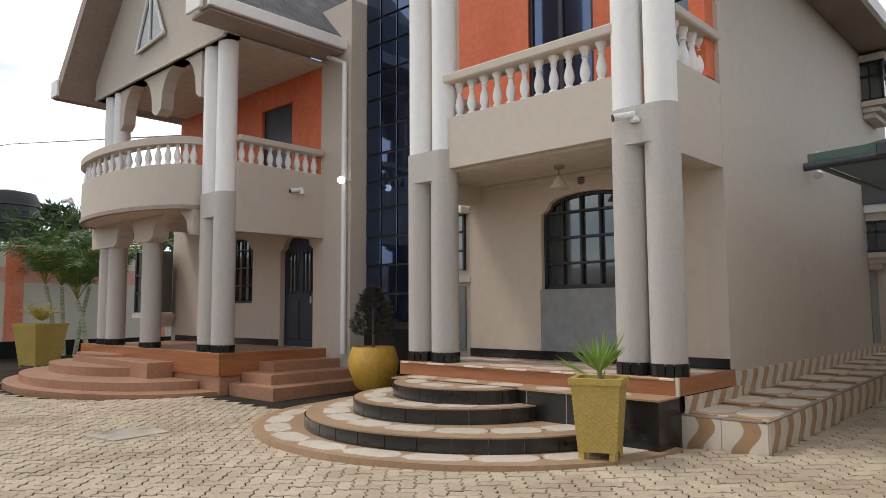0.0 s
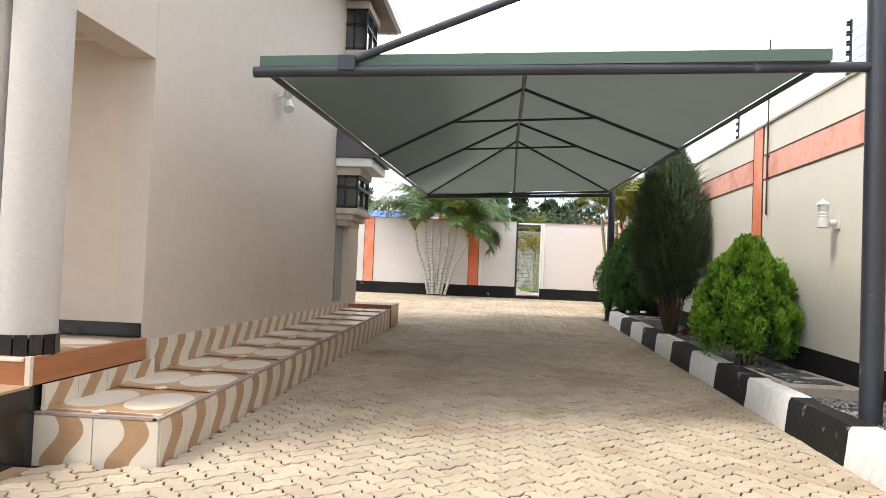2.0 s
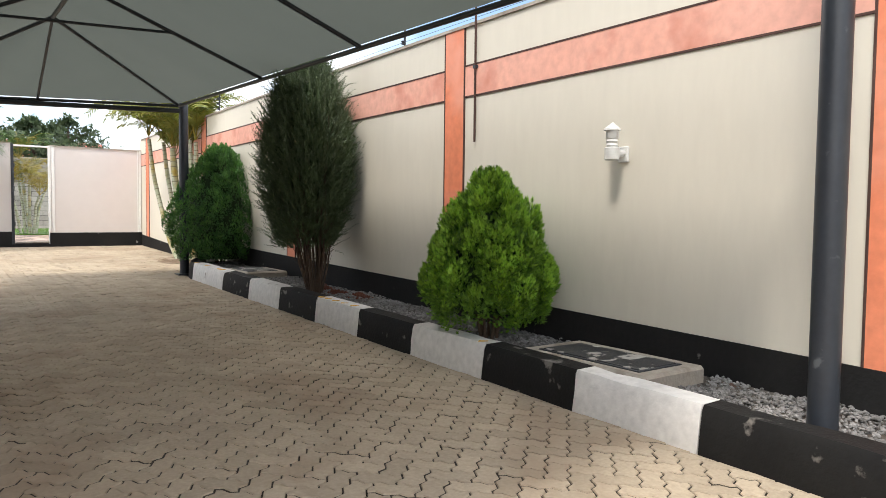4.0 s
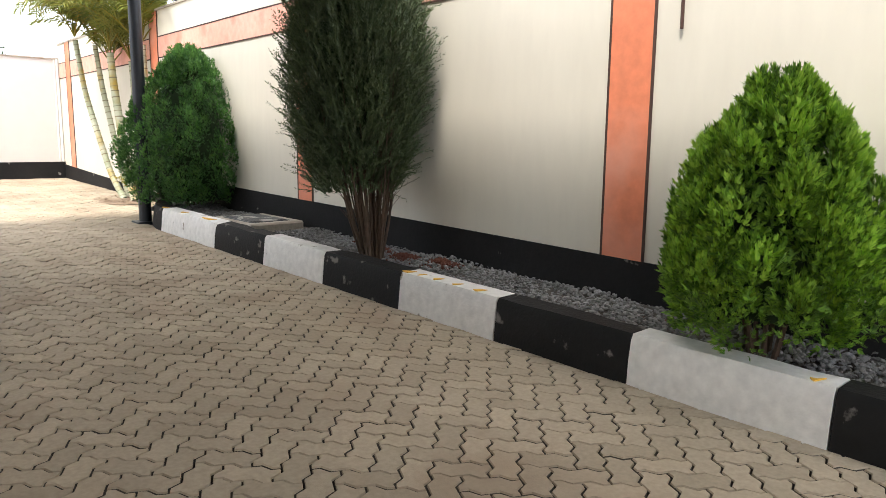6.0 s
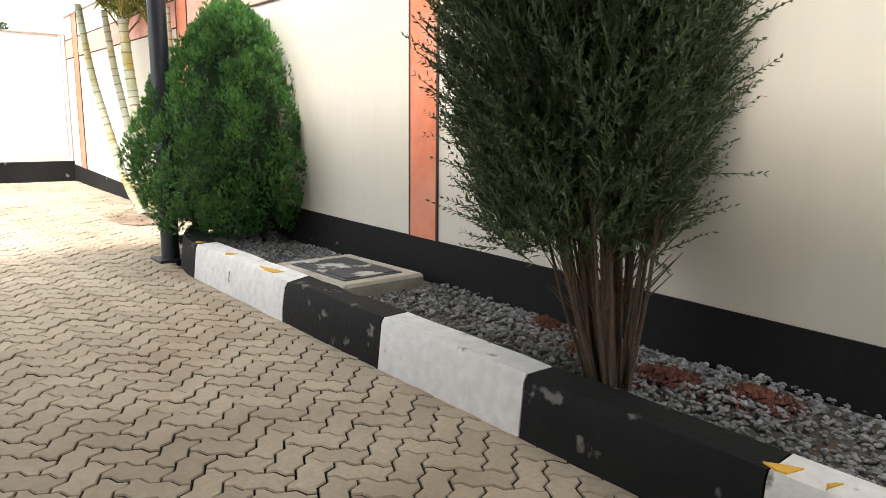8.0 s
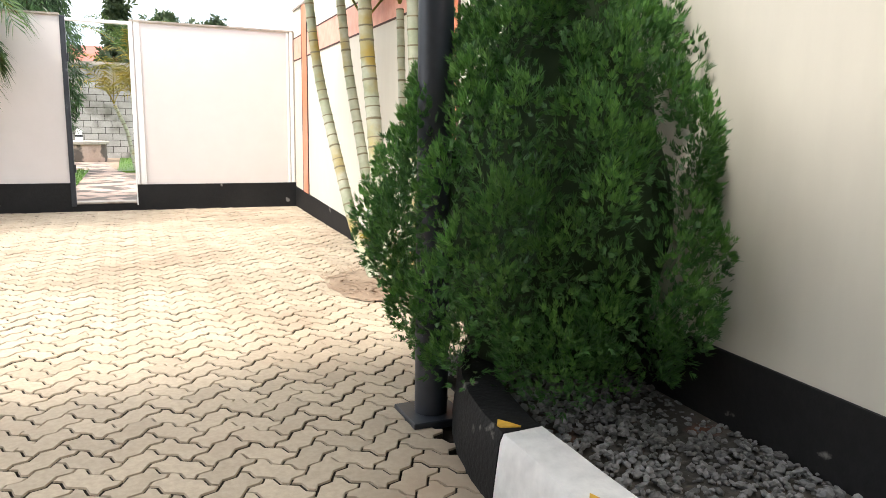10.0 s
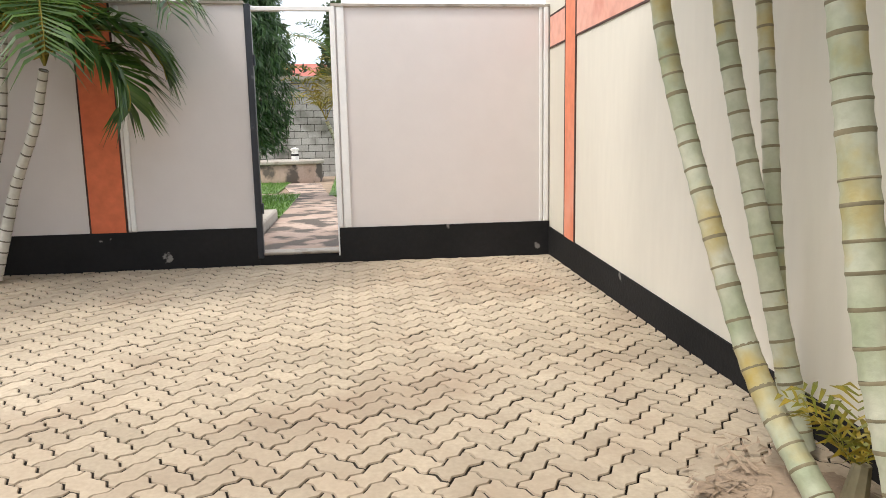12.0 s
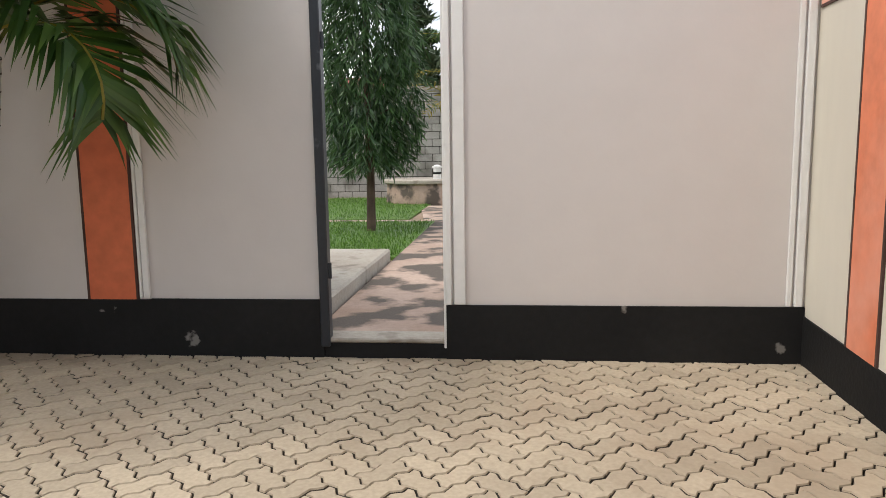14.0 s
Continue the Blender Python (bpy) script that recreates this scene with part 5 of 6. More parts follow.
# upper floor behind the balcony
part("wall", Mesh().box(-5.3, FY0 + 0.3, 2.95, -4.05, FY0 + 0.5, 6.6).box(-3.05, FY0 + 0.3, 2.95, HX - 0.22, FY0 + 0.5, 6.6).box(-4.05, FY0 + 0.3, 5.4, -3.05, FY0 + 0.5, 6.6), M["deeporange"], house, "deep orange painted upper wall")
part("wall", Box(HX - 0.22, 10.16, 3.60, HX - 0.05, FY0 + 0.3, 6.6), M["deeporange"], house)
bd = part("balcony_door", Box(-4.05, FY0 + 0.36, 2.95, -3.05, FY0 + 0.40, 5.4), M["blueglass"], house, "black glazed balcony door")
part("frame", Mesh().box(-4.05, FY0 + 0.33, 2.95, -4.0, FY0 + 0.36, 5.4).box(-3.10, FY0 + 0.33, 2.95, -3.05, FY0 + 0.36, 5.4).box(-3.58, FY0 + 0.33, 2.95, -3.52, FY0 + 0.36, 5.4), M["frame"], bd)
uw = part("window", Box(-2.5, FY0 + 0.27, 4.1, -1.75, FY0 + 0.29, 5.4), M["glass"], house)
part("frame", Mesh().box(-2.52, FY0 + 0.24, 4.08, -2.47, FY0 + 0.3, 5.42).box(-1.78, FY0 + 0.24, 4.08, -1.73, FY0 + 0.3, 5.42).box(-2.15, FY0 + 0.24, 4.08, -2.10, FY0 + 0.3, 5.42).box(-2.5, FY0 + 0.24, 4.7, -1.75, FY0 + 0.3, 4.75), M["frame"], uw)
# balcony 1
bal = part("balcony", Mesh().box(-4.66, 9.42, 2.87, HX - 0.24, FY0 + 0.3, 2.97).box(-4.32, 9.20, 2.87, -1.90, 9.42, 3.48), M["render"], house, "taupe rendered balcony parapet")
part("soffit", Box(-4.66, 9.30, 2.84, HX - 0.24, FY0, 2.87), M["soffit"], bal)
part("cornice", Box(-4.5, FY0 - 0.06, 2.78, HX - 0.24, FY0 - 0.002, 2.84, b=0.01), M["soffit"], bal)
part("side_beam", Box(HX - 0.24, 9.34, 2.655, HX - 0.002, FY0, 3.54), M["render"], bal)
part("rail", Box(-4.32, 9.16, 3.90, -1.90, 9.46, 4.01, b=0.015), M["render"], bal, "flat rendered handrail")
part("rail", Box(HX - 0.26, 9.36, 4.00, HX + 0.02, FY0, 4.10, b=0.015), M["render"], bal)
part("side_beam", Box(-4.90, 9.35, 2.62, -4.66, 11.0, 3.48), M["render"], bal)


def baluster_mesh(h):
    s = h / 0.48
    pr = [(0.052, 0), (0.052, 0.05), (0.030, 0.06), (0.036, 0.075), (0.052, 0.13), (0.056, 0.18), (0.044, 0.25), (0.028, 0.31), (0.027, 0.34), (0.040, 0.355), (0.030, 0.37), (0.040, 0.41), (0.058, 0.45), (0.060, 0.48)]
    return Mesh().lathe(0, 0, [(r, z * s) for r, z in pr], 10).mesh("baluster", M["whitepaint"], True)


bm1 = baluster_mesh(0.42)


def baluster(x, y, z, parent, me):
    o = part("baluster", me, None)
    o.parent = parent
    o.location = (x, y, z)


for i in range(11):
    baluster(-4.08 + i * 0.193, 9.31, 3.48, bal, bm1)
bm2 = baluster_mesh(0.46)
for i in range(4):
    baluster(HX - 0.12, 9.56 + i * 0.21, 3.54, bal, bm2)
for i in range(4):
    baluster(-4.78, 9.65 + i * 0.2, 3.48, bal, bm1)
part("rail", Box(-4.92, 9.45, 3.90, -4.64, 10.6, 4.01, b=0.015), M["render"], bal)


def column_pair(cx, cy, dx, z0, zc, ztop, r=0.165, parent=house):
    """Two round columns with a joined collar; lower part rough grey, upper part white."""
    for s in (-1, 1):
        x = cx + s * dx
        cpart = part("column", Mesh().lathe(x, cy, [(r, z0 + 0.1), (r, zc - 0.2), (r + 0.002, zc)], 24), M["column"], parent, "rough grey rendered column", smooth=True)
        part("column_top", Mesh().lathe(x, cy, [(r - 0.015, zc), (r - 0.015, ztop)], 24), M["whitepaint"], cpart, "white painted column shaft", smooth=True)
        for k in range(14):
            a = 2 * math.pi * (k + 0.5) / 14
            o = part("tile", Mesh().prism([(x + (r + 0.012) * math.cos(a + q), cy + (r + 0.012) * math.sin(a + q)) for q in (-0.20, 0.20)] + [(x + (r - 0.03) * math.cos(a + q), cy + (r - 0.03) * math.sin(a + q)) for q in (0.2, -0.2)], z0, z0 + 0.12), M["blacktile"], cpart)
    part("collar", Mesh().box(cx - dx, cy - r, zc - 0.36, cx + dx, cy + r, zc), M["column"], parent)


column_pair(-1.68, 9.28, 0.172, DZ, 3.11, 6.6)
column_pair(-4.50, 9.28, 0.195, DZ, 3.10, 6.6)
cl = thing("ceiling_lamp", -3.05, 9.85, 2.84, "small cone pendant lamp under the balcony soffit", "ceiling lamp")
part("rose", Mesh().lathe(-3.05, 9.85, [(0.055, 2.80), (0.055, 2.84)], 14), M["brownwood"], cl)
part("cord", Mesh().tube([(-3.05, 9.85, 2.72), (-3.05, 9.85, 2.81)], 0.005, 6), M["frame"], cl)
part("shade", Mesh().lathe(-3.05, 9.85, [(0.11, 2.57), (0.10, 2.59), (0.015, 2.72)], 18), M["soffit"], cl, "beige cone shade", smooth=True)


def security_camera(x, y, z, dx, dy):
    s = thing("security_camera", x, y, z, "white bullet security camera fixed to the house", "camera", "security cameras")
    part("bracket", Mesh().lathe(x, y, [(0.045, z - 0.05), (0.05, z - 0.03), (0.03, z + 0.02)], 12), M["whiteplast"], s)
    part("body", Mesh().tube([(x, y, z + 0.03), (x + dx * 0.2, y + dy * 0.2, z + 0.0)], 0.036, 12), M["whiteplast"], s)
    part("lens", Mesh().tube([(x + dx * 0.2, y + dy * 0.2, z + 0.0), (x + dx * 0.215, y + dy * 0.215, z - 0.002)], 0.034, 12), M["frame"], s, "black lens face")


security_camera(-1.69, 9.10, 2.99, -0.75, -0.65)
security_camera(-8.1, 9.93, 3.15, -0.4, -0.9)
security_camera(-12.5, 7.9, 3.25, -0.9, -0.4)

# recess between porch 1 and the glazed stair
part("wall", Box(-6.6, 11.0, 0.2, -4.6, 11.2, 6.6), M["pink"], house)
part("wall", Box(-4.85, FY0 + 0.22, 0.3, -4.67, 11.0, 2.95), M["pink"], house)
nw = part("window", Box(-5.74, 10.97, 1.80, -5.50, 11.0, 2.62), M["glass"], house)
part("frame", Mesh().box(-5.76, 10.95, 1.78, -5.73, 11.0, 2.64).box(-5.51, 10.95, 1.78, -5.48, 11.0, 2.64).box(-5.74, 10.95, 2.06, -5.5, 10.99, 2.09).box(-5.74, 10.95, 2.34, -5.5, 10.99, 2.37), M["frame"], nw)
part("door", Box(-5.76, 10.97, 0.60, -5.48, 11.0, 1.55), M["greypanel"], house, "narrow grey side door")
part("sill", Box(-5.85, 10.93, 1.60, -5.35, 11.0, 1.68, b=0.01), M["soffit"], house)
part("canopy_board", Box(-6.1, 10.80, 2.62, -5.40, 11.0, 2.72, b=0.01), M["whitepaint"], house, "white board over the side door")
part("downpipe", Mesh().tube([(-5.92, 10.93, 0.4), (-5.92, 10.93, 2.62)], 0.045, 10), M["whitepaint"], house, "white downpipe", smooth=True)

# glazed stair tower
GX0, GX1, GY = -7.50, -5.95, 10.75
tower = part("stair_window", Mesh().box(GX0, GY + 0.05, 0.9, GX1, GY + 0.12, 7.6), M["frame"], house, "tall blue mirrored stair glazing")
nc, dzp = 4, 0.46
cw = (GX1 - GX0) / nc
pm = Mesh().box(-cw / 2 + 0.02, -0.012, -dzp / 2 + 0.02, cw / 2 - 0.02, 0.012, dzp / 2 - 0.02, b=0.004).mesh("pane", M["blueglass"])
for i in range(nc):
    for j in range(14):
        o = part("pane", pm, None)
        o.parent = tower
        o.location = (GX0 + cw * (i + 0.5), GY + 0.03, 1.0 + dzp * (j + 0.5))
        o.rotation_euler = (R.uniform(-0.012, 0.012), 0, R.uniform(-0.012, 0.012))
part("wall", Box(GX0, GY, 0.2, GX1, GY + 0.2, 0.9), M["blacktile"], house)
part("wall", Box(-8.30, 10.45, 0.0, GX0, 10.95, 6.4), M["render"], house)
part("downpipe", Mesh().tube([(-7.60, 10.39, 0.5), (-7.60, 10.39, 5.3), (-8.0, 10.35, 5.5)], 0.045, 10), M["whitepaint"], house, "white downpipe", smooth=True)
fl = thing("flood_lamp", -7.5, 10.25, 3.3, "small lit bulkhead lamp beside the downpipe", "lamp")
em, n_, l_, b_ = base_mat("lamp_glow", 0.4)
b_.inputs["Emission Color"].default_value, b_.inputs["Emission Strength"].default_value = (1, 0.97, 0.9, 1), 3.0
part("bulb", Mesh().lathe(-7.50, 10.25, [(0.01, 3.24), (0.05, 3.26), (0.06, 3.3), (0.05, 3.34), (0.01, 3.36)], 14), em, fl, smooth=True)
part("holder", Mesh().tube([(-7.50, 10.31, 3.3), (-7.52, 10.44, 3.3)], 0.03, 8), M["whiteplast"], fl)

before = set(bpy.data.objects)
# porch 2
P2X, P2Y = -7.98, 8.10
arched_wall(-12.7, -8.06, 0.3, 3.15, 10.0, 10.22, [(-11.12, -9.97, 1.52, 2.58, 2.80), (-9.13, -8.24, 0.70, 2.48, 2.76)], M["pink"], house)
arched_window(-11.12, -9.97, 1.52, 2.58, 2.80, 10.06, 5, 4, house)
dr = part("door", Mesh().slab([(-9.13, 0.72)] + arch(-9.13, -8.24, 2.48, 2.76) + [(-8.24, 0.72)], "y", 10.10, 10.15), M["navy"], house, "navy blue arched steel door")
for x0 in (-9.06, -8.66):
    part("panel", Box(x0, 10.08, 0.85, x0 + 0.34, 10.11, 1.55, b=0.008), M["navy"], dr)
    part("pane", Box(x0 + 0.03, 10.085, 1.72, x0 + 0.31, 10.10, 2.4), M["glass"], dr)
    for k in range(3):
        part("bar", Box(x0 + 0.06 + k * 0.1, 10.065, 1.68, x0 + 0.075 + k * 0.1, 10.085, 2.44), M["frame"], dr)
part("handle", Mesh().tube([(-8.36, 10.05, 1.5), (-8.36, 10.05, 1.62)], 0.014, 8), M["whiteplast"], dr, "pale door handle")
part("skirting", Box(-12.7, 9.98, 0.72, -9.16, 9.998, 0.84), M["blacktile"], house, "black tile skirting")
bw = part("bay_window", Box(-13.5, 9.5, 1.35, -12.72, 9.9, 2.7), M["glass"], house)
part("frame", Mesh().box(-13.52, 9.47, 1.35, -13.46, 9.5, 2.7).box(-12.78, 9.47, 1.35, -12.70, 9.5, 2.7).box(-13.15, 9.47, 1.35, -13.1, 9.5, 2.7).box(-13.5, 9.47, 1.75, -12.72, 9.5, 1.8).box(-13.5, 9.47, 2.15, -12.72, 9.5, 2.2), M["frame"], bw)
for k in range(3):
    part("corbel", Box(-13.55 + 0.1 * k, 9.45 + 0.1 * k, 1.22 - 0.1 * k, -12.68 - 0.05 * k, 9.95, 1.33 - 0.1 * k), M["soffit"], bw)
part("wall", Box(-12.9, 10.0, 0.2, -12.7, 17.5, 3.2), M["pink"], house)


def spandrel(x0, x1, zb, zt, y0, y1, m, parent):
    """Beam with a scalloped opening below, between two columns."""
    a = arch(x0, x1, zb, zt - 0.12, sh=0.16)
    k = len(a) // 2
    part("beam", Mesh().slab([(x0, zt)] + a[:k + 1] + [(a[k][0], zt)], "y", y0, y1), m, parent)
    part("beam", Mesh().slab([(a[k][0], zt)] + a[k:] + [(x1, zt)], "y", y0, y1), m, parent)


for x0, x1 in ((-11.55, -10.55), (-10.2, -8.75)):
    spandrel(x0, x1, 2.62, 3.15, P2Y + 0.02, P2Y + 0.30, M["render"], house)
part("beam", Mesh().box(-12.45, P2Y + 0.02, 2.62, -11.55, P2Y + 0.30, 3.15).box(-10.55, P2Y + 0.02, 2.62, -10.2, P2Y + 0.3, 3.15), M["render"], house)
part("beam", Box(P2X - 0.24, P2Y + 0.3, 2.63, P2X, 10.0, 3.62), M["render"], house)
column_pair(-8.38, P2Y + 0.22, 0.19, 0.72, 3.2, 5.25)
column_pair(-11.95, P2Y + 0.22, 0.19, 0.72, 3.2, 5.25)
part("column", Mesh().lathe(-10.38, P2Y + 0.2, [(0.165, 0.8), (0.165, 2.65)], 24), M["column"], house, "rough grey rendered column", smooth=True)
part("column_base", Mesh().lathe(-10.38, P2Y + 0.2, [(0.178, 0.72), (0.178, 0.82)], 24), M["blacktile"], house)


def bow(n, out, y, x0=-12.45, x1=-8.72):
    c, h = (x0 + x1) / 2, (x1 - x0) / 2
    return [(c + h * math.sin(t), y - out * math.cos(t)) for t in [(-0.5 + i / n) * math.pi for i in range(n + 1)]]


def bowed(out, thick, z0, z1, n=28):
    a, b = bow(n, out, P2Y + 0.15), bow(n, out - thick, P2Y + 0.15, -12.45 + thick, -8.72 - thick)
    return Mesh().prism(a + b[::-1], z0, z1)


bal2 = part("balcony", bowed(0.80, 0.18, 3.06, 3.66), M["render"], house, "bowed taupe balcony parapet", smooth=True)
part("soffit", Mesh().prism(bow(28, 0.79, P2Y + 0.15) + [(-8.72, P2Y + 0.3), (-12.45, P2Y + 0.3)], 3.02, 3.07), M["soffit"], bal2)
part("rim", bowed(0.83, 0.1, 3.0, 3.06), M["brownwood"], bal2, "dark drip edge")
part("rail", bowed(0.84, 0.26, 4.06, 4.18), M["render"], bal2, "flat rendered handrail", smooth=True)
bm3 = baluster_mesh(0.40)
for i in range(1, 22):
    t = (-0.5 + i / 22) * math.pi
    baluster(-10.585 + 1.77 * math.sin(t), P2Y + 0.15 - 0.71 * math.cos(t), 3.66, bal2, bm3)
part("rail", Box(P2X - 0.26, P2Y + 0.3, 4.02, P2X + 0.02, 10.0, 4.14, b=0.015), M["render"], bal2)
for i in range(9):
    baluster(P2X - 0.12, P2Y + 0.42 + i * 0.17, 3.62, bal2, bm3)
part("slab", Box(-12.45, P2Y + 0.3, 3.08, P2X - 0.1, 10.0, 3.18), M["soffit"], bal2)
part("wall", Mesh().box(-12.7, 10.0, 3.15, -9.75, 10.2, 5.35).box(-8.85, 10.0, 3.15, -8.06, 10.2, 5.35).box(-9.75, 10.0, 4.95, -8.85, 10.2, 5.35), M["deeporange"], house, "deep orange painted upper wall")
part("balcony_door", Box(-9.75, 10.06, 3.15, -8.85, 10.12, 4.95), M["navy"], house, "dark glazed balcony door")
part("ceiling_board", Box(-12.5, P2Y, 5.25, P2X, 10.0, 5.30), M["soffit"], house)
for x0, x1 in ((-11.6, -10.2), (-10.2, -8.75)):
    spandrel(x0, x1, 4.72, 5.40, P2Y + 0.1, P2Y + 0.32, M["render"], house)
part("gable", Mesh().slab([(-12.6, 5.25), (P2X, 5.25), (P2X, 5.7), (-10.3, 8.6), (-12.6, 5.7)], "y", P2Y + 0.05, P2Y + 0.28), M["render"], house)
gw = part("gable_window", Mesh().slab([(-10.75, 5.75), (-9.85, 5.85), (-10.3, 6.75)], "y", P2Y, P2Y + 0.04), M["glass"], house, "triangular gable window")
for a, b in (((-10.8, 5.72), (-9.8, 5.82)), ((-9.8, 5.82), (-10.3, 6.82)), ((-10.3, 6.82), (-10.8, 5.72)), ((-10.3, 5.78), (-10.3, 6.75))):
    part("frame", Mesh().tube([(a[0], P2Y - 0.01, a[1]), (b[0], P2Y - 0.01, b[1])], 0.028, 6), M["whitepaint"], gw)
# roof over porch 2
rf = part("roof", Mesh().slab([(-7.5, 5.52), (-10.3, 8.75), (-13.1, 5.4), (-13.1, 5.28), (-12.9, 5.28), (-10.3, 8.5), (-7.7, 5.36), (-7.5, 5.36)], "y", P2Y - 0.55, 12.5), M["brownwood"], house, "steep shingled gable roof")
part("fascia", Box(-7.52, P2Y - 0.55, 5.38, -7.44, 10.2, 5.56, b=0.01), M["whitepaint"], rf, "white gutter board")
part("soffit", Box(-8.0, P2Y - 0.5, 5.33, -7.5, 10.2, 5.37), M["brownwood"], rf)
part("ornament", Box(-8.0, P2Y - 0.6, 5.38, -7.6, P2Y - 0.55, 5.72, b=0.01), M["whitepaint"], rf, "carved white eave end")
part("ornament", Box(-13.1, P2Y - 0.6, 5.3, -12.8, P2Y - 0.55, 5.62, b=0.01), M["whitepaint"], rf, "carved white eave end")
ang = math.atan2(3.23, 2.8)
sd = Mesh().add([(-0.012, 0, 0), (0.012, 0, 0), (0.012, 0.285, 0), (-0.012, 0.285, 0), (-0.004, 0, 0.24), (0.006, 0, 0.24), (0.006, 0.285, 0.24), (-0.004, 0.285, 0.24)], [(0, 1, 2, 3), (4, 7, 6, 5), (0, 4, 5, 1), (1, 5, 6, 2), (2, 6, 7, 3), (3, 7, 4, 0)]).mesh("shingle", M["shingle"])
for r in range(10):
    for k in range(14):
        o = part("shingle", sd, None)
        o.parent = rf
        s = r * 0.19
        o.location = (-7.52 - s * math.cos(ang) + 0.02, P2Y - 0.55 + k * 0.29 + (0.14 if r % 2 else 0), 5.53 + s * math.sin(ang))
        o.rotation_euler = (0, -(math.pi / 2 - ang), 0)


Z_OLD, Z_NEW = (-0.3, 0.0, 0.72, 2.63, 3.2, 3.62, 4.14, 4.72, 5.25, 9.0), (-0.3, 0.0, 0.57, 2.42, 3.03, 3.50, 3.93, 4.66, 5.42, 9.3)


def survey(obs):
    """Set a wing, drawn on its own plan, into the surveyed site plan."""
    def at(p):
        return Vector((-8.30 + 1.10 * (p[0] + 8.06), 10.45 + 1.02 * (p[1] - 10.0), float(np.interp(p[2], Z_OLD, Z_NEW))))

    for ob in obs:
        if ob.type != "MESH":
            continue
        if ob.data.users == 1:
            for v in ob.data.vertices:
                v.co = at(v.co)
        else:
            ob.location = at(ob.location)


survey([ob for ob in bpy.data.objects if ob not in before])
# east eave and side bays
rf2 = part("roof", Mesh().slab([(HX + 0.60, 5.46), (HX + 0.60, 5.68), (-5.4, 8.6), (-5.4, 8.4), (HX - 0.3, 5.66), (HX - 0.3, 5.46)], "y", FY0 - 0.2, 18.0), M["brownwood"], house, "brown boarded eave")
part("fascia", Box(HX + 0.57, FY0 - 0.2, 5.44, HX + 0.64, 18.0, 5.64), M["whitepaint"], rf2, "white fascia board")
part("fascia", Box(-5.0, 17.99, 5.44, HX + 0.57, 18.06, 5.64), M["whitepaint"], rf2)


def bay(y0, y1, zs, zt, roofed):
    x1 = HX + 0.34
    b = part("bay_window", Box(HX, y0 + 0.03, zs, x1 - 0.03, y1 - 0.03, zt), M["glass"], house, "small projecting bay window with black frames")
    fm = Mesh()
    for y in (y0, (y0 + y1) / 2 - 0.02, y1 - 0.04):
        fm.box(x1 - 0.035, y, zs, x1, y + 0.04, zt)
    for z in (zs, zs + (zt - zs) * 0.6, zt - 0.04):
        fm.box(HX, y0, z, x1, y0 + 0.035, z + 0.04).box(x1 - 0.035, y0, z, x1, y1, z + 0.04)
    fm.box(HX + 0.12, y0, zs, HX + 0.15, y0 + 0.03, zt)
    part("frame", fm, M["frame"], b)
    for k in range(3):
        part("corbel", Box(HX, y0 - 0.03 + 0.05 * k, zs - 0.10 - 0.09 * k, x1 + 0.03 - 0.09 * k, y1 + 0.03, zs - 0.005 - 0.09 * k, b=0.01), M["soffit"], b)
    part("head", Box(HX, y0 - 0.03, zt, x1 + 0.03, y1 + 0.03, zt + 0.12), M["soffit"], b)
    if roofed:
        part("canopy_fascia", Box(HX, y0 - 0.12, zt + 0.12, x1 + 0.22, y1 + 0.25, zt + 0.26, b=0.01), M["whitepaint"], b, "white canopy board")
        part("canopy_roof", Mesh().slab([(HX, zt + 0.26), (x1 + 0.28, zt + 0.26), (x1 + 0.28, zt + 0.31), (HX, zt + 0.78)], "y", y0 - 0.16, y1 + 0.3), M["shingle"], b, "dark shingled canopy roof")


bay(16.2, 17.1, 2.09, 2.60, True)
bay(16.35, 17.25, 4.62, 5.28, False)
part("door", Box(HX, 16.25, 0.62, HX + 0.012, 16.75, 1.8), M["greypanel"], house, "narrow grey side panel")
fl2 = thing("flood_lamp", HX, 13.23, 3.13, "white twin floodlight on the side wall", "lamp")
part("arm", Mesh().tube([(HX, 13.23, 3.08), (HX + 0.12, 13.21, 3.10)], 0.02, 8), M["whiteplast"], fl2)
part("head", Mesh().tube([(HX + 0.10, 13.19, 3.08), (HX + 0.2, 13.09, 3.18)], [0.05, 0.075], 12), M["whiteplast"], fl2)
part("head", Mesh().tube([(HX + 0.10, 13.25, 3.04), (HX + 0.14, 13.18, 2.93)], [0.04, 0.06], 12), M["whiteplast"], fl2)

# ---- porch 1 deck and steps ----
deck = thing("porch_deck", -3.4, 9.4, 0.0, "raised porch deck with wood-pattern edge and black tiled steps", "deck")
DX = -1.335
part("base", Box(-4.88, 9.11, -0.1, DX - 0.03, FY0 - 0.002, 0.565), M["blacktile"], deck)
part("edge", Mesh().box(-4.88, 9.08, 0.43, DX - 0.03, 9.11, 0.59, b=0.004), M["wood"], deck, "brown wood-pattern tile edge")
part("edge", Mesh().box(DX - 0.03, 9.10, 0.43, DX, FY0, 0.59, b=0.004), M["wood"], deck, "brown wood-pattern tile edge")
part("trim", Box(DX - 0.025, 9.072, 0.43, DX + 0.005, 9.10, 0.595), M["creamtile"], deck)
ht = Mesh().box(-0.287, -0.297, -0.01, 0.287, 0.297, 0.01, b=0.003).mesh("tile", M["thex"])


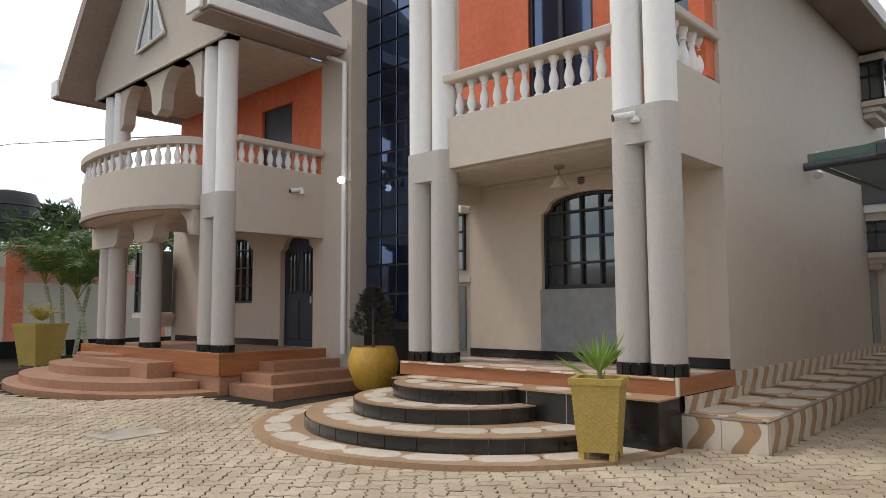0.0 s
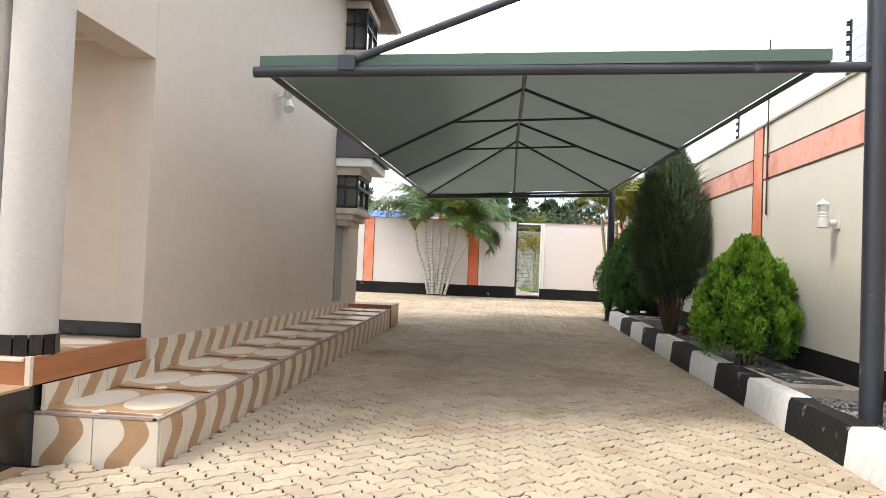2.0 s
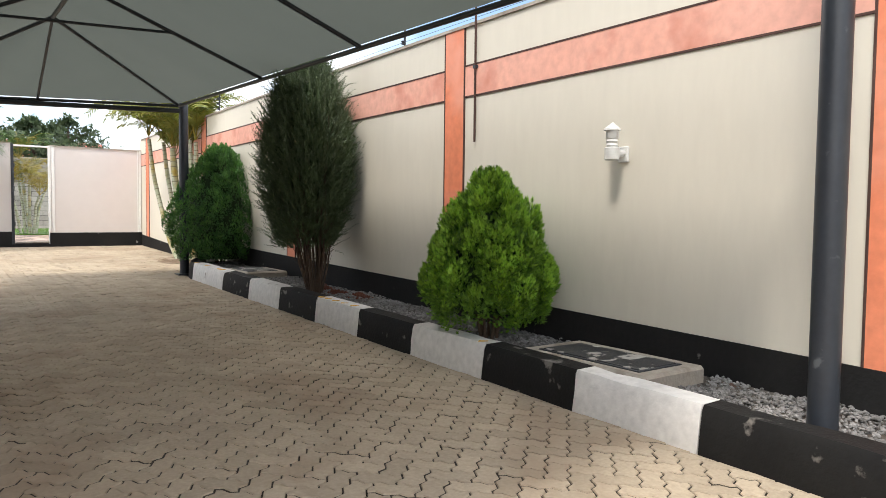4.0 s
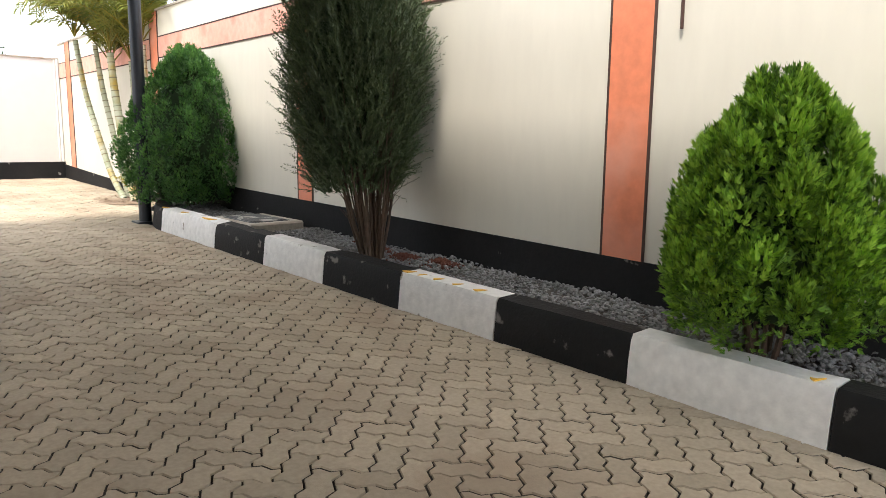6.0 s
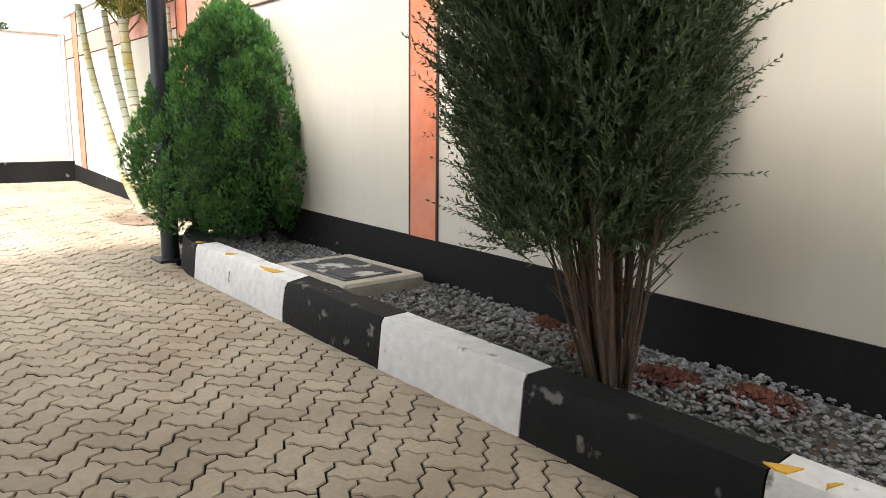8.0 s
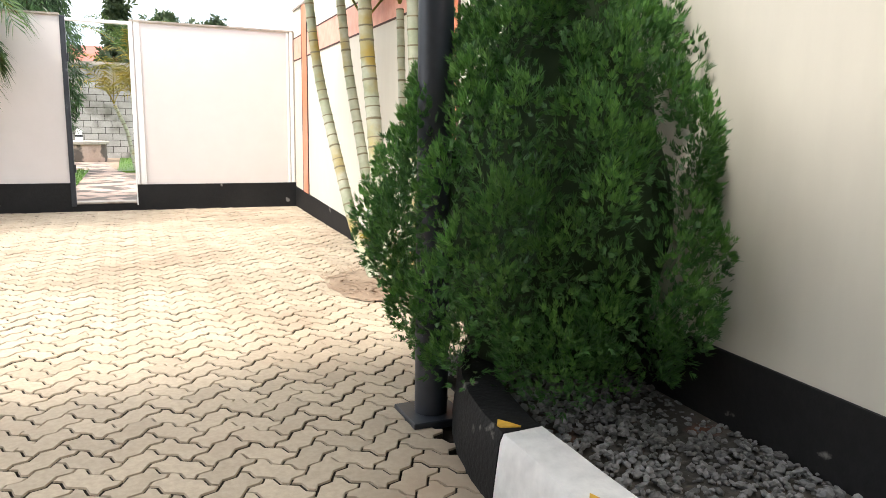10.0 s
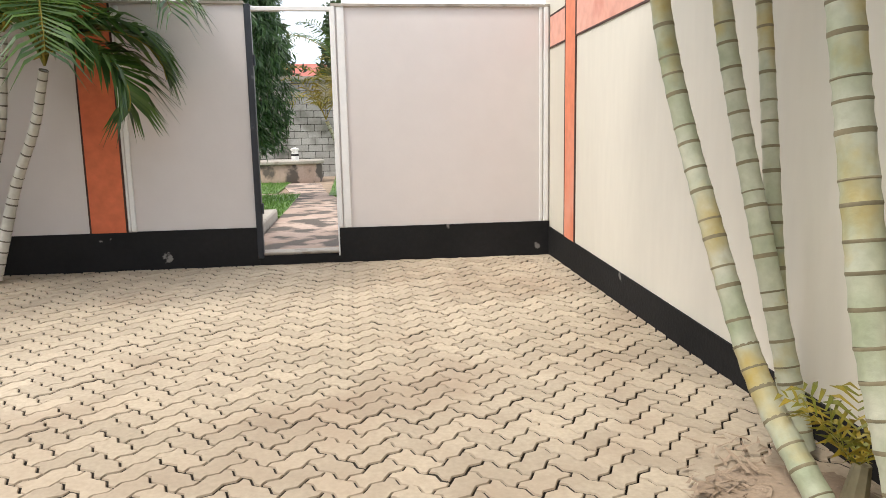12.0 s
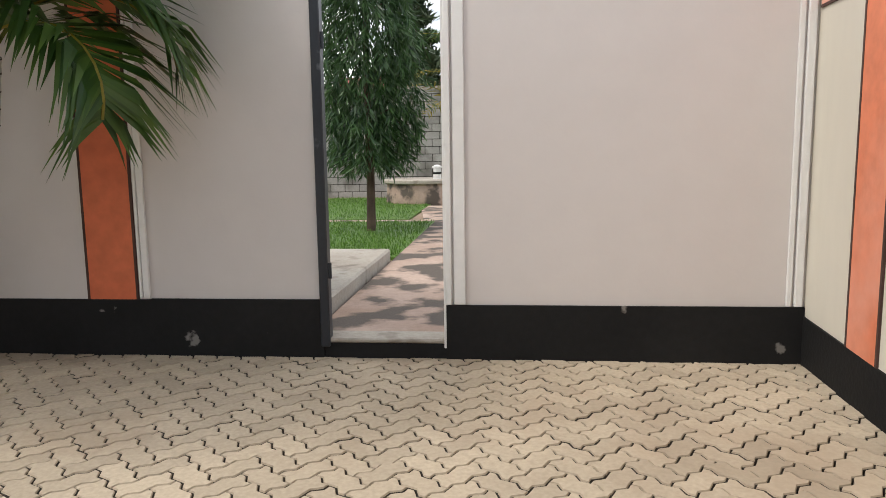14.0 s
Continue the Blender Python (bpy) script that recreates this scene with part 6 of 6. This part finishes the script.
def place(me, name, parent, x, y, z, rz=0.0, rx=0.0, ry=0.0):
    o = new(name, me)
    o.parent = parent
    o.matrix_parent_inverse = Matrix.Translation(-Vector(parent.location))
    o.location, o.rotation_euler = (x, y, z), (rx, ry, rz)
    return o


for i in range(6):
    for j in range(2):
        place(ht, "tile", deck, -4.56 + i * 0.58, 9.36 + j * 0.60, 0.575)


def ellipse_step(cx, cy, rx, ry, z0, z1, a0, a1, tiles, riser, group_label):
    s = part("step", Mesh().prism([(cx + rx * math.cos(a0 + (a1 - a0) * i / 36), cy + ry * math.sin(a0 + (a1 - a0) * i / 36)) for i in range(37)], z0, z1), riser if riser else M["creamtile"], deck, group_label)
    if tiles:
        for i in range(tiles):
            b0 = a0 + (a1 - a0) * (i + 0.012) / tiles
            b1 = a0 + (a1 - a0) * (i + 0.988) / tiles
            pts = []
            for q in range(5):
                a = b0 + (b1 - b0) * q / 4
                pts.append((cx + (rx + 0.014) * math.cos(a), cy + (ry + 0.014) * math.sin(a)))
            for q in range(4, -1, -1):
                a = b0 + (b1 - b0) * q / 4
                pts.append((cx + (rx - 0.01) * math.cos(a), cy + (ry - 0.01) * math.sin(a)))
            part("riser_tile", Mesh().prism(pts, z0 - 0.005, z1 - 0.012), M["blacktile"], s)
    return s


def blobs_on(cx, cy, rx, ry, rin, z, a0, a1, count, parent, w):
    """Cream hexagon shapes set into the tan tread."""
    for i in range(count):
        a = a0 + (a1 - a0) * (i + 0.5) / count
        x, y = cx + rx * math.cos(a), cy + ry * math.sin(a)
        t = math.atan2(ry * math.cos(a), -rx * math.sin(a))
        L_ = w
        pts = [(L_, 0), (L_ * 0.6, rin), (-L_ * 0.6, rin), (-L_, 0), (-L_ * 0.6, -rin), (L_ * 0.6, -rin)]
        part("inlay", Mesh().prism([(x + p * math.cos(t) - q * math.sin(t), y + p * math.sin(t) + q * math.cos(t)) for p, q in pts], z - 0.01, z + 0.004), M["creamtile"], parent)


M["tantile"] = surf("tan_tile", (0.36, 0.235, 0.14), (0.43, 0.29, 0.18), 1.5, 16, 0.35, 0.05, 30)
PI = math.pi
s0 = ellipse_step(-3.7, 9.0, 2.45, 2.20, -0.09, 0.012, PI, 2 * PI, 0, M["tantile"], "patterned tile apron")
blobs_on(-3.7, 9.0, 2.15, 1.98, 0.13, 0.012, PI * 1.02, PI * 1.98, 11, s0, 0.31)
s1 = ellipse_step(-3.6, 9.0, 1.85, 1.78, -0.05, 0.145, PI, 2 * PI, 19, M["tantile"], "black tiled semicircular step")
blobs_on(-3.6, 9.0, 1.52, 1.46, 0.14, 0.145, PI * 1.02, PI * 1.95, 9, s1, 0.27)
s2 = ellipse_step(-3.72, 8.9, 1.15, 1.15, 0.1, 0.29, PI, 2 * PI, 12, M["tantile"], "black tiled semicircular step")
blobs_on(-3.72, 8.9, 0.93, 0.93, 0.12, 0.29, PI * 1.02, PI * 1.95, 6, s2, 0.24)
s3 = ellipse_step(-3.6, 8.75, 0.80, 0.60, 0.25, 0.435, PI, 2 * PI, 8, M["tantile"], "black tiled rounded step")
blobs_on(-3.6, 8.75, 0.55, 0.36, 0.11, 0.435, PI * 1.05, PI * 1.95, 3, s3, 0.22)
ld = part("landing", Box(-4.60, 8.70, -0.05, DX - 0.004, 9.08, 0.42), M["blacktile"], deck, "black tiled landing block")
part("tread", Box(-4.61, 8.69, 0.42, DX + 0.004, 9.078, 0.435), M["tantile"], ld)
for x in (-4.3, -3.7, -3.1, -2.5, -1.9):
    part("inlay", Mesh().prism([(x - 0.22, 8.88), (x - 0.12, 8.76), (x + 0.12, 8.76), (x + 0.22, 8.88), (x + 0.12, 9.02), (x - 0.12, 9.02)], 0.425, 0.439), M["creamtile"], ld)
for x in (-2.7, -2.25, -1.8):
    part("grout", Box(x, 8.696, 0.0, x + 0.006, 8.701, 0.418), M["concrete"], ld)

# ---- tiled walkway along the side wall ----
ramp = thing("side_walkway", -1.1, 14, 0.0, "tiled walkway with cream and tan patterned sides along the house", "walkway")


def rtop(y):
    return 0.27 + 0.026 * (y - 9.2)


RX0, RX1, RYA, RYB = HX - 0.02, -0.645, 9.20, 17.4
part("base", Mesh().prism([(RX0, RYA), (RX1, RYA), (RX1, RYB), (RX0, RYB)], -0.1, lambda x, y: rtop(y) - 0.012), M["tantile"], ramp)
part("end_step", Mesh().prism([(RX0, RYB), (RX1 + 0.02, RYB), (RX1 + 0.02, 18.25), (RX0, 18.25)], 0.0, 0.55), M["wood"], ramp, "brown tiled end step")
part("nosing", Mesh().prism([(RX1 - 0.02, RYA - 0.02), (RX1 + 0.02, RYA - 0.02), (RX1 + 0.02, RYB), (RX1 - 0.02, RYB)], lambda x, y: rtop(y) - 0.012, lambda x, y: rtop(y) + 0.004), M["brownwood"], ramp, "thin brown edge trim")
part("nosing", Mesh().prism([(RX0, RYA - 0.02), (RX1, RYA - 0.02), (RX1, RYA + 0.02), (RX0, RYA + 0.02)], rtop(9.2) - 0.012, rtop(9.2) + 0.004), M["brownwood"], ramp)
sth = Mesh().box(-0.012, -0.165, -0.17, 0.012, 0.165, 0.17, b=0.002).mesh("tile", M["tband"])
for i in range(24):
    y = RYA + 0.005 + (i + 0.5) * 0.3345
    place(sth, "tile", ramp, RX1 + 0.005, y, rtop(y) - 0.185)
fth = Mesh().box(-0.19, -0.012, -0.17, 0.19, 0.012, 0.17, b=0.002).mesh("tile", M["tband"])
for i in range(2):
    place(fth, "tile", ramp, RX0 + 0.19 + i * 0.385, RYA - 0.005, rtop(RYA) - 0.185)
ramp_tile = Mesh().box(-0.365, -0.185, -0.008, 0.365, 0.185, 0.008, b=0.002).mesh("tile", M["thex"])
for i in range(11):
    y = RYA + 0.40 + i * 0.745
    place(ramp_tile, "tile", ramp, RX0 + 0.20, y, rtop(y) - 0.002, PI / 2, SL)
    place(ramp_tile, "tile", ramp, RX0 + 0.565, y, rtop(y) - 0.002, PI / 2, SL)
for i in range(27):
    y = 9.20 + (i + 0.5) * 0.32
    lo, hi = rtop(y), (0.425 if y < FY0 else 0.56)
    if hi - lo < 0.05:
        continue
    place(Mesh().box(-0.011, -0.157, -(hi - lo) / 2 + 0.002, 0.011, 0.157, (hi - lo) / 2 - 0.002).mesh("tile", M["tband"]), "tile", ramp, DX + 0.006 if y < FY0 else HX + 0.008, y, (lo + hi) / 2)

# ---- porch 2 deck and steps ----
before = set(bpy.data.objects)
d2 = thing("porch_deck", -10.3, 9.2, 0.0, "raised terracotta tiled porch deck with curved and side steps", "deck")
part("base", Box(-12.7, P2Y + 0.02, -0.1, P2X + 0.06, 10.0, 0.72), M["terra"], d2)
part("edge", Mesh().box(-12.72, P2Y - 0.01, 0.30, P2X + 0.08, P2Y + 0.02, 0.73, b=0.005), M["wood"], d2, "brown wood-pattern tile edge")
part("edge", Mesh().box(P2X + 0.06, P2Y + 0.02, 0.30, P2X + 0.09, 10.0, 0.73, b=0.005), M["wood"], d2, "brown wood-pattern tile edge")
for k, (dx, z1, y0) in enumerate(((0.35, 0.54, 8.75), (0.72, 0.36, 8.45), (1.05, 0.18, 8.25))):
    part("step", Box(P2X + 0.09, y0, -0.05, P2X + 0.09 + dx, 9.98, z1, b=0.006), M["terra"], d2, "terracotta tiled side step")
for k, (cx, rx, ry, z1) in enumerate(((-11.6, 0.8, 0.42, 0.56), (-11.2, 1.6, 0.95, 0.37), (-10.8, 2.35, 1.5, 0.19), (-10.7, 2.75, 1.75, 0.03))):
    part("step", Mesh().prism([(cx + rx * math.cos(PI + PI * i / 36), P2Y + ry * math.sin(PI + PI * i / 36)) for i in range(37)], -0.1, z1), M["terra"], d2, "curved terracotta step")
part("step", Box(-12.0, P2Y - 0.42, -0.05, -9.2, P2Y, 0.50, b=0.006), M["terra"], d2, "terracotta tiled step")
survey([ob for ob in bpy.data.objects if ob not in before])


# ---- pots and yard things ----
def plant_fan(t, x, y, z, count, ln, m, leafl=0.2, el=1.15, seed=1):
    lf = Mesh()
    for i in range(count):
        frond(lf, (x, y, z), i * 2.4 + seed, el + R.uniform(-0.3, 0.2), ln * R.uniform(0.8, 1.2), 0.8, leafl, 12, 0.012)
    part("leaves", lf, m, t, fix=False)


def square_pot(x, y, z, w0, w1, h, rot, label, woven):
    t = thing("planter", x, y, z, label, "planter", "square planters")
    c_, s_ = math.cos(rot), math.sin(rot)

    def q(w, zz):
        return [(x + a * w * c_ - b * w * s_, y + a * w * s_ + b * w * c_, zz) for a, b in ((-1, -1), (1, -1), (1, 1), (-1, 1))]

    ms = Mesh()
    lv = [q(w0, z + 0.06), q(w1, z + h - 0.05), q(w1 + 0.015, z + h - 0.05), q(w1 + 0.02, z + h), q(w1 - 0.03, z + h), q(w1 - 0.035, z + h - 0.08)]
    ms.add([p for r in lv for p in r], [(r * 4 + k, r * 4 + (k + 1) % 4, (r + 1) * 4 + (k + 1) % 4, (r + 1) * 4 + k) for r in range(5) for k in range(4)] + [(3, 2, 1, 0)])
    body = part("body", ms, M["wicker"], t)
    if woven:
        wv = Mesh()
        rows_n, cols_n = 26, 15
        for side in range(4):
            for r in range(rows_n):
                for k in range(cols_n):
                    if (r + k) % 2:
                        continue
                    f0, f1 = (r + 0.08) / rows_n, (r + 0.92) / rows_n
                    u0, u1 = k / cols_n + 0.004, (k + 1) / cols_n - 0.004
                    pts = []
                    for f_, u_, o_ in ((f0, u0, 0.001), (f0, u1, 0.001), (f1, u1, 0.001), (f1, u0, 0.001), ((f0 + f1) / 2, (u0 + u1) / 2, 0.005)):
                        w = (w0 + (w1 - w0) * f_) + o_
                        zz = z + 0.07 + (h - 0.13) * f_
                        a, b = [(-1 + 2 * u_, -1), (1, -1 + 2 * u_), (1 - 2 * u_, 1), (-1, 1 - 2 * u_)][side]
                        pts.append((x + a * w * c_ - b * w * s_, y + a * w * s_ + b * w * c_, zz))
                    wv.add(pts, [(0, 1, 4), (1, 2, 4), (2, 3, 4), (3, 0, 4)])
        part("weave", wv, M["wicker"], body, fix=False)["kind"] = "stuff"
    for a, b in ((-1, -1), (1, -1), (1, 1), (-1, 1)):
        cx_, cy_ = x + a * (w0 - 0.03) * c_ - b * (w0 - 0.03) * s_, y + a * (w0 - 0.03) * s_ + b * (w0 - 0.03) * c_
        part("foot", Box(cx_ - 0.025, cy_ - 0.025, z, cx_ + 0.025, cy_ + 0.025, z + 0.07), M["wicker"], t)
    part("soil", Mesh().add(q(w1 - 0.03, z + h - 0.06), [(0, 1, 2, 3)]), M["dirt"], t, fix=False)
    return t


p1 = square_pot(-1.61, 8.22, 0.01, 0.152, 0.193, 0.64, 0.36, "yellow woven square planter with a young palm", True)
part("stem", Mesh().tube([(-1.61, 8.22, 0.57), (-1.60, 8.22, 0.73)], [0.03, 0.02], 8), M["pring"], p1)
for az, el, ln, n_b, spr in ((2.6, 1.05, 0.24, 13, 0.75), (0.4, 1.15, 0.30, 15, 0.7), (-1.2, 0.95, 0.26, 13, 0.8), (3.3, 0.45, 0.28, 8, 0.35), (1.5, 1.3, 0.27, 12, 0.7)):
    d = Vector((math.cos(az) * math.cos(el), math.sin(az) * math.cos(el), math.sin(el)))
    s_ = d.cross(Vector((0, 0, 1))).normalized()
    b_ = Vector((-1.60, 8.22, 0.61)) + d * 0.10
    leaf = part("petiole", Mesh().tube([(-1.60, 8.22, 0.57), tuple(b_)], [0.008, 0.005], 6), M["fanleaf"], p1)
    th = np.linspace(-spr, spr, n_b)
    dd = unit(np.outer(np.cos(th), d) + np.outer(np.sin(th), s_) + rng.normal(size=(n_b, 3)) * 0.05)
    v, f = diamonds(np.tile(np.array(b_), (n_b, 1)), dd, unit(np.cross(dd, np.array(d.cross(s_)) + rng.normal(size=(n_b, 3)) * 0.3)), ln * rng.uniform(1.05, 1.4, n_b), np.full(n_b, 0.011))
    part("fan_leaf", leaf_mesh("fan_leaf", v, f, M["fanleaf"]), None, p1)
p2 = square_pot(-15.6, 8.45, 0.0, 0.28, 0.38, 0.95, 0.3, "yellow square planter with a spiky plant by the far wall", False)
plant_fan(p2, -15.6, 8.45, 0.95, 12, 0.5, M["palmyellow"], 0.2)
rp_ = thing("round_planter", -6.3, 9.9, 0.1, "large ribbed yellow round pot with a dark conifer", "planter")
n_r = 28
vv, ff = [], []
pr = [(0.21, 0.08), (0.26, 0.13), (0.345, 0.35), (0.36, 0.48), (0.32, 0.64), (0.30, 0.68), (0.27, 0.68), (0.27, 0.62)]
for r_0, z_0 in pr:
    for k in range(n_r):
        a = 2 * PI * k / n_r
        rr = r_0 * (1 + (0.018 if k % 2 else -0.018))
        vv.append((-6.3 + rr * math.cos(a), 9.9 + rr * math.sin(a), z_0))
for i in range(len(pr) - 1):
    for k in range(n_r):
        ff.append((i * n_r + k, i * n_r + (k + 1) % n_r, (i + 1) * n_r + (k + 1) % n_r, (i + 1) * n_r + k))
ff.append(tuple(reversed(range(n_r))))
part("pot", Mesh().add(vv, ff), M["yellowpot"], rp_, smooth=True)
part("soil", Mesh().lathe(-6.3, 9.9, [(0.265, 0.56), (0.265, 0.64)], 18), M["dirt"], rp_)
part("trunk", Mesh().tube([(-6.3, 9.9, 0.66), (-6.3, 9.9, 1.5)], [0.025, 0.01], 8), M["bark"], rp_)
k = 900
h = rng.uniform(0, 1, k)
a = rng.uniform(0, 6.283, k)
r = 0.34 * np.minimum(1, (1 - h) ** 0.7 * 1.05) * np.minimum(1, 0.5 + 2.5 * h) * np.sqrt(rng.uniform(0.1, 1, k)) + 0.03
P = np.stack((-6.3 + r * np.cos(a), 9.9 + r * np.sin(a), 0.84 + h * 0.68), 1)
D = unit(np.stack((np.cos(a), np.sin(a), np.full(k, 0.5)), 1) + rng.normal(size=(k, 3)) * 0.2)
v, f = sprays(P, D, 6, rng.uniform(0.05, 0.10, k), np.full(k, 0.005), 0.9)
part("foliage", leaf_mesh("foliage", v, f, M["darkpine"]), None, rp_)

# west boundary, palms and tank beyond porch 2
wall_west = solid("wall_west", Box(-20.2, -8, -0.3, -20, 28.5, 3.0), M["cream"], "cream boundary wall with orange bands beyond the porch", "wall", kind="structure")
part("plinth", Box(-20.0, -8, -0.3, -19.985, 28.5, 0.42), M["black"], wall_west)
part("band", Box(-20.0, -8, 2.0, -19.99, 28.5, 2.4), M["peach"], wall_west, "faded peach painted band")
for y in (1.0, 5.0, 8.92, 12.9, 16.9):
    part("pilaster", Box(-20.0, y, 0.42, -19.98, y + 0.45, 3.0), M["orange"], wall_west, "orange painted pilaster strip")
wall_south = solid("wall_south", Box(-20, -8.2, -0.3, 4.6, -8, 3.0), M["cream"], "cream boundary wall behind the walker", "wall", kind="structure")
part("band", Box(-20, -8.0, 2.0, 4.4, -7.99, 2.4), M["peach"], wall_south, "faded peach painted band")
kb2 = solid("kerb_block", Box(-19.2, 6.2, -0.2, -17.0, 6.4, 0.22, b=0.02), M["kyellow"], "yellow painted kerb by the far wall", "kerb")
canes = [([(-18.8 + dx, 10.1 + dy, 0.0), (-18.8 + dx * 1.8, 10.1 + dy * 1.8, 1.1), (-18.8 + dx * 2.6, 10.1 + dy * 2.6, 1.9)], 0.06, 0.05) for dx, dy in ((-0.2, 0.0), (0.15, 0.15), (0.1, -0.25))]
palm("palm", -18.8, 10.1, 0.0, "bright green feather palm by the far boundary wall", canes, M["palmleaf"], fr=11, flen=2.1, droop=1.5, leaf_len=0.5, pairs=30, el=1.35)
palm("palm", -17.0, 10.4, 0.0, "green feather palm beside the porch", [([(-17.0, 10.4, 0.0), (-17.0, 10.4, 1.0), (-16.9, 10.4, 1.7)], 0.07, 0.05), ([(-17.3, 10.1, 0.0), (-17.4, 10.0, 0.8), (-17.6, 9.9, 1.5)], 0.07, 0.05)], M["palmleaf"], fr=12, flen=2.2, droop=1.5, el=1.3, leaf_len=0.55, pairs=34)
tk = thing("water_tank", -44, 15.4, 0.0, "large black plastic water tank on a stand beyond the wall", "water tank")
part("body", Mesh().lathe(-44, 15.4, [(1.6, 5.4), (1.65, 5.5), (1.65, 7.4), (1.4, 7.9), (0.4, 8.1)], 28), M["tank"], tk, smooth=True)
for k in range(5):
    part("rib", Mesh().lathe(-44, 15.4, [(1.66, 5.7 + k * 0.35), (1.70, 5.74 + k * 0.35), (1.66, 5.8 + k * 0.35)], 28), M["tank"], tk)
for dx in (-1, 1):
    for dy in (-1, 1):
        part("leg", Mesh().tube([(-44 + dx, 15.4 + dy, -0.2), (-44 + dx, 15.4 + dy, 5.4)], 0.08, 8), M["steel"], tk)
part("platform", Box(-45.6, 13.8, 5.3, -42.4, 17.0, 5.42), M["steel"], tk)
far_tree(-26, 17, 0, 6.0, 3.0, 0.25, "green tree beyond the far wall", 1600, 0.4)
far_tree(-31, 14, 0, 5.5, 3.0, 0.25, "green tree beyond the far wall", 1600, 0.4)
solid("overhead_cable", Mesh().tube([(-60, 14, 12.2), (-35, 13, 8.9), (-12.6, 11.0, 5.1)], 0.02, 5), M["steel"], "black overhead cable to the house", "cable")
ds = solid("floor_hatch", Mesh().prism([(-6.25, 5.95), (-5.70, 6.02), (-5.72, 6.62), (-6.29, 6.62)], lambda x, y: gz(y) - 0.02, lambda x, y: gz(y) + 0.008), M["concrete"], "pale concrete patch set in the block paving", "hatch")
